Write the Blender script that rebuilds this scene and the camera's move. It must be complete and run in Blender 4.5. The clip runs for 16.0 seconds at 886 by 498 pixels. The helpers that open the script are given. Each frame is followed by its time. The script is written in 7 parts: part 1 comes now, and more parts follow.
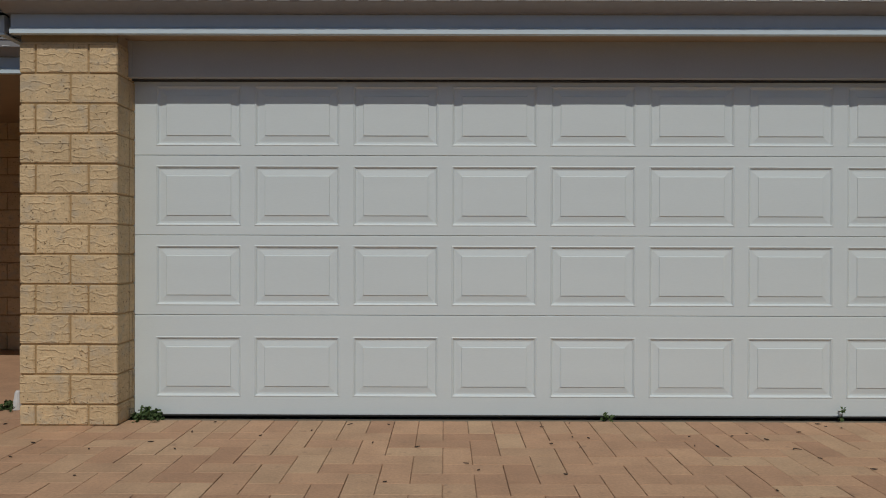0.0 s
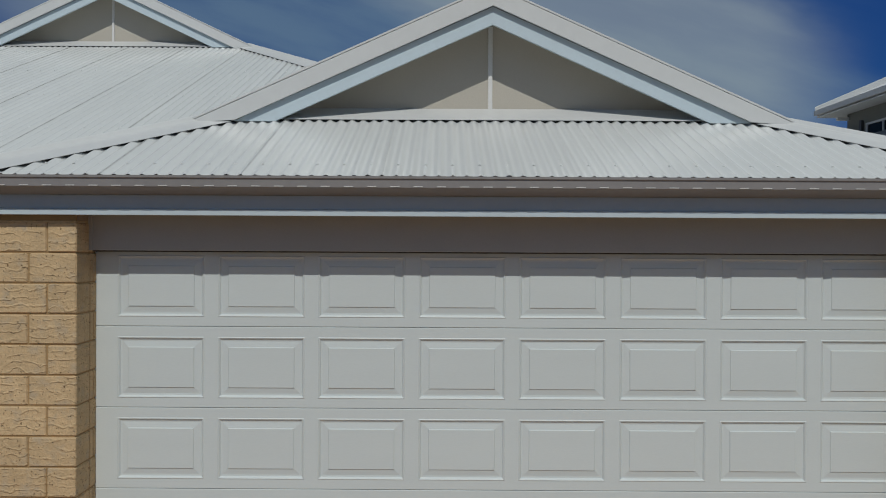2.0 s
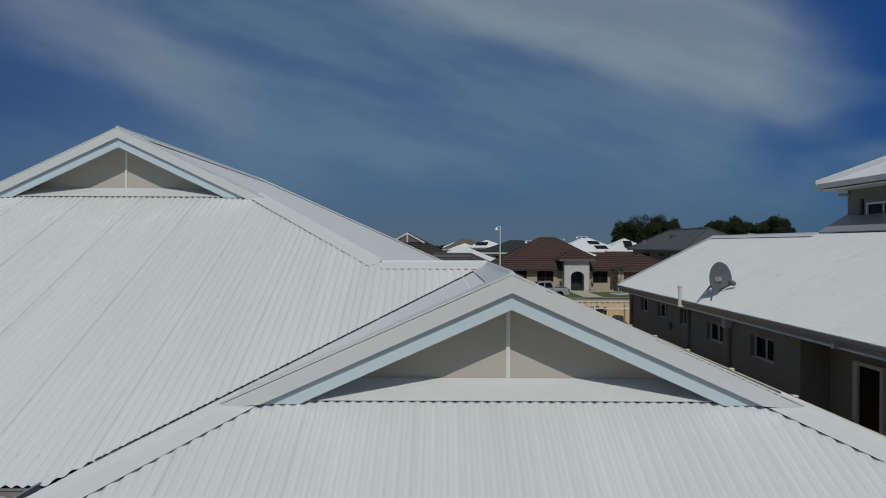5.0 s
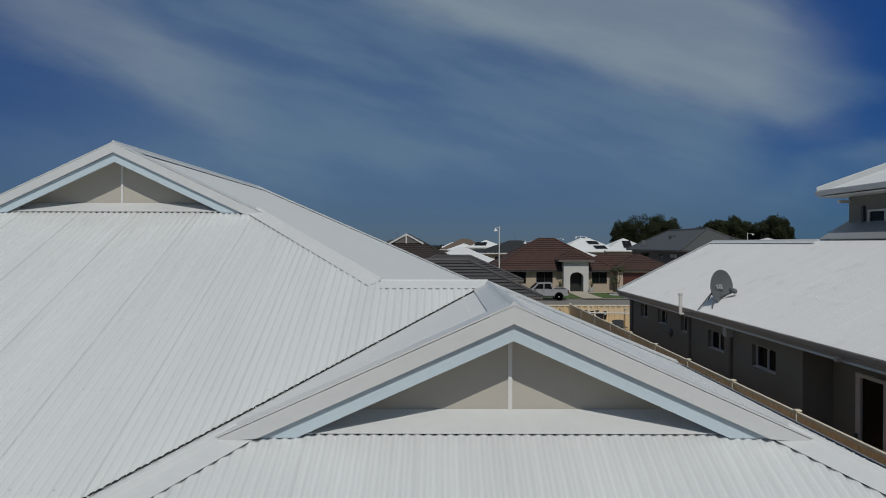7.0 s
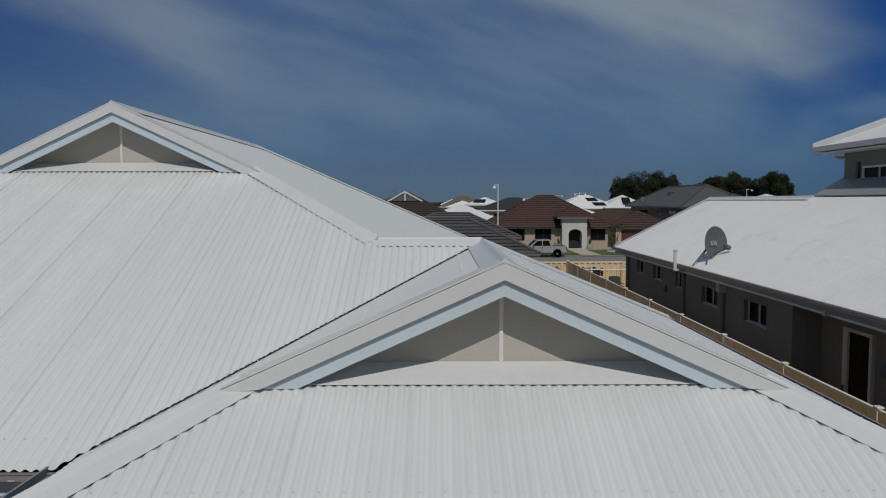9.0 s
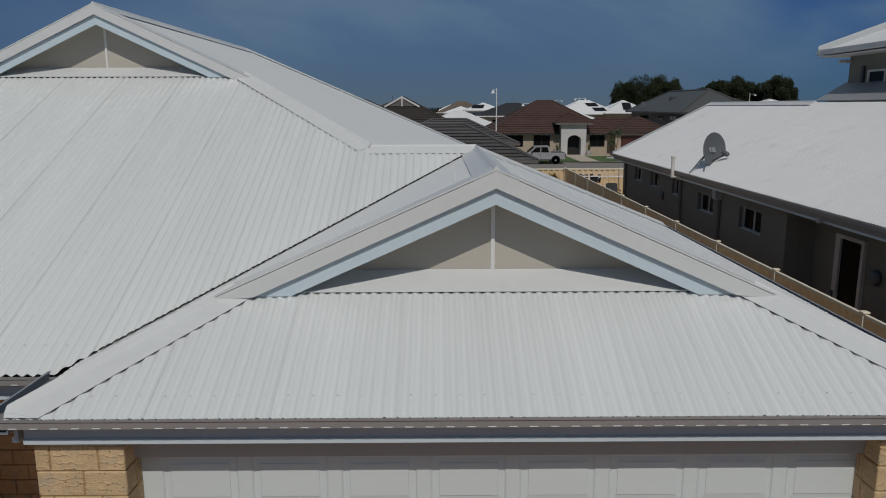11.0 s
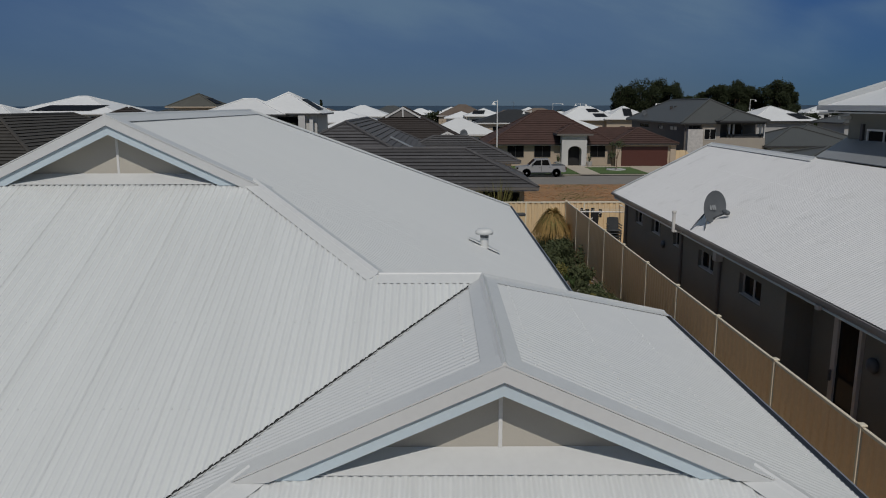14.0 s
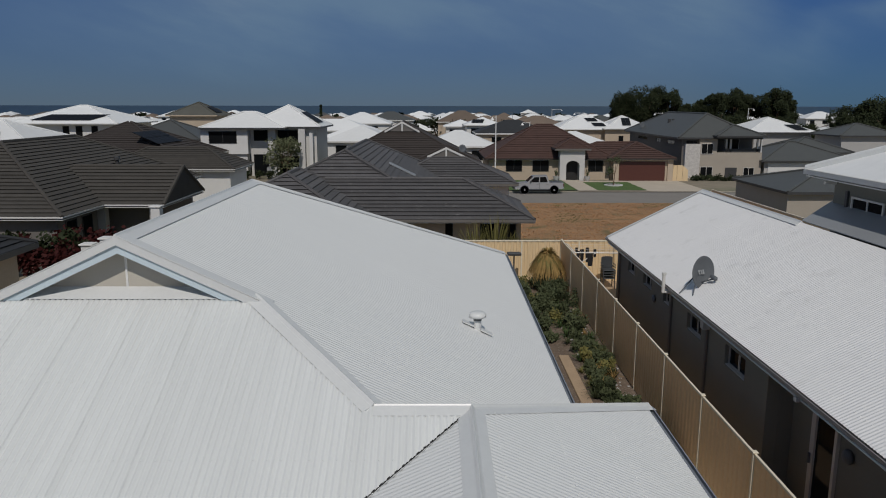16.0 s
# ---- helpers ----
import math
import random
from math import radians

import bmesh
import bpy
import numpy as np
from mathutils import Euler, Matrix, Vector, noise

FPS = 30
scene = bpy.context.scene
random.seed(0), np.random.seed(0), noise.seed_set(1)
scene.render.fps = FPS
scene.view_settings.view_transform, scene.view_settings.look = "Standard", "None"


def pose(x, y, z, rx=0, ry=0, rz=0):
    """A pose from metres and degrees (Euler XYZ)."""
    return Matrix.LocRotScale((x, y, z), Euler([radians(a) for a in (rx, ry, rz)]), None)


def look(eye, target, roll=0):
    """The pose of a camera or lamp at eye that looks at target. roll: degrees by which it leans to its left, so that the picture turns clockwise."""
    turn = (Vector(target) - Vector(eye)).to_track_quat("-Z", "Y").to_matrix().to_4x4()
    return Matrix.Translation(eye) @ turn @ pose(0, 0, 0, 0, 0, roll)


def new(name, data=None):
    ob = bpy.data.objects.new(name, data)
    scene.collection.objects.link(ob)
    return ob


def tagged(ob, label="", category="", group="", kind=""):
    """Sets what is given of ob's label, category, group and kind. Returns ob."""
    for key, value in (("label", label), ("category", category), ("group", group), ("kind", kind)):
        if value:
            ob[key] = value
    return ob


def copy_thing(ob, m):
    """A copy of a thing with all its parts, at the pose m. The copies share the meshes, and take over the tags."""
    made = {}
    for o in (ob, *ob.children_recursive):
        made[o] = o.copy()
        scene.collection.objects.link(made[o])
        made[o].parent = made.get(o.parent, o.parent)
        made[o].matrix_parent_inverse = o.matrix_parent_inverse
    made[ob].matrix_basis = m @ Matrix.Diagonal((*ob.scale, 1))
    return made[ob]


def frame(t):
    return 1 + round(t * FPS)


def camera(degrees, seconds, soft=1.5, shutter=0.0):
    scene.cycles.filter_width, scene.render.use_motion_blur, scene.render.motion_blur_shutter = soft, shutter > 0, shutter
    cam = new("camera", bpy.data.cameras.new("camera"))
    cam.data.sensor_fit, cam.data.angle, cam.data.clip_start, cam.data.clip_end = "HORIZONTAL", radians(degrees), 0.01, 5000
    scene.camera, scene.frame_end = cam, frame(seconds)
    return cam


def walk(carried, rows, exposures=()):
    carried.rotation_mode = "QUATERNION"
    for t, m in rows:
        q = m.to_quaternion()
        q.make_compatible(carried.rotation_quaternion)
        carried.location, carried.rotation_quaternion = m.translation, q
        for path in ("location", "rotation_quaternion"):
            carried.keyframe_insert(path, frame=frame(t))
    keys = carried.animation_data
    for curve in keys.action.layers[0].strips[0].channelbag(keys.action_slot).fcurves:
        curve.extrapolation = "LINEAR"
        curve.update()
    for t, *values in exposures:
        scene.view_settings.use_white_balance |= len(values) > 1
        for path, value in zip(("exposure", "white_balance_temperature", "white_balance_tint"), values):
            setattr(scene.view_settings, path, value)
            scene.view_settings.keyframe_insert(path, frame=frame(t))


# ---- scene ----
cam = camera(62.4, 16.0, soft=1.05)
PATH = [
    (0, (0.036, 0.016, 1.04), (0.029, 2.016, 1.031), 0.15),
    (0.5, (0.067, 0.008, 1.044), (0.06, 2.008, 1.036), 0.2),
    (1, (0.145, 0.003, 1.451), (0.135, 2.003, 1.437), 0.3),
    (1.5, (0.219, 0.013, 1.707), (0.211, 2.013, 1.698), 0.3),
    (2, (0.225, 0.097, 2.071), (0.22, 2.097, 2.062), 0.3),
    (2.5, (0.203, 0.108, 2.399), (0.198, 2.108, 2.389), 0.2),
    (3, (0.208, 0.033, 2.72), (0.203, 2.033, 2.705), 0.1),
    (3.5, (0.219, -0.053, 3.021), (0.213, 1.947, 3.001), 0.0),
    (4, (0.192, -0.091, 3.329), (0.191, 1.909, 3.311), 0.2),
    (4.5, (0.13, -0.076, 3.656), (0.131, 1.924, 3.641), 0.1),
    (5, (0.06, -0.023, 4.043), (0.061, 1.977, 4.03), 0.2),
    (5.2, (0.056, 0.005, 4.122), (0.057, 2.005, 4.106), 0.3),
    (7.3, (0.044, 0.085, 4.258), (0.048, 2.085, 4.243), 0.1),
    (7.5, (0.006, 0.052, 4.262), (0.011, 2.052, 4.248), 0.2),
    (8, (-0.052, -0.006, 4.276), (-0.046, 1.994, 4.261), 0.1),
    (8.5, (-0.005, -0.032, 4.275), (0.003, 1.968, 4.246), 0.1),
    (9, (0.091, -0.088, 4.268), (0.097, 1.908, 4.136), -0.1),
    (9.5, (0.164, -0.1, 4.269), (0.17, 1.884, 4.017), -0.1),
    (9.7, (0.181, -0.127, 4.267), (0.189, 1.852, 3.977), -0.1),
    (11.8, (0.121, -0.026, 4.304), (0.131, 1.936, 3.915), -0.2),
    (12, (0.122, -0.02, 4.349), (0.132, 1.942, 3.963), -0.2),
    (12.5, (0.164, -0.021, 4.579), (0.173, 1.941, 4.191), -0.1),
    (13, (0.158, -0.01, 4.946), (0.168, 1.952, 4.558), -0.1),
    (13.5, (0.085, 0.019, 5.255), (0.095, 1.981, 4.866), -0.1),
    (14, (0.072, 0.03, 5.698), (0.082, 1.992, 5.309), -0.1),
    (14.5, (0.095, -0.031, 6.143), (0.106, 1.931, 5.754), -0.0),
    (15, (0.143, -0.053, 6.546), (0.153, 1.909, 6.158), 0.0),
    (15.5, (0.151, -0.086, 6.974), (0.164, 1.875, 6.586), 0.1),
    (16, (0.157, -0.154, 7.325), (0.169, 1.808, 6.936), 0.1),
]
walk(cam, [(t, look(eye, target, roll)) for t, eye, target, roll in PATH],
     exposures=[(0, -0.1, 6500, 10), (1.5, -0.1, 6450, 9), (2.5, -0.05, 6400, 8), (3.5, 0.0, 6400, 8), (4.5, -0.02, 6400, 8), (5.2, -0.1, 6400, 8), (7.3, -0.05, 6500, 10),
                (9.5, -0.14, 6570, 11.5), (12.5, -0.18, 6580, 11.5), (13.5, -0.21, 6580, 11.5), (15, -0.04, 6620, 12.5), (16, 0.0, 6620, 12.5)])

# ---- world and sun ----
SUN_UP = 48.6
world = bpy.data.worlds.new("sky")
scene.world = world
world.use_nodes = True
wn, wl = world.node_tree.nodes, world.node_tree.links
wn.clear()
w_out = wn.new("ShaderNodeOutputWorld")
w_bg = wn.new("ShaderNodeBackground")
w_bg.inputs["Strength"].default_value = 0.05
w_sky = wn.new("ShaderNodeTexSky")
w_sky.sky_type = "NISHITA"
w_sky.sun_disc = False
w_sky.sun_elevation = radians(SUN_UP)
w_sky.sun_rotation = radians(180)
w_sky.ozone_density = 3.0
w_sky.dust_density = 0.0
w_sky.air_density = 1.0
# thin streaky high cloud in slanting bands, clearing to one side
def w_math(op, a, b=None):
    k = wn.new("ShaderNodeMath")
    k.operation = op
    for i, v in enumerate((a, b)):
        if v is None:
            continue
        if isinstance(v, (int, float)):
            k.inputs[i].default_value = v
        else:
            wl.new(v, k.inputs[i])
    return k.outputs[0]


def w_range(v, a, b, c=0.0, d=1.0):
    k = wn.new("ShaderNodeMapRange")
    k.interpolation_type = "SMOOTHSTEP"
    for name, x in (("From Min", a), ("From Max", b), ("To Min", c), ("To Max", d)):
        k.inputs[name].default_value = x
    wl.new(v, k.inputs["Value"])
    return k.outputs[0]


w_tc = wn.new("ShaderNodeTexCoord")
w_sep = wn.new("ShaderNodeSeparateXYZ")
wl.new(w_tc.outputs["Generated"], w_sep.inputs[0])
w_den = w_math("ADD", w_math("ABSOLUTE", w_sep.outputs["Y"]), 0.06)
w_u = w_math("DIVIDE", w_sep.outputs["X"], w_den)
w_v = w_math("DIVIDE", w_sep.outputs["Z"], w_den)
w_across = w_math("ADD", w_v, w_math("MULTIPLY", w_u, 0.29))
w_along = w_math("SUBTRACT", w_u, w_math("MULTIPLY", w_v, 0.29))
w_com = wn.new("ShaderNodeCombineXYZ")
wl.new(w_math("MULTIPLY", w_along, 1.5), w_com.inputs[0])
wl.new(w_math("MULTIPLY", w_across, 5.2), w_com.inputs[1])
w_com.inputs[2].default_value = 3.4
w_noise = wn.new("ShaderNodeTexNoise")
w_noise.inputs["Scale"].default_value = 1.3
w_noise.inputs["Detail"].default_value = 6
w_noise.inputs["Roughness"].default_value = 0.45
w_noise.inputs["Distortion"].default_value = 0.35
wl.new(w_com.outputs[0], w_noise.inputs["Vector"])
w_cloud = w_range(w_noise.outputs["Fac"], 0.30, 0.76, 0.06, 0.64)
w_bank = w_math("MULTIPLY", w_range(w_across, 0.26, 0.34), w_range(w_u, -0.15, 0.1, 0.0, 0.46))
w_lofty = w_math("MULTIPLY", w_math("ADD", w_cloud, w_bank), w_range(w_v, 0.37, 0.5))


def w_all(*factors):
    out = factors[0]
    for k in factors[1:]:
        out = w_math("MULTIPLY", out, k)
    return out


def w_line(rise, level):
    """How far a direction lies off a slanting line in the sky."""
    return w_math("ABSOLUTE", w_math("SUBTRACT", w_math("ADD", w_vv, w_math("MULTIPLY", w_u, rise)), level))


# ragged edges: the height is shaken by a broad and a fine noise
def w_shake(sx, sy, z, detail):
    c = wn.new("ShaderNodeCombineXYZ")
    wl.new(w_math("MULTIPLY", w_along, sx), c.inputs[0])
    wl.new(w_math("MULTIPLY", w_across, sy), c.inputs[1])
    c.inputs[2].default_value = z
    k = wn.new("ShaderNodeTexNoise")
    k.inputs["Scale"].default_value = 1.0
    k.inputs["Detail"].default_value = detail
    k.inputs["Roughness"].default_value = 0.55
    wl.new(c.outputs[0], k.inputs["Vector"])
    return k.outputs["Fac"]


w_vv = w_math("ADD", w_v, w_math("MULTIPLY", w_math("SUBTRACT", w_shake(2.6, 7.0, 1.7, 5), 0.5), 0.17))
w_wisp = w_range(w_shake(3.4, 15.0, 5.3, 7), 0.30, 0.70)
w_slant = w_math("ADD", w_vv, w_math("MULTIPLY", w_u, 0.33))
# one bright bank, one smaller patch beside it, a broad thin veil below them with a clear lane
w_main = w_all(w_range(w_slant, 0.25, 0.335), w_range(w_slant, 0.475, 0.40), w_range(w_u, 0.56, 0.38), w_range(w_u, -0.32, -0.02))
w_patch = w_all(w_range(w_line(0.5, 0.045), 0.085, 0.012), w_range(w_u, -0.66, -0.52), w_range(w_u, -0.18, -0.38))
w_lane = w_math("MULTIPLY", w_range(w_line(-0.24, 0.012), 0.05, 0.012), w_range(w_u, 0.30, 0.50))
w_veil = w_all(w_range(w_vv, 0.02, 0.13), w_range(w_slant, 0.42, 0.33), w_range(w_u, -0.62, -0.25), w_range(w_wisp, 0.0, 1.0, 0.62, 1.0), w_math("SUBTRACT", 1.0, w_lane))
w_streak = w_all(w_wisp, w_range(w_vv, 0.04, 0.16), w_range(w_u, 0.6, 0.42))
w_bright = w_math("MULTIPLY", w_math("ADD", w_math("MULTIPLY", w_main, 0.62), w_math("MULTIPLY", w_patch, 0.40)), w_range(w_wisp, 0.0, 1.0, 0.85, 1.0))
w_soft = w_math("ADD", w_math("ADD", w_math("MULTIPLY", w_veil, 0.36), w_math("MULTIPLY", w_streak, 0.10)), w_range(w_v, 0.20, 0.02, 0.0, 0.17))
w_fade = wn.new("ShaderNodeMapRange")
w_fade.inputs["From Min"].default_value = 0.01
w_fade.inputs["From Max"].default_value = 0.16
wl.new(w_sep.outputs["Z"], w_fade.inputs["Value"])
w_tint = wn.new("ShaderNodeMix"); w_tint.data_type = "RGBA"; w_tint.blend_type = "MULTIPLY"
w_tint.inputs["Factor"].default_value = 1.0
w_hue = wn.new("ShaderNodeMix"); w_hue.data_type = "RGBA"
w_hue.inputs["A"].default_value = (0.27, 0.46, 0.98, 1)
w_hue.inputs["B"].default_value = (0.36, 0.56, 1.0, 1)
wl.new(w_fade.outputs[0], w_hue.inputs["Factor"])
w_deep = wn.new("ShaderNodeMix"); w_deep.data_type = "RGBA"; w_deep.blend_type = "MULTIPLY"
w_deep.inputs["B"].default_value = (0.50, 0.84, 1.05, 1)
wl.new(w_range(w_u, 0.22, 0.52), w_deep.inputs["Factor"])
w_top = wn.new("ShaderNodeMix"); w_top.data_type = "RGBA"
w_top.inputs["B"].default_value = (0.48, 0.63, 0.93, 1)
wl.new(w_range(w_sep.outputs["Z"], 0.36, 0.62), w_top.inputs["Factor"])
wl.new(w_hue.outputs["Result"], w_deep.inputs["A"])
wl.new(w_deep.outputs["Result"], w_top.inputs["A"])
wl.new(w_top.outputs["Result"], w_tint.inputs["B"])
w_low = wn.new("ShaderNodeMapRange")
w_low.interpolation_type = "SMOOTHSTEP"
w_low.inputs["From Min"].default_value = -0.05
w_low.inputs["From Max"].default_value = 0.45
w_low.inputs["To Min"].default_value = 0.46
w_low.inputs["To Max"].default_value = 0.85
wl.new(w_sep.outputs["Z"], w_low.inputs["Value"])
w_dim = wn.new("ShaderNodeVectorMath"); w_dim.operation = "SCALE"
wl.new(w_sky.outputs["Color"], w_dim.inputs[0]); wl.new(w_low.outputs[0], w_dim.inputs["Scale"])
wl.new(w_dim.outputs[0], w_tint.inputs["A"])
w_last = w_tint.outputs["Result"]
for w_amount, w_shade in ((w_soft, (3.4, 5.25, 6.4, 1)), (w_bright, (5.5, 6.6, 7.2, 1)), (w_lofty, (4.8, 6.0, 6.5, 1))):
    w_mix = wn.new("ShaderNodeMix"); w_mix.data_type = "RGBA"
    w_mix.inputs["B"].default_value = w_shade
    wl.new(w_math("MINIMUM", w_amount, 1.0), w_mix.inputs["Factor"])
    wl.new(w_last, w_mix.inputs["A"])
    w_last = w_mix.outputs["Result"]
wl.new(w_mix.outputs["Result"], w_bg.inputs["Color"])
wl.new(w_bg.outputs[0], w_out.inputs[0])

sun = new("sun", bpy.data.lights.new("sun", "SUN"))
sun.data.energy = 2.15
sun.data.angle = radians(0.5)
sun.data.color = (1.0, 0.96, 0.9)
sun.rotation_euler = (radians(90 - SUN_UP), 0, 0)


# ---- materials ----
def material(name, color, rough=0.6, metal=0.0, vary=0.12, scale=6.0, fine=60.0, bump=0.0, bump_scale=80.0, spec=0.5, per_object=0.0, stretch=(1, 1, 1), spots=None):
    """A paint, stone or cloth: base colour with broad and fine variation, relief, and change from piece to piece."""
    m = bpy.data.materials.new(name)
    m.use_nodes = True
    n, l = m.node_tree.nodes, m.node_tree.links
    b = n["Principled BSDF"]
    b.inputs["Roughness"].default_value = rough
    b.inputs["Metallic"].default_value = metal
    b.inputs["Specular IOR Level"].default_value = spec
    tc = n.new("ShaderNodeNewGeometry")
    mp = n.new("ShaderNodeMapping")
    mp.inputs["Scale"].default_value = stretch
    l.new(tc.outputs["Position"], mp.inputs[0])
    big = n.new("ShaderNodeTexNoise")
    big.inputs["Scale"].default_value = scale
    big.inputs["Detail"].default_value = 4
    small = n.new("ShaderNodeTexNoise")
    small.inputs["Scale"].default_value = fine
    small.inputs["Detail"].default_value = 3
    l.new(mp.outputs[0], big.inputs["Vector"])
    l.new(mp.outputs[0], small.inputs["Vector"])
    add = n.new("ShaderNodeMath"); add.operation = "ADD"
    l.new(big.outputs["Fac"], add.inputs[0]); l.new(small.outputs["Fac"], add.inputs[1])
    rng = n.new("ShaderNodeMapRange")
    rng.inputs["From Min"].default_value = 0.6
    rng.inputs["From Max"].default_value = 1.4
    rng.inputs["To Min"].default_value = 1 - vary
    rng.inputs["To Max"].default_value = 1 + vary
    l.new(add.outputs[0], rng.inputs["Value"])
    value = rng.outputs[0]
    if per_object:
        info = n.new("ShaderNodeObjectInfo")
        pr = n.new("ShaderNodeMapRange")
        pr.inputs["To Min"].default_value = 1 - per_object
        pr.inputs["To Max"].default_value = 1 + per_object
        l.new(info.outputs["Random"], pr.inputs["Value"])
        mul = n.new("ShaderNodeMath"); mul.operation = "MULTIPLY"
        l.new(value, mul.inputs[0]); l.new(pr.outputs[0], mul.inputs[1])
        value = mul.outputs[0]
    hsv = n.new("ShaderNodeHueSaturation")
    hsv.inputs["Color"].default_value = (*color, 1)
    l.new(value, hsv.inputs["Value"])
    result = hsv.outputs[0]
    if spots:
        sp_color, sp_scale, sp_from, sp_to = spots
        sp = n.new("ShaderNodeTexNoise")
        sp.inputs["Scale"].default_value = sp_scale
        sp.inputs["Detail"].default_value = 6
        l.new(mp.outputs[0], sp.inputs["Vector"])
        sr = n.new("ShaderNodeMapRange")
        sr.inputs["From Min"].default_value = sp_from
        sr.inputs["From Max"].default_value = sp_to
        l.new(sp.outputs["Fac"], sr.inputs["Value"])
        mx = n.new("ShaderNodeMix"); mx.data_type = "RGBA"
        mx.inputs["B"].default_value = (*sp_color, 1)
        l.new(sr.outputs[0], mx.inputs["Factor"]); l.new(result, mx.inputs["A"])
        result = mx.outputs["Result"]
    l.new(result, b.inputs["Base Color"])
    if bump:
        bn = n.new("ShaderNodeTexNoise")
        bn.inputs["Scale"].default_value = bump_scale
        bn.inputs["Detail"].default_value = 5
        l.new(mp.outputs[0], bn.inputs["Vector"])
        bp = n.new("ShaderNodeBump")
        bp.inputs["Strength"].default_value = 1.0
        bp.inputs["Distance"].default_value = bump
        l.new(bn.outputs["Fac"], bp.inputs["Height"])
        l.new(bp.outputs[0], b.inputs["Normal"])
    return m


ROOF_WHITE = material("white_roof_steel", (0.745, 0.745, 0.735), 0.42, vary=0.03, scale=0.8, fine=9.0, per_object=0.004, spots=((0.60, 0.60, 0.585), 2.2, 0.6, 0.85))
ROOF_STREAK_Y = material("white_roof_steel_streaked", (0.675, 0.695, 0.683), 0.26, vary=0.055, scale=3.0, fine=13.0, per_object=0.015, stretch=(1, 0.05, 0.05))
# same roof steel, paler so that the side-facing slopes look better lit
ROOF_STREAK_X = material("white_roof_steel_side_lightened", (0.70, 0.712, 0.70), 0.34, vary=0.015, scale=3.0, fine=13.0, per_object=0.004, stretch=(0.05, 1, 0.05))
CAP_WHITE = material("cap_steel", (0.635, 0.65, 0.64), 0.34, vary=0.04, scale=1.5, fine=14.0)
SCREW = material("screw_steel", (0.64, 0.655, 0.645), 0.4, 0.0, vary=0.1)
GUTTER = material("gutter_steel", (0.25, 0.24, 0.235), 0.4, vary=0.08, scale=2.0, fine=30)
ROOF_OLIVE = material("roof_far_olive", (0.085, 0.085, 0.072), 0.75, vary=0.15, scale=0.5, fine=5)
# grey with the skirt roof's eave shade mixed in; also a plain grey elsewhere
SKIRT = material("skirt_shade_grey", (0.26, 0.275, 0.285), 0.45, vary=0.06, scale=1.0)
TILE_BLACK = material("roof_tile_black", (0.022, 0.023, 0.025), 0.7, vary=0.25, scale=1.6, fine=12)
GRASS_ORANGE = material("orange_dry_grass", (0.42, 0.22, 0.10), 0.9, vary=0.2, scale=1.5, fine=9)
LITTER = material("leaf_litter_dark", (0.035, 0.022, 0.014), 0.9, vary=0.3)
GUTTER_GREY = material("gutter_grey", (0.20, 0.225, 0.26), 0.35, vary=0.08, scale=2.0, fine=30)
FASCIA = material("fascia_steel", (0.40, 0.47, 0.53), 0.32, vary=0.04, scale=2.0, fine=20)
BARGE = material("barge_pale_blue", (0.55, 0.65, 0.70), 0.32, vary=0.04, scale=2.0, fine=20)
SLOT = material("slot_bare_steel", (0.62, 0.62, 0.60), 0.35, vary=0.05)
DOOR = material("door_cream_white", (0.612, 0.672, 0.672), 0.42, spec=0.35, vary=0.03, scale=2.0, fine=120.0, bump=0.0006, bump_scale=260.0, stretch=(0.35, 1, 2.5))
SEAL = material("black_rubber", (0.02, 0.02, 0.02), 0.7)
LINTEL = material("lintel_taupe", (0.38, 0.385, 0.37), 0.6, vary=0.05, scale=3.0, fine=90)
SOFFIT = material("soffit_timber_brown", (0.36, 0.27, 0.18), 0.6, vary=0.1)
GABLE = material("gable_cladding", (0.49, 0.46, 0.395), 0.75, vary=0.05, scale=3.0, fine=150, bump=0.001, bump_scale=180)


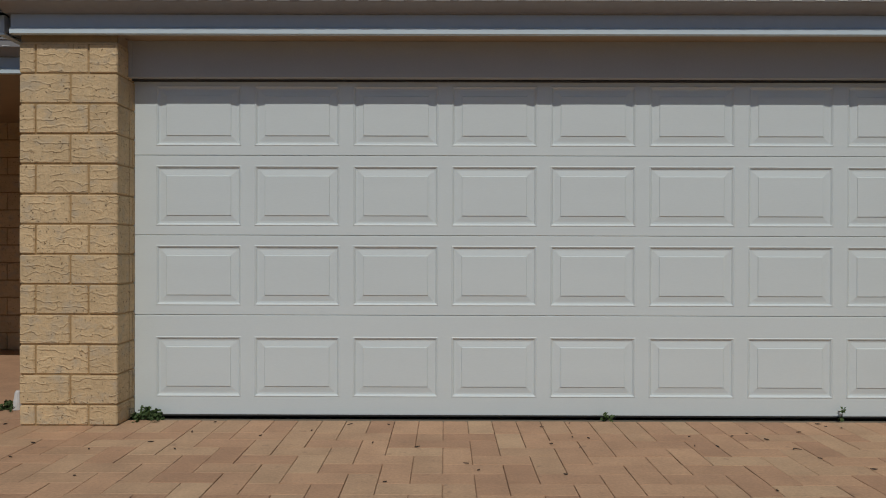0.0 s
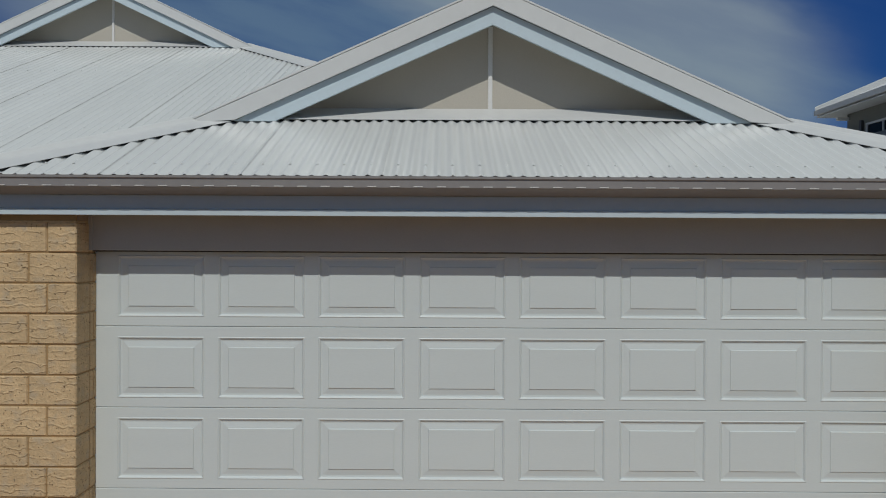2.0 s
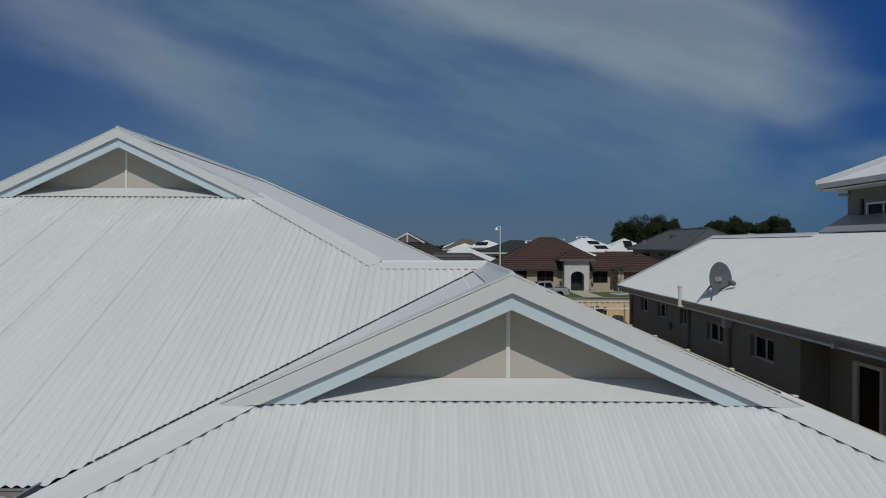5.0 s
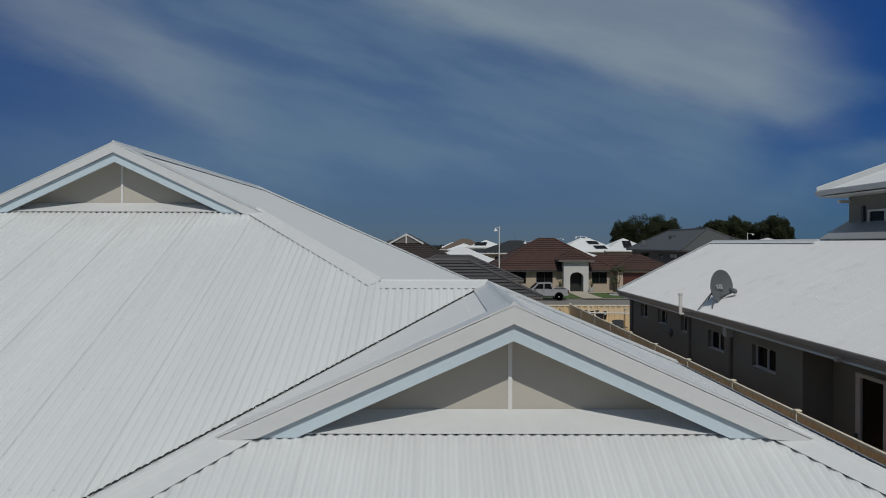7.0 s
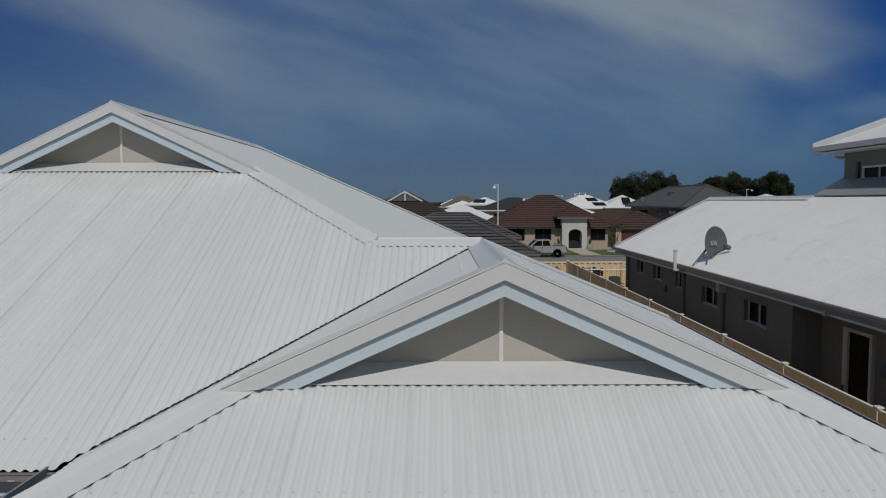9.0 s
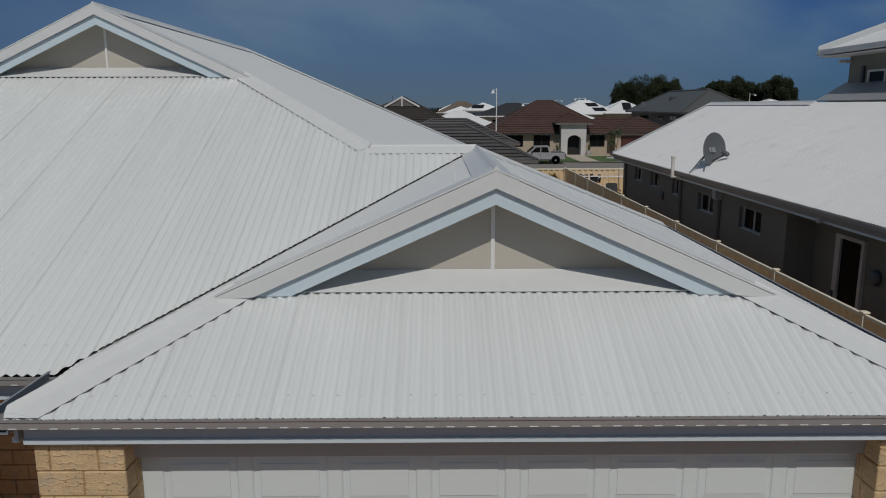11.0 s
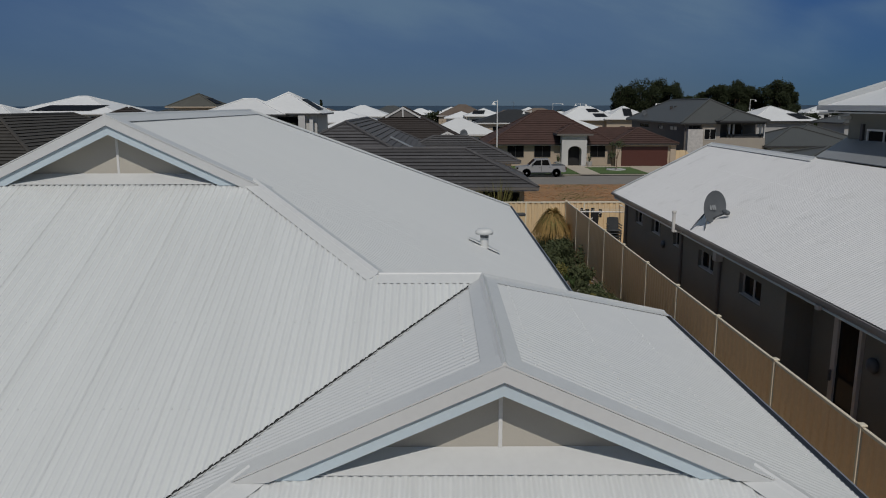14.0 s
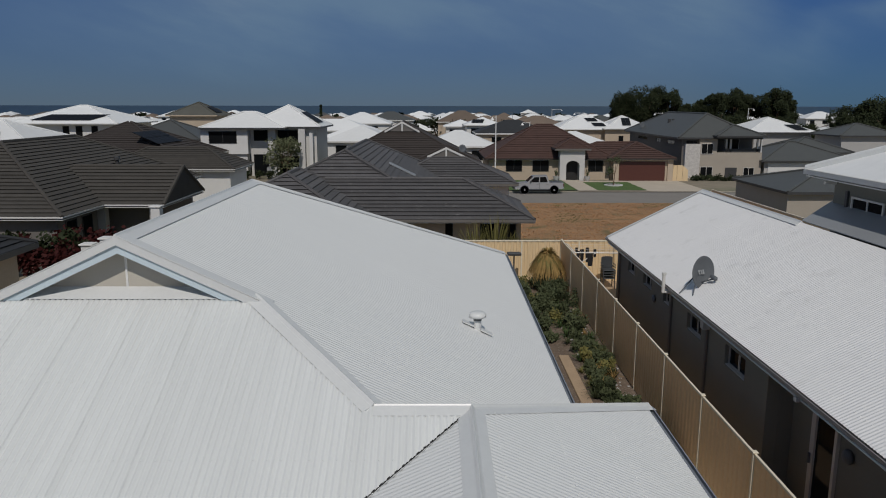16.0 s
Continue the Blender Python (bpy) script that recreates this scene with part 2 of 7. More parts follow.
def hewn_brick(name, color, grey, pit):
    """Split-face clay brick: curving tool ridges in patches, pits, pale and grey clouding, each brick with its own pattern."""
    m = material(name, color, 0.88, vary=0.16, scale=9, fine=60, per_object=0.07, spots=(grey, 13, 0.52, 0.72))
    n, l = m.node_tree.nodes, m.node_tree.links
    b = n["Principled BSDF"]
    base = b.inputs["Base Color"].links[0].from_socket
    geo_, info = n.new("ShaderNodeNewGeometry"), n.new("ShaderNodeObjectInfo")
    off = n.new("ShaderNodeVectorMath"); off.operation = "MULTIPLY_ADD"
    off.inputs[1].default_value = (37, 11, 23)
    l.new(info.outputs["Random"], off.inputs[0])
    l.new(geo_.outputs["Position"], off.inputs[2])
    wave = n.new("ShaderNodeTexWave")
    wave.bands_direction = "Z"
    wave.inputs["Scale"].default_value = 6.5
    wave.inputs["Distortion"].default_value = 6.0
    wave.inputs["Detail"].default_value = 2.5
    wave.inputs["Detail Scale"].default_value = 1.9
    wave.inputs["Detail Roughness"].default_value = 0.55
    l.new(off.outputs[0], wave.inputs["Vector"])
    ridge = n.new("ShaderNodeMapRange")
    ridge.inputs["From Min"].default_value = 0.8
    ridge.inputs["From Max"].default_value = 1.0
    l.new(wave.outputs["Fac"], ridge.inputs["Value"])
    patch = n.new("ShaderNodeTexNoise")
    patch.inputs["Scale"].default_value = 11
    l.new(off.outputs[0], patch.inputs["Vector"])
    pr = n.new("ShaderNodeMapRange")
    pr.inputs["From Min"].default_value = 0.40
    pr.inputs["From Max"].default_value = 0.56
    l.new(patch.outputs["Fac"], pr.inputs["Value"])
    lines = n.new("ShaderNodeMath"); lines.operation = "MULTIPLY"
    l.new(ridge.outputs[0], lines.inputs[0]); l.new(pr.outputs[0], lines.inputs[1])
    grain = n.new("ShaderNodeTexNoise")
    grain.inputs["Scale"].default_value = 75
    grain.inputs["Detail"].default_value = 4
    l.new(off.outputs[0], grain.inputs["Vector"])
    hole = n.new("ShaderNodeMapRange")
    hole.inputs["From Min"].default_value = 0.63
    hole.inputs["From Max"].default_value = 0.72
    l.new(grain.outputs["Fac"], hole.inputs["Value"])
    rough_ = n.new("ShaderNodeMath"); rough_.operation = "MULTIPLY_ADD"
    rough_.inputs[1].default_value = 0.75
    l.new(grain.outputs["Fac"], rough_.inputs[0]); l.new(lines.outputs[0], rough_.inputs[2])
    coarse = n.new("ShaderNodeTexNoise")
    coarse.inputs["Scale"].default_value = 26
    coarse.inputs["Detail"].default_value = 5
    coarse.inputs["Roughness"].default_value = 0.65
    l.new(off.outputs[0], coarse.inputs["Vector"])
    lump = n.new("ShaderNodeMath"); lump.operation = "MULTIPLY_ADD"
    lump.inputs[1].default_value = 2.4
    l.new(coarse.outputs["Fac"], lump.inputs[0]); l.new(rough_.outputs[0], lump.inputs[2])
    h = n.new("ShaderNodeMath"); h.operation = "SUBTRACT"
    l.new(lump.outputs[0], h.inputs[0]); l.new(hole.outputs[0], h.inputs[1])
    bp = n.new("ShaderNodeBump")
    bp.inputs["Strength"].default_value = 1.0
    bp.inputs["Distance"].default_value = 0.0034
    l.new(h.outputs[0], bp.inputs["Height"]); l.new(bp.outputs[0], b.inputs["Normal"])
    mx = n.new("ShaderNodeMix"); mx.data_type = "RGBA"
    mx.inputs["B"].default_value = (*pit, 1)
    l.new(hole.outputs[0], mx.inputs["Factor"]); l.new(base, mx.inputs["A"])
    l.new(mx.outputs["Result"], b.inputs["Base Color"])
    return m


BRICK = hewn_brick("cream_hewn_brick", (0.585, 0.43, 0.245), (0.48, 0.385, 0.26), (0.21, 0.135, 0.065))
MORTAR = material("mortar_cream", (0.37, 0.245, 0.115), 0.95, vary=0.15, bump=0.003, bump_scale=90)
def paver_clay():
    """Fired clay paving: each piece between tan, pink and straw, with sandy bloom and dark specks."""
    m = material("clay_paver", (0.475, 0.298, 0.176), 0.85, vary=0.2, scale=5, fine=70, bump=0.002, bump_scale=120, per_object=0.08, spots=((0.25, 0.155, 0.10), 14, 0.64, 0.8))
    n, l = m.node_tree.nodes, m.node_tree.links
    hsv = next(k for k in n if k.bl_idname == "ShaderNodeHueSaturation")
    info, ramp = n.new("ShaderNodeObjectInfo"), n.new("ShaderNodeValToRGB")
    isle, pick = n.new("ShaderNodeNewGeometry"), n.new("ShaderNodeMath")
    pick.operation = "ADD"
    l.new(info.outputs["Random"], pick.inputs[0])
    l.new(isle.outputs["Random Per Island"], pick.inputs[1])
    wrap = n.new("ShaderNodeMath")
    wrap.operation = "FRACT"
    l.new(pick.outputs[0], wrap.inputs[0])
    ramp.color_ramp.elements[0].color = (0.40, 0.232, 0.138, 1)
    ramp.color_ramp.elements[1].color = (0.50, 0.33, 0.20, 1)
    mid = ramp.color_ramp.elements.new(0.55)
    mid.color = (0.455, 0.278, 0.166, 1)
    l.new(wrap.outputs[0], ramp.inputs["Fac"])
    l.new(ramp.outputs["Color"], hsv.inputs["Color"])
    return m


PAVER = paver_clay()
SAND = material("joint_sand", (0.30, 0.195, 0.12), 0.95, vary=0.25)
GLASS = material("window_glass", (0.008, 0.009, 0.010), 0.06, vary=0.0, spec=0.10)
ALU_WHITE = material("frame_white", (0.62, 0.61, 0.58), 0.45, vary=0.05)
ALU_GREY = material("frame_grey", (0.50, 0.49, 0.46), 0.45, vary=0.05)
ALU_DARK = material("frame_dark", (0.05, 0.05, 0.05), 0.45)
# fence steel made brighter and warmer to carry bounced light on the side fence
FENCE_BOUNCE = material("fence_bounce_lit_steel", (0.85, 0.60, 0.34), 0.5, vary=0.07, scale=0.8, fine=15)
TAUPE = material("render_taupe", (0.176, 0.175, 0.152), 0.85, vary=0.08, scale=1.2, fine=50, bump=0.002, bump_scale=140)
FENCE = material("fence_cream_steel", (0.72, 0.55, 0.33), 0.5, vary=0.06, scale=1.0, fine=20)
FENCE_POST = material("fence_post_cream", (0.72, 0.66, 0.52), 0.5, vary=0.05)
TILE_GREY = material("roof_tile_charcoal", (0.082, 0.079, 0.08), 0.7, vary=0.22, scale=1.6, fine=12, per_object=0.22, spots=((0.14, 0.135, 0.132), 3, 0.6, 0.8))
TILE_BROWN = material("roof_tile_brown", (0.038, 0.030, 0.026), 0.8, vary=0.2, scale=1.6, fine=12)
TILE_RED = material("roof_tile_red_brown", (0.068, 0.035, 0.027), 0.8, vary=0.25, scale=1.2, fine=10)
ROOF_DARK = material("roof_steel_slate", (0.07, 0.073, 0.070), 0.5, vary=0.1, scale=1.0)
ROOF_FAR_WHITE = material("roof_far_white", (0.74, 0.75, 0.74), 0.45, vary=0.05, scale=0.3, fine=3, per_object=0.08)
ROOF_FAR_BROWN = material("roof_far_brown", (0.16, 0.12, 0.09), 0.75, vary=0.15, scale=0.5, fine=5, per_object=0.2)
RENDER_WHITE = material("render_white", (0.62, 0.62, 0.60), 0.85, vary=0.06, scale=0.8, fine=10)
RENDER_GREY = material("render_grey", (0.40, 0.395, 0.38), 0.85, vary=0.06, scale=0.8, fine=10)
RENDER_BEIGE = material("render_beige", (0.45, 0.37, 0.28), 0.85, vary=0.08, scale=0.8, fine=10)
RENDER_DARK = material("render_dark", (0.14, 0.13, 0.12), 0.85, vary=0.08, scale=0.8, fine=10)
TILE_UMBER = material("roof_tile_umber", (0.054, 0.049, 0.042), 0.8, per_object=0.15, vary=0.22, scale=1.6, fine=12)
RENDER_STONE = material("render_stone", (0.37, 0.33, 0.275), 0.85, vary=0.07, scale=0.8, fine=10)
RENDER_PALE = material("render_pale_grey", (0.54, 0.535, 0.515), 0.85, vary=0.06, scale=0.8, fine=10)
LEAF_PALE = material("leaf_pale_green", (0.105, 0.115, 0.06), 0.7, spec=0.15, vary=0.4, scale=2, fine=9)
STONE = material("stacked_stone", (0.52, 0.50, 0.47), 0.9, vary=0.3, scale=3, fine=14, bump=0.02, bump_scale=6)
DOOR_RED = material("garage_red_brown", (0.085, 0.028, 0.02), 0.45, vary=0.06)
SOLAR = material("solar_cells", (0.010, 0.011, 0.014), 0.5, vary=0.1, spec=0.1)
GRASS_DRY = material("dry_grass", (0.30, 0.172, 0.083), 0.95, vary=0.35, scale=0.5, fine=7, bump=0.08, bump_scale=4, spots=((0.10, 0.10, 0.04), 0.6, 0.52, 0.75))
GRASS_GREEN = material("lawn", (0.07, 0.12, 0.03), 0.95, vary=0.25, scale=1, fine=14, bump=0.02, bump_scale=25)
SOIL = material("garden_soil", (0.15, 0.11, 0.08), 0.95, vary=0.35, scale=3, fine=24, bump=0.02, bump_scale=30, spots=((0.30, 0.25, 0.20), 14, 0.55, 0.72))
GROUND = material("suburb_ground", (0.22, 0.19, 0.14), 0.95, vary=0.3, scale=0.08, fine=0.8, spots=((0.09, 0.11, 0.05), 0.06, 0.5, 0.7))
ASPHALT = material("asphalt_grey", (0.21, 0.195, 0.175), 0.9, vary=0.1, scale=0.5, fine=20)
CONCRETE = material("concrete_pale", (0.46, 0.40, 0.32), 0.9, vary=0.1, scale=0.7, fine=12)
SEA = material("sea_water", (0.008, 0.030, 0.055), 0.5, vary=0.15, scale=0.01, fine=0.08)
BARK = material("bark", (0.16, 0.11, 0.075), 0.95, vary=0.3, bump=0.01, bump_scale=20)
LEAF_DARK = material("leaf_dark_green", (0.022, 0.029, 0.012), 0.7, spec=0.15, vary=0.5, scale=0.8, fine=4)
LEAF = material("leaf_grey_green", (0.065, 0.078, 0.038), 0.7, spec=0.15, vary=0.4, scale=3, fine=20)
LEAF_YELLOW = material("leaf_yellow_green", (0.145, 0.135, 0.045), 0.7, spec=0.15, vary=0.35, scale=3, fine=20)
LEAF_RED = material("leaf_red", (0.042, 0.009, 0.008), 0.7, spec=0.15, vary=0.4, scale=3, fine=20)
STRAW = material("straw_blades", (0.30, 0.20, 0.075), 0.8, spec=0.15, vary=0.35, scale=4, fine=30)
WEED = material("weed_leaf", (0.06, 0.095, 0.035), 0.7, spec=0.15, vary=0.35, scale=20, fine=90)
METAL_GREY = material("metal_grey", (0.095, 0.105, 0.115), 0.5, 0.0, vary=0.1)
METAL_WHITE = material("painted_white_metal", (0.72, 0.72, 0.70), 0.4, vary=0.05)
CAR_SILVER = material("car_silver", (0.42, 0.43, 0.44), 0.25, 0.3, vary=0.03)
TYRE = material("tyre_rubber", (0.025, 0.025, 0.025), 0.8)
CLOTH = material("black_cloth", (0.015, 0.015, 0.017), 0.9, vary=0.2)
PLASTIC_DARK = material("dark_plastic", (0.05, 0.055, 0.06), 0.5)
PATH_SLAB = material("path_slab_tan", (0.40, 0.29, 0.19), 0.9, vary=0.12, scale=2, fine=20)


# ---- building helpers ----
class Shape:
    """Vertices and faces of one mesh to be."""

    def __init__(self):
        self.v, self.f = [], []

    def face(self, *pts):
        k = len(self.v)
        self.v += [tuple(p) for p in pts]
        self.f.append(tuple(range(k, k + len(pts))))
        return self

    def box(self, x0, x1, y0, y1, z0, z1):
        k = len(self.v)
        self.v += [(x, y, z) for z in (z0, z1) for x, y in ((x0, y0), (x1, y0), (x1, y1), (x0, y1))]
        self.f += [tuple(k + i for i in q) for q in ((3, 2, 1, 0), (4, 5, 6, 7), (0, 1, 5, 4), (1, 2, 6, 5), (2, 3, 7, 6), (3, 0, 4, 7))]
        return self

    def soft_box(self, x0, x1, y0, y1, z0, z1, r=0.005):
        """A box with bevelled edges."""
        k = len(self.v)
        for z, i in ((z0, r), (z0 + r, 0), (z1 - r, 0), (z1, r)):
            a, b, c, d = x0 + i, x1 - i, y0 + i, y1 - i
            self.v += [(a + r, c, z), (b - r, c, z), (b, c + r, z), (b, d - r, z), (b - r, d, z), (a + r, d, z), (a, d - r, z), (a, c + r, z)]
        self.f.append(tuple(k + i for i in range(7, -1, -1)))
        self.f.append(tuple(k + 24 + i for i in range(8)))
        for s in range(3):
            for i in range(8):
                j = (i + 1) % 8
                self.f.append((k + s * 8 + i, k + s * 8 + j, k + s * 8 + 8 + j, k + s * 8 + 8 + i))
        return self

    def prism(self, pts, offset):
        """A flat outline pts (3d) pushed along offset."""
        k, n = len(self.v), len(pts)
        o = Vector(offset)
        self.v += [tuple(p) for p in pts] + [tuple(Vector(p) + o) for p in pts]
        self.f.append(tuple(range(k + n - 1, k - 1, -1)))
        self.f.append(tuple(range(k + n, k + 2 * n)))
        for i in range(n):
            j = (i + 1) % n
            self.f.append((k + i, k + j, k + n + j, k + n + i))
        return self

    def sweep(self, profile, a, b, side, up, closed=True):
        """A cross-section (s, u) carried from a to b."""
        k, n = len(self.v), len(profile)
        a, b, side, up = Vector(a), Vector(b), Vector(side), Vector(up)
        for p in (a, b):
            self.v += [tuple(p + side * s + up * u) for s, u in profile]
        for i in range(n if closed else n - 1):
            j = (i + 1) % n
            self.f.append((k + i, k + j, k + n + j, k + n + i))
        if closed:
            self.f.append(tuple(range(k + n - 1, k - 1, -1)))
            self.f.append(tuple(range(k + n, k + 2 * n)))
        return self

    def tube(self, a, b, r0, r1=None, n=10):
        a, b = Vector(a), Vector(b)
        r1 = r0 if r1 is None else r1
        d = (b - a).normalized()
        s = d.orthogonal().normalized()
        u = d.cross(s)
        k = len(self.v)
        for p, r in ((a, r0), (b, r1)):
            self.v += [tuple(p + (s * math.cos(2 * math.pi * i / n) + u * math.sin(2 * math.pi * i / n)) * r) for i in range(n)]
        for i in range(n):
            j = (i + 1) % n
            self.f.append((k + i, k + j, k + n + j, k + n + i))
        self.f.append(tuple(range(k + n - 1, k - 1, -1)))
        self.f.append(tuple(range(k + n, k + 2 * n)))
        return self

    def lathe(self, profile, at, n=20, axis=None):
        """Radius and height pairs turned about an upright (or given) axis."""
        k, m = len(self.v), len(profile)
        at = Vector(at)
        d = Vector(axis or (0, 0, 1)).normalized()
        s = d.orthogonal().normalized()
        u = d.cross(s)
        for r, h in profile:
            self.v += [tuple(at + d * h + (s * math.cos(2 * math.pi * i / n) + u * math.sin(2 * math.pi * i / n)) * r) for i in range(n)]
        for q in range(m - 1):
            for i in range(n):
                j = (i + 1) % n
                self.f.append((k + q * n + i, k + q * n + j, k + q * n + n + j, k + q * n + n + i))
        self.f.append(tuple(range(k + n - 1, k - 1, -1)))
        self.f.append(tuple(range(k + (m - 1) * n, k + m * n)))
        return self

    def mesh(self, name, mat, smooth=False):
        me = bpy.data.meshes.new(name)
        me.from_pydata(self.v, [], self.f)
        me.materials.append(mat)
        if smooth:
            me.polygons.foreach_set("use_smooth", [True] * len(me.polygons))
        me.update()
        return me


def thing(name, at, label, category, group="", kind=""):
    """An empty at the base of a thing, to hold its parts."""
    ob = new(name)
    ob.empty_display_size = 0.2
    ob.location = at
    return tagged(ob, label, category, group, kind)


def part(name, shape, mat, parent, label="", smooth=False, kind=""):
    """One mesh under a thing or under a part; coordinates are the world's."""
    ob = new(name, shape.mesh(name, mat, smooth))
    inverse = Matrix() if parent.parent else parent.matrix_basis.inverted()
    ob.parent = parent
    ob.matrix_parent_inverse = inverse
    return tagged(ob, label, kind=kind)


def single(name, shape, mat, label, category, group="", kind="", smooth=False):
    return tagged(new(name, shape.mesh(name, mat, smooth)), label, category, group, kind)


def span(poly, c, axis):
    """Where the line coordinate[axis] = c crosses an outline: the least and greatest other coordinate."""
    got = []
    for (p, q) in zip(poly, poly[1:] + poly[:1]):
        a, b = p[axis], q[axis]
        if a != b and min(a, b) <= c <= max(a, b):
            k = (c - a) / (b - a)
            got.append(p[1 - axis] + k * (q[1 - axis] - p[1 - axis]))
    return (min(got), max(got)) if len(got) > 1 else None


WAVE, DEEP = 0.076, 0.0098


def corrugated(parent, name, poly, height, axis, mat, sheet=0.76, per=6, split=True, deep=DEEP, lap=0.0045):
    """Corrugated sheets over an outline poly (x, y); height(x, y) is the plane; waves follow one another along axis (0: x, 1: y)."""
    lo, hi = min(p[axis] for p in poly), max(p[axis] for p in poly)
    step = WAVE / per
    total = int((hi - lo) / step)
    per_sheet = int(round(sheet / step)) if split else total + 1
    for first in range(0, total + 1, per_sheet):
        s, prev = Shape(), None
        for k in range(first, min(first + per_sheet + per, total) + 1):
            c = min(max(lo + k * step, lo + 1e-4), hi - 1e-4)
            ab = span(poly, c, axis)
            if not ab or ab[1] - ab[0] < 1e-4:
                prev = None
                continue
            lift = deep * math.cos(2 * math.pi * k / per) + (lap if k >= first + per_sheet - per // 2 else 0.0)
            row = []
            for o in ab:
                x, y = (c, o) if axis == 0 else (o, c)
                row.append((x, y, height(x, y) + lift))
            i = len(s.v)
            s.v += row
            if prev is not None:
                s.f.append((prev, i, i + 1, prev + 1) if axis == 0 else (prev, prev + 1, i + 1, i))
            prev = i
        if s.f:
            part(name, s, mat, parent, smooth=True)


def screws(parent, poly, height, axis, rows):
    """Roof screws on every second crest along level lines."""
    s = Shape()
    lo, hi = min(p[axis] for p in poly), max(p[axis] for p in poly)
    n = int((hi - lo) / (2 * WAVE))
    for o in rows:
        for k in range(1, n):
            c = lo + k * 2 * WAVE
            ab = span(poly, c, axis)
            if not ab or not ab[0] + 0.05 < o < ab[1] - 0.05:
                continue
            x, y = (c, o) if axis == 0 else (o, c)
            z = height(x, y) + DEEP
            s.lathe([(0.009, -0.002), (0.0085, 0.002), (0.005, 0.006)], (x, y, z), 6)
    if s.f:
        part("roof_screws", s, SCREW, parent, "rows of small steel roofing screws", kind="stuff")


def cap(parent, name, a, b, na, nb, width, mat, lift=0.016, roll=0.028, trim=None, crest=1.0, sealed=True):
    """A folded ridge or hip cap from a to b; na and nb are level directions that point down either slope with their fall, as (direction, fall)."""
    a, b = Vector(a), Vector(b)
    d = (b - a).normalized()
    s = Shape()
    left = (Vector((*na[0], -na[1]))).normalized()
    right = (Vector((*nb[0], -nb[1]))).normalized()
    left = (left - d * left.dot(d)).normalized()
    right = (right - d * right.dot(d)).normalized()
    up = Vector((0, 0, 1))
    prof = [left * width - up * 0.003, left * width, left * 0.05 + up * 0.004, left * roll + up * 0.012 * crest, left * roll * 0.5 + up * 0.026 * crest, up * 0.032 * crest,
            right * roll * 0.5 + up * 0.026 * crest, right * roll + up * 0.012 * crest, right * 0.05 + up * 0.004, right * width, right * width - up * 0.003]
    for p in (a, b):
        for q in prof:
            v = p + up * lift + q
            if trim and p is a:
                if abs(v.x) > abs(trim[0]):
                    v += d * (abs(v.x) - abs(trim[0])) / abs(d.x)
                if v.y < trim[1]:
                    v += d * (trim[1] - v.y) / d.y
            s.v.append(tuple(v))
    n = len(prof)
    for i in range(n - 1):
        s.f.append((i, i + 1, n + i + 1, n + i))
    s.f.append(tuple(range(n - 1, -1, -1)))
    s.f.append(tuple(range(n, 2 * n)))
    c = part(name, s, mat, parent, "folded white steel capping")
    for w in (left, right) if sealed else ():
        base_ = w * (width - 0.022)
        nrm = d.cross(w)
        nrm = nrm if nrm.z > 0 else -nrm
        part("dark_gap_strip", Shape().sweep([(-0.02, -0.02), (0, -0.02), (0, 0.006), (-0.02, 0.006)], a + base_ + d * 0.2, b + base_, w, nrm), SEAL, c, "dark foam closure under the capping")
    return c


GUTTER_PROFILE = [(0, 0.018), (-0.075, 0.018), (-0.164, 0.05), (-0.17, 0.055), (-0.17, 0.098), (-0.178, 0.103), (-0.178, 0.116), (-0.16, 0.116), (-0.162, 0.06), (-0.07, 0.028), (-0.008, 0.028), (-0.008, 0.085), (0, 0.085)]


def gutter(parent, a, b, out, mat, slots=False, fascia_mat=None, inset=0.0):
    """A quad gutter against a fascia, from a to b (top of the gutter's lip is 0.1 above a); out points away from the wall."""
    side = -Vector((*out, 0))
    s = Shape().sweep(GUTTER_PROFILE, a, b, side, (0, 0, 1))
    g = part("gutter", s, mat, parent, "folded steel gutter")
    if slots:
        a, b = Vector(a), Vector(b)
        n = int((b - a).length / 0.125)
        d = (b - a).normalized()
        for k in range(n):
            p = a + d * (0.06 + k * 0.125) - side * 0.1695 + Vector((0, 0, 0.0585))
            q = p + d * 0.05
            part("overflow_slot", Shape().sweep([(0, 0.0), (-0.004, -0.001), (-0.004, 0.002), (0, 0.004)], p, q, side, (0, 0, 1)), SLOT, g)
    if fascia_mat:
        a = Vector(a) + (Vector(b) - Vector(a)).normalized() * inset
        f = Shape().sweep([(-0.045, -0.08), (-0.02, -0.08), (-0.02, 0.017), (-0.045, 0.017)], a, b, side, (0, 0, 1))
        part("fascia", f, fascia_mat, parent, "blue-grey steel fascia")
        f = Shape().sweep([(-0.06, -0.094), (-0.02, -0.094), (-0.02, -0.084), (-0.046, -0.078), (-0.046, -0.058), (-0.06, -0.064)], a, b, side, (0, 0, 1))
        part("fascia_lip", f, BARGE, parent, "pale rolled lower edge")
    return g


# ---- ground, sea ----
def ground_height(y):
    return float(np.interp(y, (-200, 31, 38, 64, 95, 140, 300, 850, 900), (0, 0, -0.7, -1.3, -1.35, -2.0, -3.4, -5.9, -7.5)))


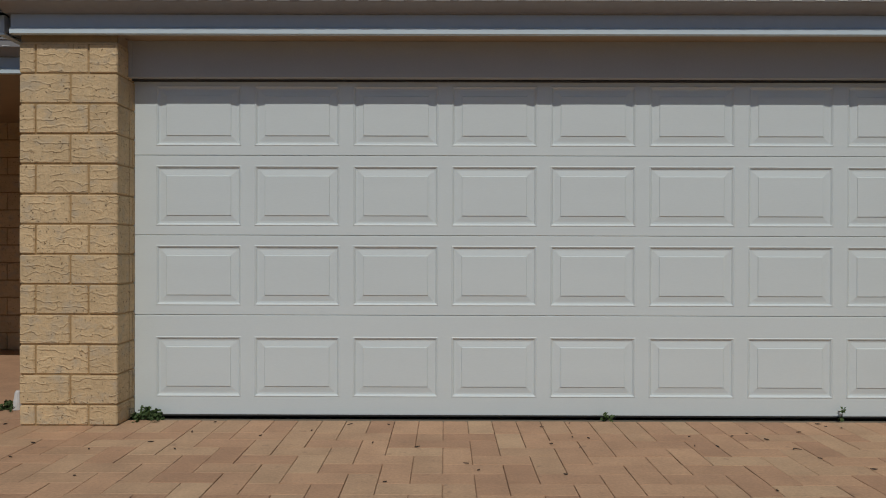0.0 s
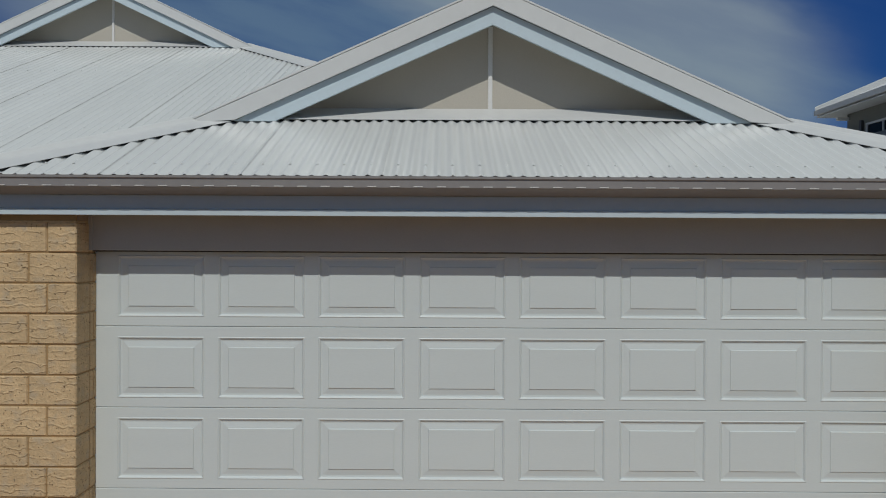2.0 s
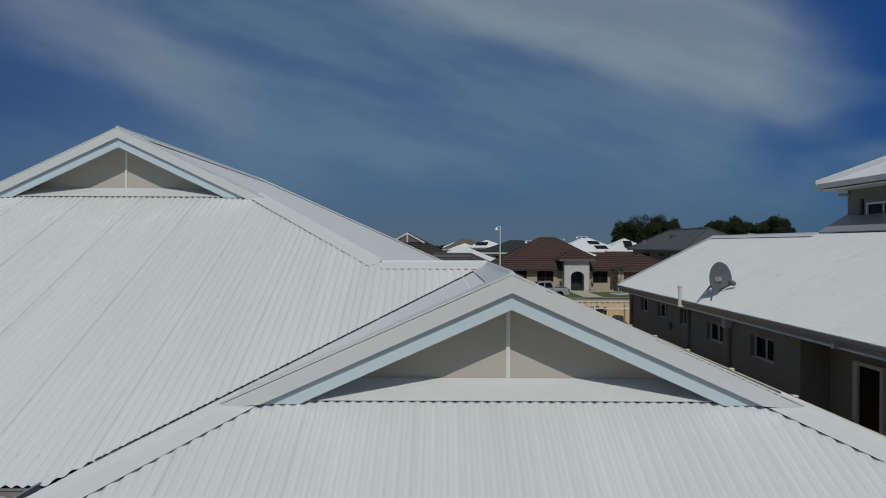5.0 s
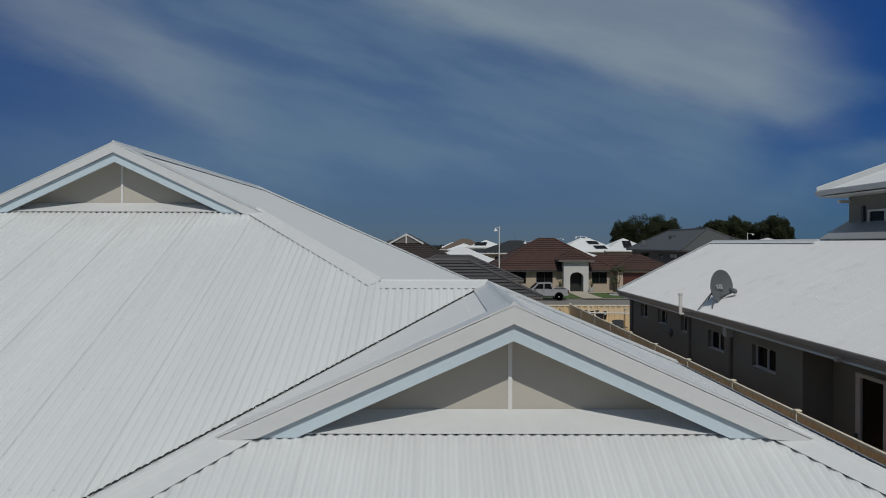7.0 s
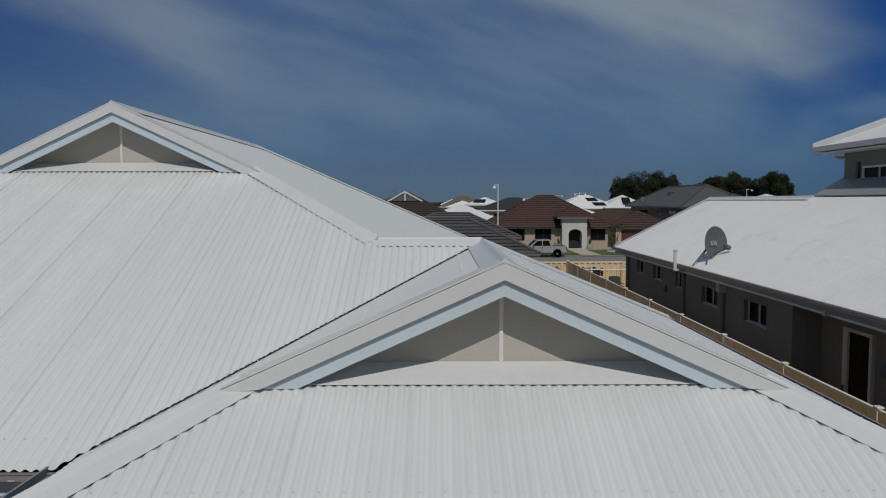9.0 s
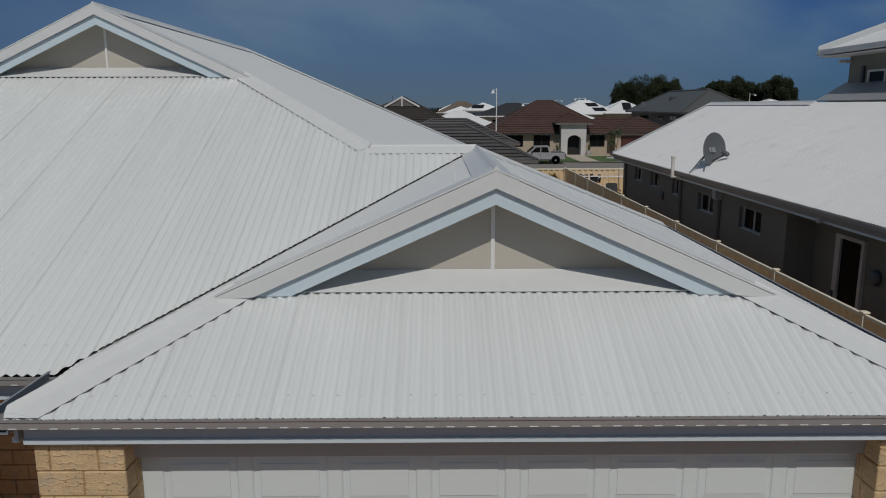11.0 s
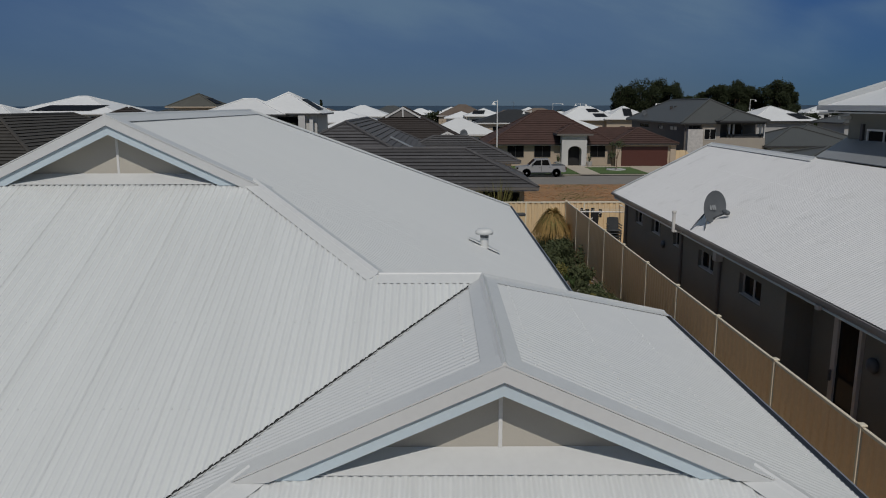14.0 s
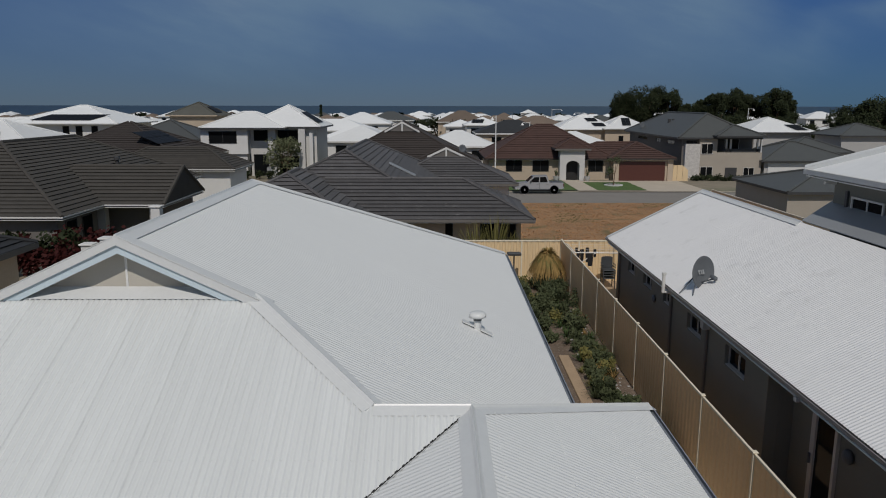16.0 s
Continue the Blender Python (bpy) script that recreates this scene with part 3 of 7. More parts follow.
def strip(x0, x1, ys, lift=0.0, nx=1):
    """A piece of ground that follows the fall of the land."""
    s = Shape()
    xs = [x0 + (x1 - x0) * i / nx for i in range(nx + 1)]
    for y in ys:
        s.v += [(x, y, ground_height(y) + lift) for x in xs]
    for j in range(len(ys) - 1):
        for i in range(nx):
            k = j * (nx + 1) + i
            s.f.append((k, k + 1, k + nx + 2, k + nx + 1))
    return s


single("ground", strip(-1500, 1500, (-300, -20, 5, 20, 31, 34, 38, 50, 64, 80, 95, 120, 140, 200, 300, 500, 850, 900), -0.02, 6), GROUND,
       "dry sandy suburban ground falling towards the sea", "ground", kind="structure")
single("sea", Shape().face((-4900, 840, -6), (4900, 840, -6), (4900, 4900, -6), (-4900, 4900, -6)), SEA, "dark blue ocean out to the horizon", "sea", kind="structure")
single("road", strip(-90, 110, (64.2, 68, 72.5), 0.02), ASPHALT, "pale worn asphalt road between the houses", "road", kind="structure")
single("kerb", strip(-90, 110, (72.5, 72.9), 0.1), CONCRETE, "low concrete kerb along the road", "kerb", kind="structure")
single("dry_grass_bank", strip(5.2, 22, (38, 44, 50, 57, 64.1), 0.05, 3), GRASS_DRY, "vacant lot of rough dry orange-brown grass", "grass", kind="structure")
single("driveway_bed", Shape().box(-3.6, 3.9, -6, 4.36, -0.1, -0.012), SAND, "sand bed under the clay paving", "ground", kind="structure")
single("porch_floor", Shape().box(-9.5, -2.45, 4.36, 7.2, -0.08, 0.0), PAVER, "shaded tan paved floor beside the garage", "floor", kind="structure")
single("garden_bed", Shape().box(2.2, 5.3, 13.6, 30.15, -0.06, 0.02), SOIL, "stony mulched garden strip beside the fence", "garden", kind="structure")
# out of view; added as a reflector to brighten the side fence
single("bounce_paving", Shape().box(3.26, 5.3, -2, 13.6, -0.06, 0.015), CONCRETE, "unseen pale paving added to bounce sunlight onto the fence", "path", kind="structure")
single("neighbour_yard", Shape().box(5.36, 14, -2, 30.15, -0.06, 0.01), PATH_SLAB, "tan paved side yard of the neighbouring house", "ground", kind="structure")

# ---- the house: roof planes ----
ZE = 2.44                      # eave
XG, LX, RX = 0.545, -2.53, 3.63   # garage ridge and its eaves
FY, G1 = 4.03, 5.10            # garage front eave, front gablet
ZR, ZS, SY = 3.815, 3.832, 7.935   # garage ridge, short ridge
SMF = 0.46                     # main front slope
MY = SY - (ZS - ZE) / SMF      # main front eave
MX, VX = -4.235, -0.60         # main ridge, left end of the short ridge
SM = 0.471
ER = VX + (ZS - ZE) / SM       # main right eave
EL = 2 * MX - ER
G2, BY, BE = 9.66, 17.1, 23.8  # rear gablet, back end of the ridge, back eave
GE = 11.2                     # back eave of the garage wing
SG = (ZR - ZE) / (XG - LX)
SF = 0.435
SB = (ZS - ZE) / (GE - SY)
ZM = ZS + SM * (VX - MX)
hip_x = lambda y: (y - FY) * SF / SG

front_plane = lambda x, y: ZE + SF * (y - FY)
left_plane = lambda x, y: ZE + SG * (x - LX)
right_plane = lambda x, y: ZE + SG * (RX - x)
back_plane = lambda x, y: ZE + SB * (GE - y)
main_front = lambda x, y: ZE + 0.012 + SMF * (y - MY)
main_right = lambda x, y: ZE + SM * (ER - x)
main_left = lambda x, y: ZE + SM * (x - EL)
main_back = lambda x, y: ZE + (ZM - ZE) / (BE - BY) * (BE - y)

W1 = G1 + 0.27
g1h = hip_x(G1)
w1h = hip_x(W1)
TX = 0.06
ME = MY - 0.07
P_FRONT = [(LX + TX, FY), (RX - TX, FY), (RX - w1h, W1), (LX + w1h, W1)]
P_LEFT = [(LX + TX, FY + TX), (LX + g1h, G1), (LX + g1h + 0.02, G1 - 0.02), (XG, G1 - 0.02), (XG, SY + 0.25), (LX + TX, MY + 0.25)]
P_RIGHT = [(RX - TX, FY + TX), (RX - TX, GE), (XG, SY), (XG, G1 - 0.02), (RX - g1h - 0.02, G1 - 0.02), (RX - g1h, G1)]
P_BACK = [(VX, SY), (XG, SY), (RX, GE), (ER, GE)]
W2 = G2 + 0.255
g2x = VX - (G2 - SY) * SMF / SM
w2x = VX - (W2 - SY) * SMF / SM
P_MAIN = [(EL, ME), (LX - 0.07, ME), (XG, MY + (ZR - ZE) / SMF), (XG, SY), (VX, SY), (w2x, W2), (2 * MX - w2x, W2)]
P_MRIGHT = [(ER, GE), (ER, BE), (MX, BY), (MX, G2 - 0.02), (g2x + 0.02, G2 - 0.02), (VX, SY)]
P_MLEFT = [(EL, MY), (2 * MX - g2x - 0.02, G2 - 0.02), (MX, G2 - 0.02), (MX, BY), (EL, BE)]
P_MBACK = [(EL, BE), (MX, BY), (ER, BE)]

house = thing("house", (0, 8, 0), "single-storey cream brick house with a white corrugated steel roof", "house")
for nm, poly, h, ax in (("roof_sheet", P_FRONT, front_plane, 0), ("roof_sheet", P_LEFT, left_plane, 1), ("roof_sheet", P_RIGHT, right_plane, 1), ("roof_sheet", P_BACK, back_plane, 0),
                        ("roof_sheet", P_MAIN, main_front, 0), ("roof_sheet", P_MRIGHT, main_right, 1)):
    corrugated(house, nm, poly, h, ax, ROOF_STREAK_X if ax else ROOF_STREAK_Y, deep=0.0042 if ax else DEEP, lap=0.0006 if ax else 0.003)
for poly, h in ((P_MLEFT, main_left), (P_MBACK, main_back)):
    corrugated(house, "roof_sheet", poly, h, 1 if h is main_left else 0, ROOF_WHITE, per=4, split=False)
screws(house, P_FRONT, front_plane, 0, [FY + 0.17])
screws(house, P_MAIN, main_front, 0, [MY + 0.2 + 1.05 * i for i in range(5)])
screws(house, P_LEFT, left_plane, 1, [LX + 0.2, LX + 1.1, LX + 2.0, LX + 2.8])
screws(house, P_RIGHT, right_plane, 1, [RX - 0.2, RX - 1.1, RX - 2.0, RX - 2.8])

# valley tray between the garage wing and the main roof
v0, v1 = Vector((LX + 0.14, ME + 0.21, 0)), Vector((XG - 0.05, MY + (ZR - ZE) / SMF - 0.05, 0))
vd = (v1 - v0).normalized()
vs = Vector((vd.y, -vd.x, 0))
tray = []
for p, off, up in ((v0, 0.05, 0.004), (v1, 0.03, 0.004), (v1, -0.03, -0.006), (v0, -0.03, -0.006)):
    q = p + vs * off
    tray.append((q.x, q.y, left_plane(q.x, q.y) + up))
# black strip in place of the shadow under the cut sheet ends
valley_shade = []
for p, up in ((v0, -0.02), (v1, -0.02), (v1, 0.0125), (v0, 0.0125)):
    q = p + vs * 0.003
    valley_shade.append((q.x, q.y, left_plane(q.x, q.y) + up))
part("dark_gap_strip", Shape().prism(valley_shade, tuple(-vs * 0.02)), SEAL, house, "dark strip standing for the shadow gap along the valley")
part("valley_tray", Shape().prism(tray, (0, 0, 0.002)), CAP_WHITE, house, "white folded valley tray")

# caps on ridges and hips
L_, R_, F_, B_ = (-1, 0), (1, 0), (0, -1), (0, 1)
cap(house, "hip_cap", (LX, FY, ZE), (LX + g1h + 0.1, G1 + 0.1, front_plane(0, G1 + 0.1)), (L_, SG), (F_, SF), 0.20, CAP_WHITE, trim=(LX + TX, FY))
cap(house, "hip_cap", (RX, FY, ZE), (RX - g1h - 0.1, G1 + 0.1, front_plane(0, G1 + 0.1)), (F_, SF), (R_, SG), 0.20, CAP_WHITE, trim=(RX - TX, FY))
cap(house, "ridge_cap", (XG, G1 - 0.03, ZR), (XG, SY, ZR), (L_, SG), (R_, SG), 0.175, CAP_WHITE)
cap(house, "ridge_cap", (VX, SY, ZS), (XG, SY, ZS), (F_, SMF), (B_, SB), 0.165, CAP_WHITE, lift=0.02, roll=0.018, crest=0.5)
cap(house, "hip_cap", (XG, SY, ZS - 0.02), (RX, GE, ZE), (B_, SB), (R_, SG), 0.16, CAP_WHITE)
cap(house, "hip_cap", (VX, SY, ZS), (g2x - 0.1, G2 + 0.1, main_front(0, G2 + 0.1)), (F_, SMF), (R_, SM), 0.17, CAP_WHITE, lift=0.02)
cap(house, "hip_cap", (EL, MY, ZE), (2 * MX - g2x, G2, main_front(0, G2)), (L_, 0.45), (F_, 0.45), 0.17, CAP_WHITE)
cap(house, "ridge_cap", (MX, G2 - 0.03, ZM), (MX, BY, ZM), (L_, 0.45), (R_, 0.45), 0.2, CAP_WHITE, sealed=False)
cap(house, "hip_cap", (MX, BY, ZM), (ER, BE, ZE), (R_, 0.45), (B_, 0.5), 0.17, CAP_WHITE, sealed=False)
cap(house, "hip_cap", (MX, BY, ZM), (EL, BE, ZE), (L_, 0.45), (B_, 0.5), 0.17, CAP_WHITE, sealed=False)


def gablet(cx, y, wall_y, half, z_base, apex, slope, plane, z_wall):
    """A small gable above a hip: barge capping, pale blue barge boards, clad wall with a cover strip, apron flashing."""
    for sgn in (-1, 1):
        tip = half
        run = Vector((sgn, 0, -slope))
        # white barge capping: face and top fold
        top = Vector((cx, 0, apex + 0.012))
        low = Vector((cx + sgn * (tip + 0.02), 0, apex + 0.012 - slope * (tip + 0.02)))
        face_h = 0.122
        cut = 0.055
        pts = [(top.x, y - 0.035, top.z), (top.x, y - 0.035, top.z - face_h), (low.x - sgn * 0.30, y - 0.035, low.z + slope * 0.30 - face_h), (low.x, y - 0.035, low.z - 0.012), (low.x, y - 0.035, low.z)]
        s = Shape().prism(pts if sgn < 0 else pts[::-1], (0, 0.014, 0))
        nrm = Vector((sgn * slope, 0, 1)).normalized() * 0.012
        q = [Vector((top.x, y - 0.035, top.z)), Vector((low.x, y - 0.035, low.z)), Vector((low.x, y + 0.21, low.z)), Vector((top.x, y + 0.21, top.z))]
        s.prism([p + nrm * 0.4 for p in (q if sgn > 0 else q[::-1])], nrm)
        part("barge_capping", s, CAP_WHITE, house, "white folded steel barge capping")
        # barge board
        t2 = apex - 0.106
        zb = z_base + 0.012
        x_out = (t2 - zb) / slope
        x_in = (t2 - 0.125 - zb) / slope
        pts = [(cx, y, t2), (cx, y, t2 - 0.125), (cx + sgn * x_in, y, zb), (cx + sgn * x_out, y, zb)]
        s = Shape().prism(pts if sgn < 0 else pts[::-1], (0, 0.022, 0))
        part("barge_board", s, BARGE, house, "pale blue-grey steel barge board")
        # dark strip that draws the shaded gap under the capping
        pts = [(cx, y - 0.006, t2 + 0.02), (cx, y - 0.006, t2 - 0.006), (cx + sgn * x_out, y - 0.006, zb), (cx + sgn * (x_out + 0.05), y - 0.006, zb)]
        part("gap_shade_strip", Shape().prism(pts if sgn < 0 else pts[::-1], (0, 0.004, 0)), GUTTER_GREY, house, "dark grey strip drawn as the shaded gap")
    # clad wall
    zt = apex - 0.07
    s = Shape().prism([(cx - (zt - z_wall) / slope, wall_y, z_wall), (cx + (zt - z_wall) / slope, wall_y, z_wall), (cx, wall_y, zt)], (0, 0.05, 0))
    part("gable_wall", s, GABLE, house, "taupe fibre-cement gable cladding")
    part("cover_strip", Shape().soft_box(cx - 0.016, cx + 0.016, wall_y - 0.014, wall_y + 0.002, z_wall, zt - 0.1, 0.003), METAL_WHITE, house, "raised vertical cover strip")
    # apron flashing dressed down onto the sheets
    hw = (zt - z_wall) / slope
    yb = wall_y - 0.235
    s = Shape().prism([(cx - hw - 0.1, wall_y - 0.004, z_wall + 0.01), (cx + hw + 0.1, wall_y - 0.004, z_wall + 0.01), (cx + hw + 0.16, yb, plane(0, yb) + 0.016), (cx - hw - 0.16, yb, plane(0, yb) + 0.016)], (0, 0, 0.004))
    part("dark_gap_strip", Shape().box(cx - hw - 0.1, cx + hw + 0.1, yb + 0.025, yb + 0.04, plane(0, yb) - 0.02, plane(0, yb) + 0.018), SEAL, house, "dark foam closure under the flashing")
    part("apron_flashing", s, CAP_WHITE, house, "white apron flashing on the corrugations")


gablet(XG, G1, W1, XG - LX - g1h, front_plane(0, G1), ZR, SG, front_plane, front_plane(0, W1) + 0.02)
gablet(MX, G2, W2, g2x - MX + 0.09, main_front(0, G2), ZM, SM, main_front, main_front(0, W2) + 0.02)

# gutters and fascias
GT, GY, GTM = 2.327, 4.20, 2.29
gutter(house, (LX - 0.10, GY, GT), (RX + 0.02, GY, GT), (0, -1), GUTTER, True, FASCIA, 0.2)
gutter(house, (LX + 0.075, GY - 0.16, GT), (LX + 0.075, ME + 0.02, GT), (-1, 0), GUTTER_GREY, False, FASCIA, 0.13)
gutter(house, (EL, ME + 0.165, GTM), (LX + 0.02, ME + 0.165, GTM), (0, -1), GUTTER, True, FASCIA)
gutter(house, (RX - 0.125, GY, GT), (RX - 0.125, GE - 0.1, GT), (1, 0), GUTTER_GREY, False, FASCIA)
gutter(house, (RX - 0.1, GE - 0.1, GT), (ER, GE - 0.1, GT), (0, 1), GUTTER_GREY, False, FASCIA)
gutter(house, (ER - 0.1, GE - 0.1, GT), (ER - 0.1, BE - 0.1, GT), (1, 0), GUTTER_GREY, False, FASCIA)
gutter(house, (ER, BE - 0.1, GT), (EL, BE - 0.1, GT), (0, 1), GUTTER_GREY, False, FASCIA)
# soffits
part("soffit", Shape().box(LX + 0.15, RX - 0.15, 4.215, 4.5, 2.25, 2.27), SOFFIT, house, "brown soffit lining")
part("soffit", Shape().box(EL + 0.3, LX + 0.1, ME + 0.19, 7.2, 2.24, 2.26), SOFFIT, house, "brown porch lining")

# walls of the house
for x0, x1, y0, y1 in ((3.05, 3.25, 4.6, 11.0), (2.05, 2.25, 11.0, 23.9), (-10.8, 2.25, 23.7, 23.9), (-10.8, -10.6, 7.2, 23.7), (-2.42, -2.2, 4.9, 7.2)):
    single("wall", Shape().box(x0, x1, y0, y1, 0, 2.3), BRICK, "cream brick house wall under the eaves", "wall", kind="structure")

# vent on the rear slope
VTX, VTY = 0.895, 13.17
vent = thing("roof_vent", (VTX, VTY, main_right(VTX, 0)), "white steel roof vent with a domed cowl on the white roof", "vent")
vz = main_right(VTX, 0)
part("cowl_pipe", Shape().lathe([(0.075, -0.05), (0.075, 0.22)], (VTX, VTY, vz), 20), CAP_WHITE, vent)
part("band", Shape().lathe([(0.078, 0.18), (0.078, 0.23)], (VTX, VTY, vz), 20), METAL_GREY, vent)
part("cowl", Shape().lathe([(0.10, 0.24), (0.16, 0.245), (0.165, 0.30), (0.13, 0.335), (0.06, 0.35)], (VTX, VTY, vz), 24), CAP_WHITE, vent, smooth=True)
s = Shape()
for sgn in (-1, 1):
    c = Vector((VTX + sgn * 0.17, VTY - 0.02 * sgn, main_right(VTX + sgn * 0.17, 0) + 0.03))
    s.sweep([(-0.09, 0), (0.09, 0), (0.09, 0.02), (-0.09, 0.02)], c - Vector((sgn * 0.11, 0, -sgn * 0.11 * SM)), c + Vector((sgn * 0.11, 0, -sgn * 0.11 * SM)), (0, 1, 0), (0, 0, 1))
part("base_flashing", s, CAP_WHITE, vent, "folded base flashing")

# ---- garage door ----
DX0, DX1, DY = -1.857, 2.92, 4.44
garage_door = thing("garage_door", (0.53, DY, 0), "closed off-white steel sectional garage door with raised panels", "garage door")
SEAMS = (0.012, 0.617, 1.10, 1.583, 2.12)
PITCH, P0, PW, PH = 0.5965, -1.703, 0.487, 0.335


def door_section(z0, z1, zp):
    """One section of the door, embossed with eight panels; zp is the panels' lower edge."""
    s, panes = Shape(), []
    xs = [(P0 + i * PITCH, P0 + i * PITCH + PW) for i in range(8)]
    za, zb = zp, zp + PH
    z0, z1 = z0 + 0.001, z1 - 0.001

    def flat(a, b, c, d):
        s.face((a, DY, c), (b, DY, c), (b, DY, d), (a, DY, d))

    e = 0.015
    flat(DX0, DX1, z0 + 0.003, za - e)
    flat(DX0, DX1, zb + e, z1 - 0.003)
    edge = DX0
    for a, b in xs:
        flat(edge, a - e, za - e, zb + e)
        edge = b + e
        rings = [(-0.015, 0.0), (-0.010, -0.003), (-0.005, -0.0005), (0.002, 0.0075), (0.012, 0.0085), (0.046, 0.0035), (0.050, -0.0012), (0.055, -0.0012)]
        pan = Shape()
        loops = [[(a + i, DY + d, za + i), (b - i, DY + d, za + i), (b - i, DY + d, zb - i), (a + i, DY + d, zb - i)] for i, d in rings]
        for u, v in zip(loops, loops[1:]):
            for i in range(4):
                j = (i + 1) % 4
                pan.face(u[i], u[j], v[j], v[i])
        pan.face(*loops[-1])
        panes.append(pan)
    flat(edge, DX1, za - e, zb + e)
    # rounded lips, back and ends
    s.face((DX0, DY, z0 + 0.003), (DX0, DY + 0.004, z0), (DX1, DY + 0.004, z0), (DX1, DY, z0 + 0.003))
    s.face((DX0, DY, z1 - 0.003), (DX1, DY, z1 - 0.003), (DX1, DY + 0.004, z1), (DX0, DY + 0.004, z1))
    s.box(DX0, DX1, DY + 0.0125, DY + 0.04, z0, z1)
    return s, panes


for i in range(4):
    zc = (0.137, 0.69, 1.172, 1.655)[i]
    leaf_, panes_ = door_section(SEAMS[i], SEAMS[i + 1], zc)
    sec = part("door_section", leaf_, DOOR, garage_door, "off-white steel section with eight pressed panels")
    for pan in panes_:
        part("panel", pan, DOOR, sec)
part("bottom_seal", Shape().soft_box(DX0, DX1, DY + 0.003, DY + 0.045, 0.002, 0.016, 0.004), SEAL, garage_door, "black rubber bottom seal")

single("lintel", Shape().soft_box(DX0 - 0.01, DX1 + 0.05, 4.355, 4.46, 2.034, 2.252, 0.003), LINTEL, "taupe painted lintel panel over the garage door", "lintel", kind="structure")
single("lintel_end_trim", Shape().soft_box(DX0 - 0.015, DX0 + 0.032, 4.345, 4.37, 2.034, 2.252, 0.003), LINTEL, "narrow taupe end trim on the lintel", "trim", kind="structure")
single("door_head_seal", Shape().box(DX0, DX1, 4.40, 4.436, 2.026, 2.0335), SEAL, "black brush seal along the door head", "seal", kind="structure")
single("wall_head", Shape().box(DX0 - 0.3, DX1 + 0.4, 4.47, 4.62, 2.03, 2.4), LINTEL, "wall above the garage door", "wall", kind="structure")

# ---- brick piers ----
COURSE = 0.1727


def pier(x0, x1, mirror, label):
    """A hewn-face brick pier: mortar core, and bricks one by one round front and return."""
    p = thing("brick_pier", ((x0 + x1) / 2, 4.35, 0), label, "pier", "piers beside the garage door")
    part("mortar_core", Shape().box(x0 + 0.008, x1 - 0.008, 4.209, 4.72, 0.0, 2.25), MORTAR, p, "recessed cream mortar")
    z, row = -0.052, 0
    inner = x0 if mirror else x1
    while z < 2.15:
        top = 2.195 if z + COURSE > 2.1 else z + COURSE
        cuts = [0.0, 0.092, 0.397, x1 - x0] if row % 2 == 0 else [0.0, 0.292, x1 - x0]
        if mirror:
            cuts = [x1 - x0 - c for c in cuts[::-1]]
        for a, b in zip(cuts, cuts[1:]):
            j = 0.004
            w = random.uniform(-0.0025, 0.0025)
            s = Shape().soft_box(x0 + a + (j if a > 0 else 0), x0 + b - (j if b < x1 - x0 - 1e-6 else 0), 4.20 + w, 4.36, max(z, 0.0) + j, top - j, 0.006)
            part("brick", s, BRICK, p)
        ys = [4.363, 4.41, 4.72] if row % 2 else [4.363, 4.56, 4.72]
        for a, b in zip(ys, ys[1:]):
            s = Shape().soft_box(inner - 0.05, inner - 0.002, a + 0.003, b - 0.003, max(z, 0) + 0.004, top - 0.004, 0.005) if not mirror else Shape().soft_box(inner + 0.002, inner + 0.05, a + 0.003, b - 0.003, max(z, 0) + 0.004, top - 0.004, 0.005)
            part("brick", s, BRICK, p)
        z, row = top if top < 2.19 else 9, row + 1
    part("mortar_bead", Shape().soft_box(x0 + 0.003, x1 - 0.003, 4.203, 4.4, 2.188, 2.201, 0.004), BRICK, p, "rough mortar bead on the top course")
    # brown strip: the eave's shade on the brick, put in as colour
    part("shaded_top_strip", Shape().box(x0 + 0.004, x1 - 0.004, 4.225, 4.5, 2.202, 2.252), SOFFIT, p, "brown strip standing for shaded brick under the soffit")
    return p


pier(-2.408, -1.845, False, "cream hewn-face brick pier on pavers beside the garage door")
pier(2.92, 3.49, True, "cream hewn-face brick pier at the far side of the garage door")

# shaded entry wall beside the garage
# extra wall outside the view, keeps light out of the porch
single("wall", Shape().box(-4.85, -4.62, 4.98, 7.2, 0, 2.24), BRICK, "unseen brick wall added to shade the entry porch", "wall", kind="structure")
entry = single("entry_wall", Shape().box(-9.6, -2.2, 7.215, 7.4, 0, 2.31), MORTAR, "shaded brick wall at the back of the entry porch", "wall", kind="structure")
n = 0
for r in range(14):
    zb = r * COURSE
    x = -2.45 - (0.15 if r % 2 else 0)
    while x > -6.2:
        s = Shape().soft_box(x - 0.30, x - 0.004, 7.2, 7.26, zb + 0.005, min(zb + COURSE, 2.3) - 0.005, 0.005)
        part("brick", s, BRICK, entry)
        x -= 0.305
        n += 1


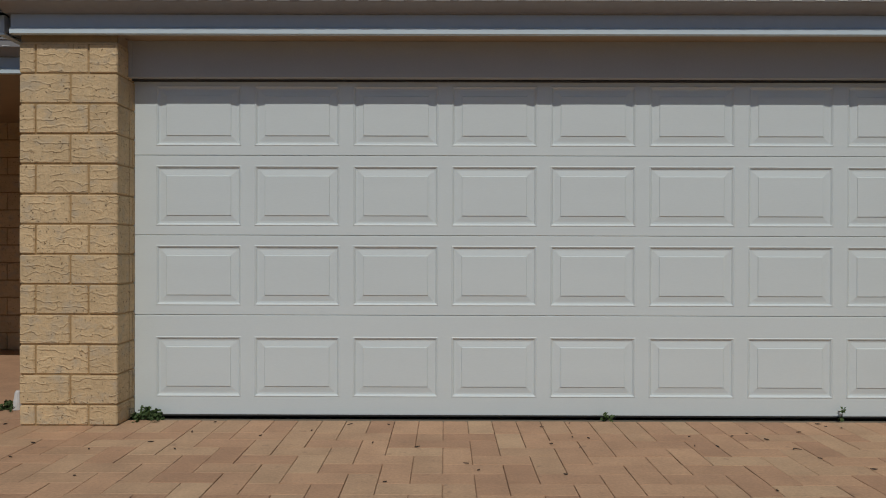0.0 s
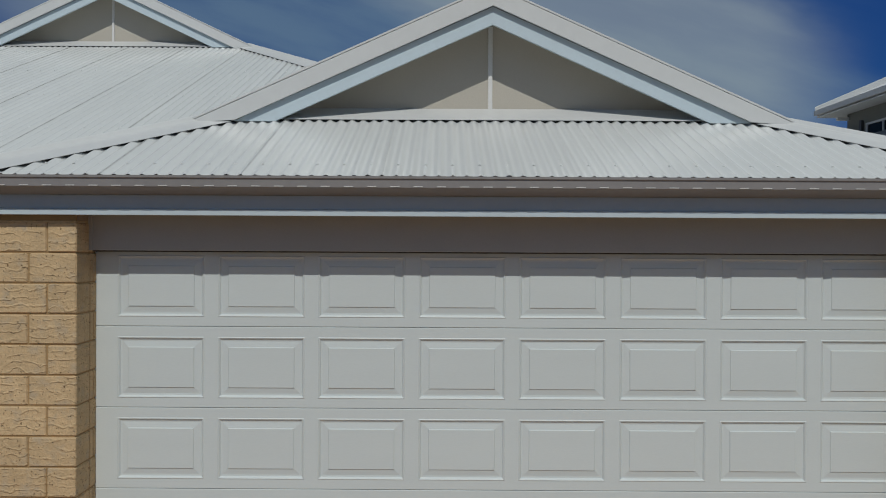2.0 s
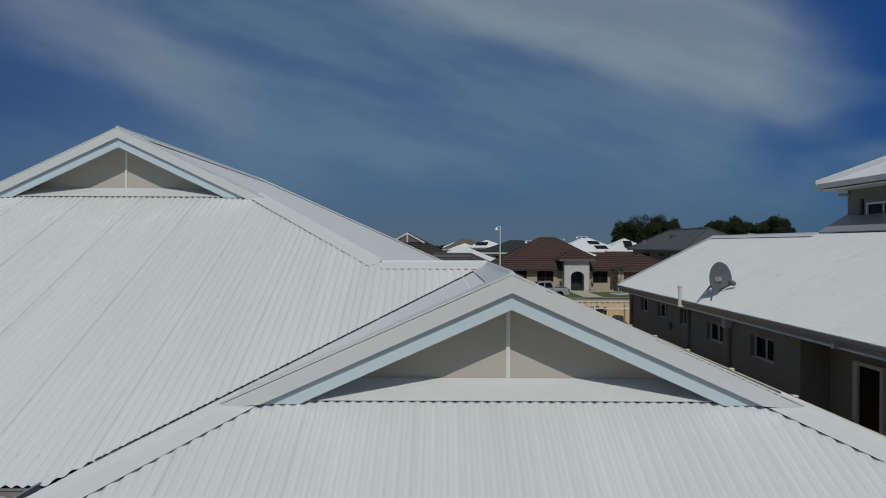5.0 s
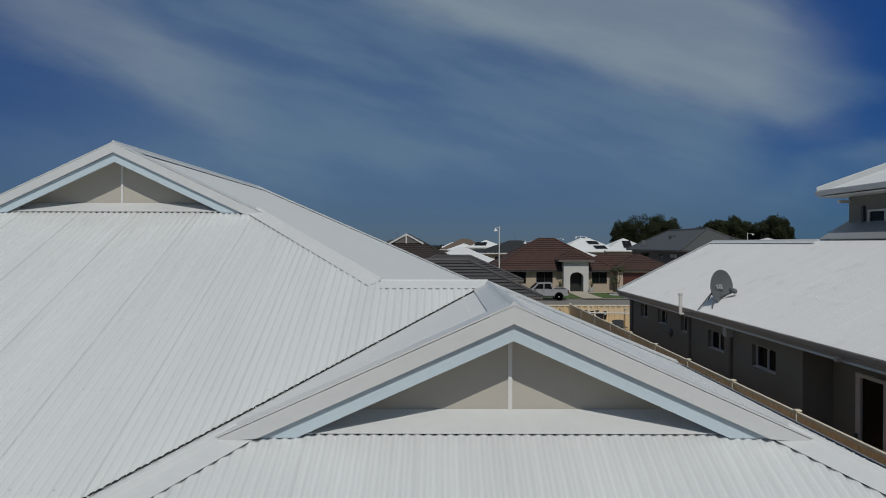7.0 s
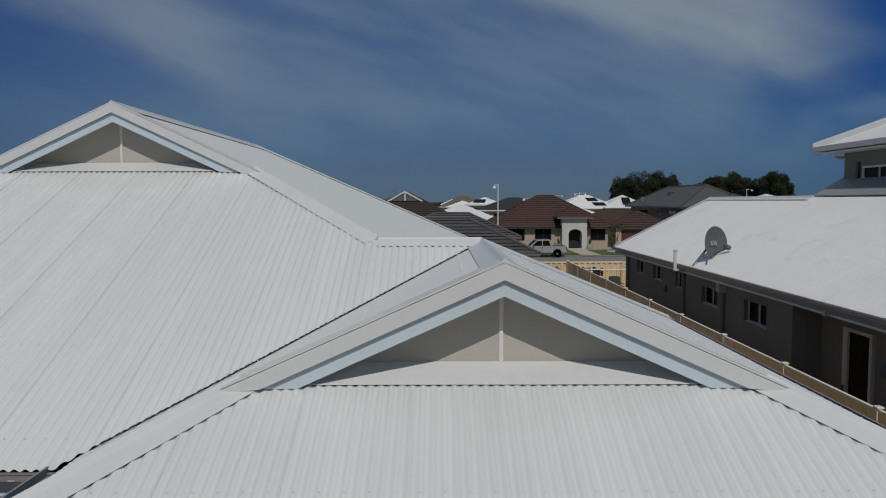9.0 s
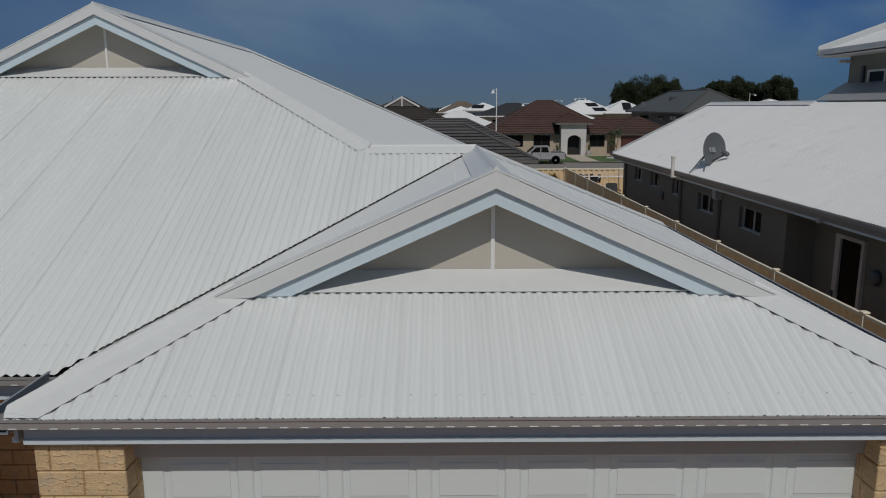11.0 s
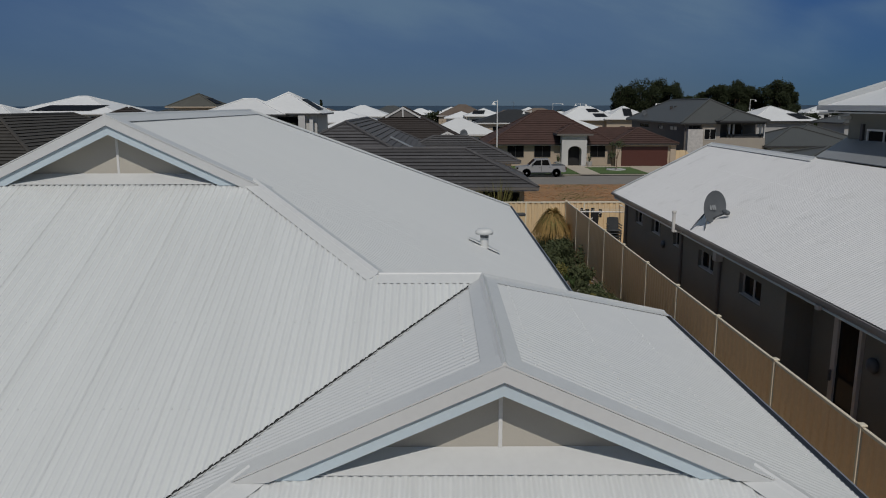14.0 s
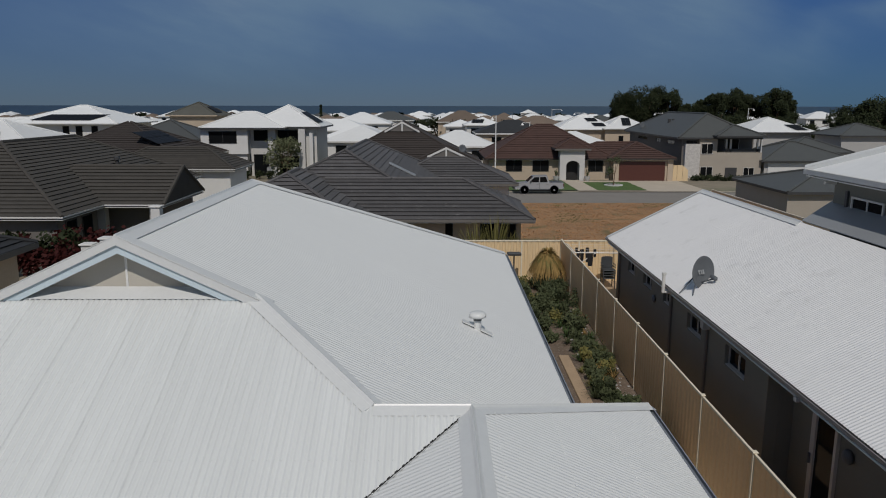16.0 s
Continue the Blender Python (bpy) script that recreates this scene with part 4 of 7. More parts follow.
# ---- windows and plain roofs for the other houses ----
def window(parent, axis, at, u0, u1, z0, z1, out, frame_mat, mullions=1, depth=0.05, pane_mat=None):
    """A framed window on a wall: axis 0 on a wall along x at y = at, axis 1 on a wall along y at x = at; out: -1 or 1, the side it is seen from."""
    def put(a, b, c, d, near, far):
        lo, hi = sorted((at + out * near, at + out * far))
        return (a, b, lo, hi, c, d) if axis == 0 else (lo, hi, a, b, c, d)
    t = min(0.045, (u1 - u0) * 0.06)
    w = part("window", Shape().box(*put(u0, u1, z0, z1, -0.04, 0.012)), pane_mat or GLASS, parent, "dark glass")
    f = Shape()
    rim = [(u0, z0), (u1, z0), (u1, z1), (u0, z1)]
    inner = [(u0 + t, z0 + t), (u1 - t, z0 + t), (u1 - t, z1 - t), (u0 + t, z1 - t)]
    at3 = (lambda u, z, o: (u, at + out * o, z)) if axis == 0 else (lambda u, z, o: (at + out * o, u, z))
    f.v = [at3(u, z, o) for ring, o in ((rim, -0.02), (rim, depth), (inner, depth), (inner, -0.02)) for u, z in ring]
    for k in range(3):
        for i in range(4):
            j = (i + 1) % 4
            f.f.append((k * 4 + i, k * 4 + j, k * 4 + 4 + j, k * 4 + 4 + i))
    fr = part("frame", f, frame_mat, w, "painted aluminium frame")
    for k in range(mullions):
        m = u0 + (u1 - u0) * (k + 1) / (mullions + 1)
        part("mullion", Shape().box(*put(m - t * 0.45, m + t * 0.45, z0 + t, z1 - t, -0.02, depth - 0.012)), frame_mat, w)
    return w


def pierced(parent, x0, x1, y0, y1, z0, z1, holes, mat):
    """A wall along y with rectangular holes (y0, y1, z0, z1) right through it, as one closed mesh."""
    ys = sorted({y0, y1, *(v for h in holes for v in h[:2])})
    zs = sorted({z0, z1, *(v for h in holes for v in h[2:])})
    def solid(i, j):
        if not (0 <= i < len(ys) - 1 and 0 <= j < len(zs) - 1):
            return False
        y, z = (ys[i] + ys[i + 1]) / 2, (zs[j] + zs[j + 1]) / 2
        return not any(h[0] < y < h[1] and h[2] < z < h[3] for h in holes)
    w, at = Shape(), {}
    def v(x, i, j):
        if (x, i, j) not in at:
            at[x, i, j] = len(w.v)
            w.v.append((x, ys[i], zs[j]))
        return at[x, i, j]
    for i in range(len(ys) - 1):
        for j in range(len(zs) - 1):
            if not solid(i, j):
                continue
            w.f.append((v(x0, i, j), v(x0, i, j + 1), v(x0, i + 1, j + 1), v(x0, i + 1, j)))
            w.f.append((v(x1, i, j), v(x1, i + 1, j), v(x1, i + 1, j + 1), v(x1, i, j + 1)))
            for di, dj, p, q in ((-1, 0, (i, j), (i, j + 1)), (1, 0, (i + 1, j + 1), (i + 1, j)), (0, -1, (i + 1, j), (i, j)), (0, 1, (i, j + 1), (i + 1, j + 1))):
                if not solid(i + di, j + dj):
                    w.f.append((v(x0, *p), v(x1, *p), v(x1, *q), v(x0, *q)))
    return part("wall", w, mat, parent, "dark taupe rendered wall with recessed windows")


def sliding_window(parent, x, y0, y1, z0, z1):
    """A two-light aluminium window set back in its opening, seen from the low-x side: one fixed pane, one slider behind."""
    m, t = (y0 + y1) / 2, 0.034
    w = part("window", Shape().box(x + 0.03, x + 0.04, y0 + 0.01, y1 - 0.01, z0 + 0.01, z1 - 0.01), GLASS, parent, "dark glass in a grey aluminium frame")
    f = Shape()
    e = 0.002
    rings = [[(x + o, a, c) for a, c in ((y0 + k, z0 + k), (y1 - k, z0 + k), (y1 - k, z1 - k), (y0 + k, z1 - k))] for k, o in ((e, 0), (e, 0.06), (t, 0.06), (t, 0))]
    f.v = [q for ring in rings for q in ring]
    f.f = [(k * 4 + i, k * 4 + (i + 1) % 4, (k + 1) % 4 * 4 + (i + 1) % 4, (k + 1) % 4 * 4 + i) for k in range(4) for i in range(4)]
    part("frame", f, ALU_GREY, w, "grey aluminium frame")
    if y1 - y0 > 0.7:
        part("mullion", Shape().soft_box(x + 0.004, x + 0.05, m - 0.022, m + 0.022, z0 + t, z1 - t, 0.004), ALU_GREY, w)
    part("sill", Shape().soft_box(x - 0.07, x + 0.0, y0 + 0.004, y1 - 0.004, z0 + 0.001, z0 + 0.022, 0.004), ALU_GREY, w, "grey sill")


def slope(s, pts, style, lift=0.0, courses=None):
    """One roof face, eave edge first (pts[0] to pts[1]). style: 'tile' makes stepped courses, 'rib' standing waves, else plain."""
    pts = [Vector(p) for p in pts]
    if style == "plain":
        s.face(*[p + Vector((0, 0, lift)) for p in pts])
        return
    u = (pts[1] - pts[0]).normalized()
    nrm = u.cross(pts[2] - pts[0]).normalized()
    if nrm.z < 0:
        nrm = -nrm
    v = nrm.cross(u)
    if v.z < 0:
        v = -v
    flat = [((p - pts[0]).dot(u), (p - pts[0]).dot(v)) for p in pts]
    top = max(q[1] for q in flat)
    step = style
    n = max(1, int(round(top / step)))
    step = top / n
    for i in range(n):
        a, b = span(flat, i * step + 1e-4, 1), span(flat, (i + 1) * step - 1e-4, 1)
        if not a or not b:
            continue
        rise, lip = 0.062, 0.02
        back = v * min(0.12, step * 0.4)
        q = [pts[0] + u * a[0] + v * i * step, pts[0] + u * a[1] + v * i * step, pts[0] + u * b[1] + v * (i + 1) * step, pts[0] + u * b[0] + v * (i + 1) * step]
        one = Shape()
        one.v = [tuple(p) for p in (q[0] + back, q[1] + back, q[1] + nrm * (rise - lip), q[0] + nrm * (rise - lip), q[1] + nrm * rise, q[0] + nrm * rise, q[2] + nrm * 0.01, q[3] + nrm * 0.01)]
        one.f = [(0, 1, 2, 3), (3, 2, 4, 5), (5, 4, 6, 7)]
        courses.append(one)


def hip_roof(parent, x0, x1, y0, y1, ze, pitch, mat, style, gable=(), fascia=None, cap_mat=None, caps=True, skip=(), deep=0.17):
    """A hipped roof over a rectangle; gable: sides ('l', 'r', 'f', 'b') that end in a gable instead of a hip."""
    w, d = x1 - x0, y1 - y0
    s, courses = Shape(), []
    if w >= d:
        zr, ym = ze + pitch * d / 2, (y0 + y1) / 2
        a = (x0 + (0 if "l" in gable else d / 2), ym, zr)
        b = (x1 - (0 if "r" in gable else d / 2), ym, zr)
        slope(s, [(x0, y0, ze), (x1, y0, ze), b, a], style, courses=courses)
        slope(s, [(x1, y1, ze), (x0, y1, ze), a, b], style, courses=courses)
        if "l" not in gable:
            slope(s, [(x0, y1, ze), (x0, y0, ze), a], style, courses=courses)
        if "r" not in gable:
            slope(s, [(x1, y0, ze), (x1, y1, ze), b], style, courses=courses)
        hips = [((x0, y0, ze), a), ((x0, y1, ze), a), ((x1, y0, ze), b), ((x1, y1, ze), b), (a, b)]
    else:
        zr, xm = ze + pitch * w / 2, (x0 + x1) / 2
        a = (xm, y0 + (0 if "f" in gable else w / 2), zr)
        b = (xm, y1 - (0 if "b" in gable else w / 2), zr)
        slope(s, [(x0, y1, ze), (x0, y0, ze), a, b], style, courses=courses)
        slope(s, [(x1, y0, ze), (x1, y1, ze), b, a], style, courses=courses)
        if "f" not in gable:
            slope(s, [(x0, y0, ze), (x1, y0, ze), a], style, courses=courses)
        if "b" not in gable:
            slope(s, [(x1, y1, ze), (x0, y1, ze), b], style, courses=courses)
        hips = [((x0, y0, ze), a), ((x1, y0, ze), a), ((x0, y1, ze), b), ((x1, y1, ze), b), (a, b)]
    if courses:
        s = Shape()
        ra, rb = (Vector(p) - Vector((0, 0, 0.06)) for p in hips[4])
        k = [Vector(p) - Vector((0, 0, 0.06)) for p in ((x0, y0, ze), (x1, y0, ze), (x1, y1, ze), (x0, y1, ze))]
        s.v = [tuple(p) for p in (*k, ra, rb)]
        s.f = [(0, 1, 5, 4), (2, 3, 4, 5), (3, 0, 4), (1, 2, 5)] if w >= d else [(3, 0, 4, 5), (1, 2, 5, 4), (0, 1, 4), (2, 3, 5)]
    else:
        index, flat = {}, Shape()
        for f in s.f:
            row = []
            for i in f:
                p = tuple(round(c, 4) for c in s.v[i])
                row.append(index.setdefault(p, len(index)))
            flat.f.append(tuple(row))
        flat.v = list(index)
        s = flat
    roof = part("roof", s, mat, parent)
    for one in courses:
        part("tile_course", one, mat, roof)
    for k, (p, q) in enumerate(hips if caps else ()):
        if k not in skip and (Vector(q) - Vector(p)).length > 0.3:
            part("ridge_capping", Shape().tube(Vector(p) + Vector((0, 0, 0.03)), Vector(q) + Vector((0, 0, 0.03)), 0.11, n=6), cap_mat or mat, roof)
    e = Shape()
    o, i = 0.05, 0.06
    rings = [[(x0 - k, y0 - k, z), (x1 + k, y0 - k, z), (x1 + k, y1 + k, z), (x0 - k, y1 + k, z)] for k, z in ((o, ze - deep), (o, ze + 0.03), (-i, ze + 0.03), (-i, ze - deep))]
    e.v = [p for ring in rings for p in ring]
    for k in range(4):
        for c in range(4):
            j = (c + 1) % 4
            e.f.append((k * 4 + c, k * 4 + j, (k + 1) % 4 * 4 + j, (k + 1) % 4 * 4 + c))
    part("fascia", e, fascia or GUTTER, parent, "painted eave fascia and gutter")
    part("soffit", Shape().box(x0, x1, y0, y1, ze - 0.16, ze - 0.13), RENDER_WHITE, parent)
    return roof, hips


def building(label, at, group=""):
    return thing("house", at, label, "house", group)


def walls(parent, x0, x1, y0, y1, z0, z1, mat, label=""):
    return part("wall", Shape().box(x0, x1, y0, y1, z0, z1), mat, parent, label)


def panels(parent, roof_pts, nu, nv, mat=None):
    """Solar panels on a roof face given by three corners: origin, along the eave, up the slope."""
    o, a, b = (Vector(p) for p in roof_pts)
    du, dv = (a - o) / nu, (b - o) / nv
    nrm = du.cross(dv).normalized()
    if nrm.z < 0:
        nrm = -nrm
    for i in range(nu):
        for j in range(nv):
            p = o + du * i + dv * j + nrm * 0.1
            s = Shape().prism([p + du * 0.02 + dv * 0.02, p + du * 0.98 + dv * 0.02, p + du * 0.98 + dv * 0.98, p + du * 0.02 + dv * 0.98], nrm * 0.04)
            part("solar_panel", s, SOLAR, parent, "dark solar panel")


# ---- fences ----
FX, FT = 5.27, 1.80
side_fence = thing("side_fence", (FX, 15, 0), "cream sheet steel boundary fence with capped posts", "fence")
POSTS = [-1.05 + 2.365 * i for i in range(14)]
for y0, y1 in zip(POSTS, POSTS[1:]):
    s = Shape()
    n = 12
    prev = None
    for k in range(n * 4 + 1):
        y = y0 + 0.03 + (y1 - y0 - 0.06) * (k + (0.25 if k % 2 else 0)) / (4 * n + 0.25)
        x = FX + (0.009 if (k // 2) % 2 else -0.009)
        s.v += [(x, y, 0.02), (x, y, FT - 0.03)]
        if prev is not None:
            s.f.append((prev, prev + 1, prev + 3, prev + 2))
        prev = len(s.v) - 2
    p = part("fence_panel", s, FENCE_BOUNCE, side_fence)
    part("top_rail", Shape().soft_box(FX - 0.022, FX + 0.022, y0 + 0.02, y1 - 0.02, FT - 0.045, FT, 0.005), FENCE_POST, side_fence)
for y in POSTS:
    q = part("post", Shape().soft_box(FX - 0.032, FX + 0.032, y - 0.022, y + 0.022, 0, FT + 0.012, 0.004), FENCE_POST, side_fence)
    part("post_cap", Shape().soft_box(FX - 0.045, FX + 0.045, y - 0.05, y + 0.05, FT + 0.005, FT + 0.03, 0.006), FENCE_POST, q)

BF = 29.85
back_fence = thing("back_fence", (3, BF, 0), "cream ribbed steel fence across the back of the yards", "fence")
s = Shape()
prev = None
x, k = -9.0, 0
while x < 16:
    y = BF + (0.016 if (k // 2) % 2 else -0.016)
    s.v += [(x, y, 0.0), (x, y, 1.72)]
    if prev is not None:
        s.f.append((prev, prev + 2, prev + 3, prev + 1))
    prev = len(s.v) - 2
    x += 0.02 if k % 2 else 0.095
    k += 1
part("fence_sheeting", s, FENCE, back_fence, "vertical ribbed cream steel sheeting")
part("top_rail", Shape().soft_box(-9, 16, BF - 0.028, BF + 0.028, 1.70, 1.76, 0.006), FENCE_POST, back_fence)
for i in range(10):
    part("post", Shape().soft_box(-8.4 + i * 2.4, -8.34 + i * 2.4, BF - 0.045, BF - 0.02, 0, 1.76, 0.004), FENCE_POST, back_fence)

# ---- the neighbouring house ----
NX, NE, NZ = 6.42, 6.18, 2.645
nb = thing("house", (9, 15, 0), "dark taupe rendered house with a white corrugated steel roof", "house")
NR, NRZ, NB = 9.53, 4.335, 25.65
NW = 24.6                      # end wall
nb_plane = lambda x, y: NZ + (x - NE) * (NRZ - NZ) / (NR - NE)
corrugated(nb, "roof_sheet", [(NE, 3.0), (NR, 3.0), (NR, NB), (NE, NB)], nb_plane, 1, ROOF_WHITE, per=5, deep=0.0058, lap=0.0006)
screws(nb, [(NE, 3.0), (NR, 3.0), (NR, NB), (NE, NB)], nb_plane, 1, [NE + 0.25, NE + 1.15, NE + 2.2, NE + 3.2])
nb_east = lambda x, y: NRZ - (x - NR) * 0.445
corrugated(nb, "roof_sheet", [(NR, 3.0), (NR + 3.7, 3.0), (NR + 3.7, NB), (NR, NB)], nb_east, 1, ROOF_WHITE, per=4, split=False)
cap(nb, "ridge_cap", (NR, 18.45, NRZ), (NR, NB, NRZ), (L_, 0.44), (R_, 0.44), 0.18, CAP_WHITE)
gutter(nb, (NE + 0.12, 3.0, NZ - 0.12), (NE + 0.12, NB, NZ - 0.12), (-1, 0), GUTTER, False, GUTTER)
part("eave_lining", Shape().box(NE + 0.1, NX + 0.9, 3, NB, 2.44, 2.46), RENDER_GREY, nb)
part("verge_capping", Shape().sweep([(-0.02, -0.12), (0.03, -0.12), (0.03, 0.03), (-0.16, 0.045), (-0.16, 0.03), (-0.02, 0.02)], (NE, NB, NZ), (NR, NB, NRZ), (0, 1, 0), (0, 0, 1)), CAP_WHITE, nb, "white verge capping")
OPENINGS = ((22.58, 23.4, 1.935, 2.355), (20.72, 21.6, 1.935, 2.345), (19.05, 19.55, 1.925, 2.35), (16.54, 17.55, 1.78, 2.215), (14.0, 15.06, 1.745, 2.21))
WY = 12.95                     # where the wall turns in
pierced(nb, NX, NX + 0.25, WY, NW, 0, 2.46, OPENINGS, TAUPE)
walls(nb, NX + 0.004, 13.2, NW, NW + 0.25, 0, 2.455, TAUPE)
part("gable_wall", Shape().prism([(NX, NW, 2.46), (13.0, NW, 2.46), (NR, NW, NRZ - 0.1)], (0, 0.05, 0)), TAUPE, nb)
RXN = 6.95
walls(nb, NX + 0.254, RXN + 0.2, WY + 0.004, WY + 0.2, 0, 2.455, TAUPE)
walls(nb, RXN, RXN + 0.22, 3.0, WY, 0, 2.45, TAUPE)
for y0, y1, z0, z1 in OPENINGS:
    sliding_window(nb, NX + 0.085, y0, y1, z0, z1)
d = part("glass_door", Shape().box(RXN - 0.02, RXN + 0.02, 11.38, 12.0, 0.05, 2.1), GLASS, nb, "dark sliding glass door")
f = Shape()
for a, b, c, e in ((11.3, 12.14, 2.08, 2.14), (12.0, 12.14, 0.02, 2.08), (11.3, 11.38, 0.02, 2.08)):
    f.box(RXN - 0.06, RXN + 0.02, a, b, c, e)
part("door_frame", f, ALU_GREY, d, "pale grey aluminium door frame")
part("lever", Shape().soft_box(RXN - 0.11, RXN - 0.06, 12.06, 12.1, 0.95, 1.15, 0.008), METAL_GREY, d, "grey lever handle")
part("wall_light", Shape().lathe([(0.06, 0), (0.12, 0.02), (0.13, 0.06), (0.10, 0.11), (0.03, 0.13)], (RXN, 10.95, 1.64), 16, (-1, 0, 0)), METAL_GREY, nb, "round grey bulkhead wall light", smooth=True)
part("wall_light", Shape().lathe([(0.06, 0), (0.11, 0.02), (0.12, 0.05), (0.03, 0.10)], (NX, 20.3, 1.80), 14, (-1, 0, 0)), METAL_GREY, nb, "round grey bulkhead wall light", smooth=True)
for y in (16.1, 18.75, 24.4):
    part("downpipe", Shape().soft_box(NX - 0.06, NX - 0.002, y - 0.045, y + 0.045, 0, 2.45, 0.008), RENDER_DARK, nb, "dark downpipe")
part("rainwater_head", Shape().soft_box(NX - 0.17, NX - 0.0, 16.0, 16.2, 2.22, 2.46, 0.01), RENDER_GREY, nb, "grey rainwater head")
part("bracket", Shape().soft_box(NE - 0.06, NE + 0.02, 11.3, 11.4, 2.44, 2.52, 0.01), RENDER_GREY, nb)

# its upper storey
UX, UY, UZ = 10.45, 18.75, 5.62
walls(nb, UX, 16.5, 10.0, UY, 3.6, UZ - 0.1, TAUPE, "taupe rendered upper storey")
window(nb, 1, UX, 16.5, 17.85, 4.63, 5.09, -1, ALU_WHITE, 1, 0.05)
window(nb, 1, UX, 13.2, 14.4, 4.55, 5.08, -1, ALU_WHITE, 1, 0.05)
part("sun_hood", Shape().box(UX - 0.06, UX, 18.02, 18.12, 4.70, 5.2), ALU_DARK, nb)
hip_roof(nb, UX - 0.52, 17.0, 9.5, UY + 0.52, UZ, 0.46, ROOF_FAR_WHITE, "plain", fascia=ALU_WHITE, cap_mat=CAP_WHITE, deep=0.10)
part("downpipe_offset", Shape().soft_box(UX - 0.3, UX, UY - 0.1, UY, UZ - 0.32, UZ - 0.24, 0.01), ALU_WHITE, nb, "white downpipe offset")
# flat steel strip between the ridge and the upper storey's wall; its grey paints eave shade on white
skirt = lambda x, y: NRZ + 0.03 + (x - NR) * 0.50
part("skirt_roof", Shape().prism([(NR + 0.05, 3.0, skirt(NR, 0)), (UX + 0.05, 3.0, skirt(UX, 0)), (UX + 0.05, UY + 0.15, skirt(UX, 0)), (NR + 0.05, UY - 0.2, skirt(NR, 0))], (0, 0, 0.02)), SKIRT, nb, "white skirt roof under the wall, greyed as if shaded")

# satellite dish on the neighbour's roof
dish = thing("satellite_dish", (6.78, 17.6, nb_plane(6.78, 0)), "dark grey satellite dish on a tripod on the white roof", "satellite dish")
dn = Vector((0.52, -0.85, 0.09)).normalized()
dc = Vector((6.69, 17.61, 3.225))
prof = [(0.02, 0.0), (0.14, 0.012), (0.26, 0.042), (0.38, 0.09), (0.405, 0.10), (0.41, 0.09), (0.37, 0.07), (0.25, 0.026), (0.13, -0.005), (0.02, -0.015)]
part("reflector", Shape().lathe(prof, dc, 40, dn), METAL_GREY, dish, "dark grey perforated reflector", smooth=True)
emb = Shape()
for i, (a, w) in enumerate(((-0.07, 0.05), (0.0, 0.04), (0.06, 0.05))):
    c = dc + dn * 0.03 + Vector((0.92, 0.39, 0)) * a
    emb.sweep([(-w / 2, -0.06), (w / 2, -0.06), (w / 2, 0.06), (-w / 2, 0.06)], c, c + dn * 0.008, Vector((0.92, 0.39, 0)), Vector((-0.15, 0.35, 0.92)))
part("mark", emb, SKIRT, dish, "pale plain mark")
base = Vector((6.72, 17.67, nb_plane(6.79, 0) + 0.01))
part("mast", Shape().tube(base, dc - dn * 0.05 - Vector((0, 0, 0.1)), 0.025), METAL_GREY, dish)
part("strut", Shape().tube(dc - dn * 0.06, (6.20, 17.60, nb_plane(6.20, 0) + 0.02), 0.014), METAL_GREY, dish)
part("strut", Shape().tube(dc - dn * 0.06, (6.60, 18.05, nb_plane(6.60, 0) + 0.02), 0.014), METAL_GREY, dish)
part("strut", Shape().tube(dc - dn * 0.06, (6.36, 17.1, nb_plane(6.36, 0) + 0.02), 0.014), METAL_GREY, dish)
arm_end = dc + dn * 0.42 + Vector((0.0, 0.0, -0.13))
part("feed_arm", Shape().tube(dc - Vector((0, 0, 0.26)) + dn * 0.06, arm_end, 0.02), METAL_GREY, dish)
part("feed_horn", Shape().lathe([(0.04, -0.08), (0.06, -0.05), (0.06, 0.05), (0.04, 0.10)], arm_end + Vector((0, 0, 0.02)), 12, -dn + Vector((0, 0, 0.4))), METAL_GREY, dish)

PXV, PYV = 6.10, 18.4
pipe = thing("vent_pipe", (NX, PYV, 2.2), "white plastic vent pipe rising past the gutter of the taupe house", "pipe")
part("pipe", Shape().tube((PXV - 0.06, PYV, 2.49), (PXV - 0.06, PYV, 3.0), 0.045, n=14), ALU_WHITE, pipe)
part("collar", Shape().lathe([(0.055, 0), (0.06, 0.01), (0.06, 0.05), (0.05, 0.06)], (PXV - 0.06, PYV, 2.97), 14), ALU_WHITE, pipe)
part("elbow", Shape().tube((PXV - 0.06, PYV, 2.505), (NX + 0.02, PYV, 2.45), 0.03, n=12), ALU_WHITE, pipe)

# ---- charcoal-tiled house behind ----
TL = 0.36
th = building("beige house with a charcoal tiled hip roof behind the fence", (-2, 43, -0.7))
big, _ = hip_roof(th, -11.5, 1.1, 36.1, 61.0, 1.62, 0.485, TILE_GREY, TL, fascia=RENDER_DARK, deep=0.11, skip=(1,))
part("ridge_capping", Shape().tube((-5.2, 42.3, 4.705), (-2.35, 39.45, 3.32), 0.11, n=6), TILE_GREY, big)
hip_roof(th, -6.0, 4.97, 36.02, 43.0, 1.62, 0.485, TILE_GREY, TL, gable="l", fascia=RENDER_DARK, deep=0.11, skip=(0, 1))
hip_roof(th, -12.1, -2.7, 31.8, 44.0, 1.61, 0.48, TILE_GREY, TL, fascia=RENDER_DARK, deep=0.11)
hip_roof(th, -4.0, 5.9, 52.6, 59.9, 1.62, 0.45, TILE_GREY, TL, fascia=RENDER_DARK, deep=0.11)
walls(th, -10.9, 0.5, 36.7, 60.4, -0.8, 1.5, RENDER_BEIGE)
walls(th, -5.4, 4.4, 37.0, 42.4, -0.8, 1.5, RENDER_BEIGE)
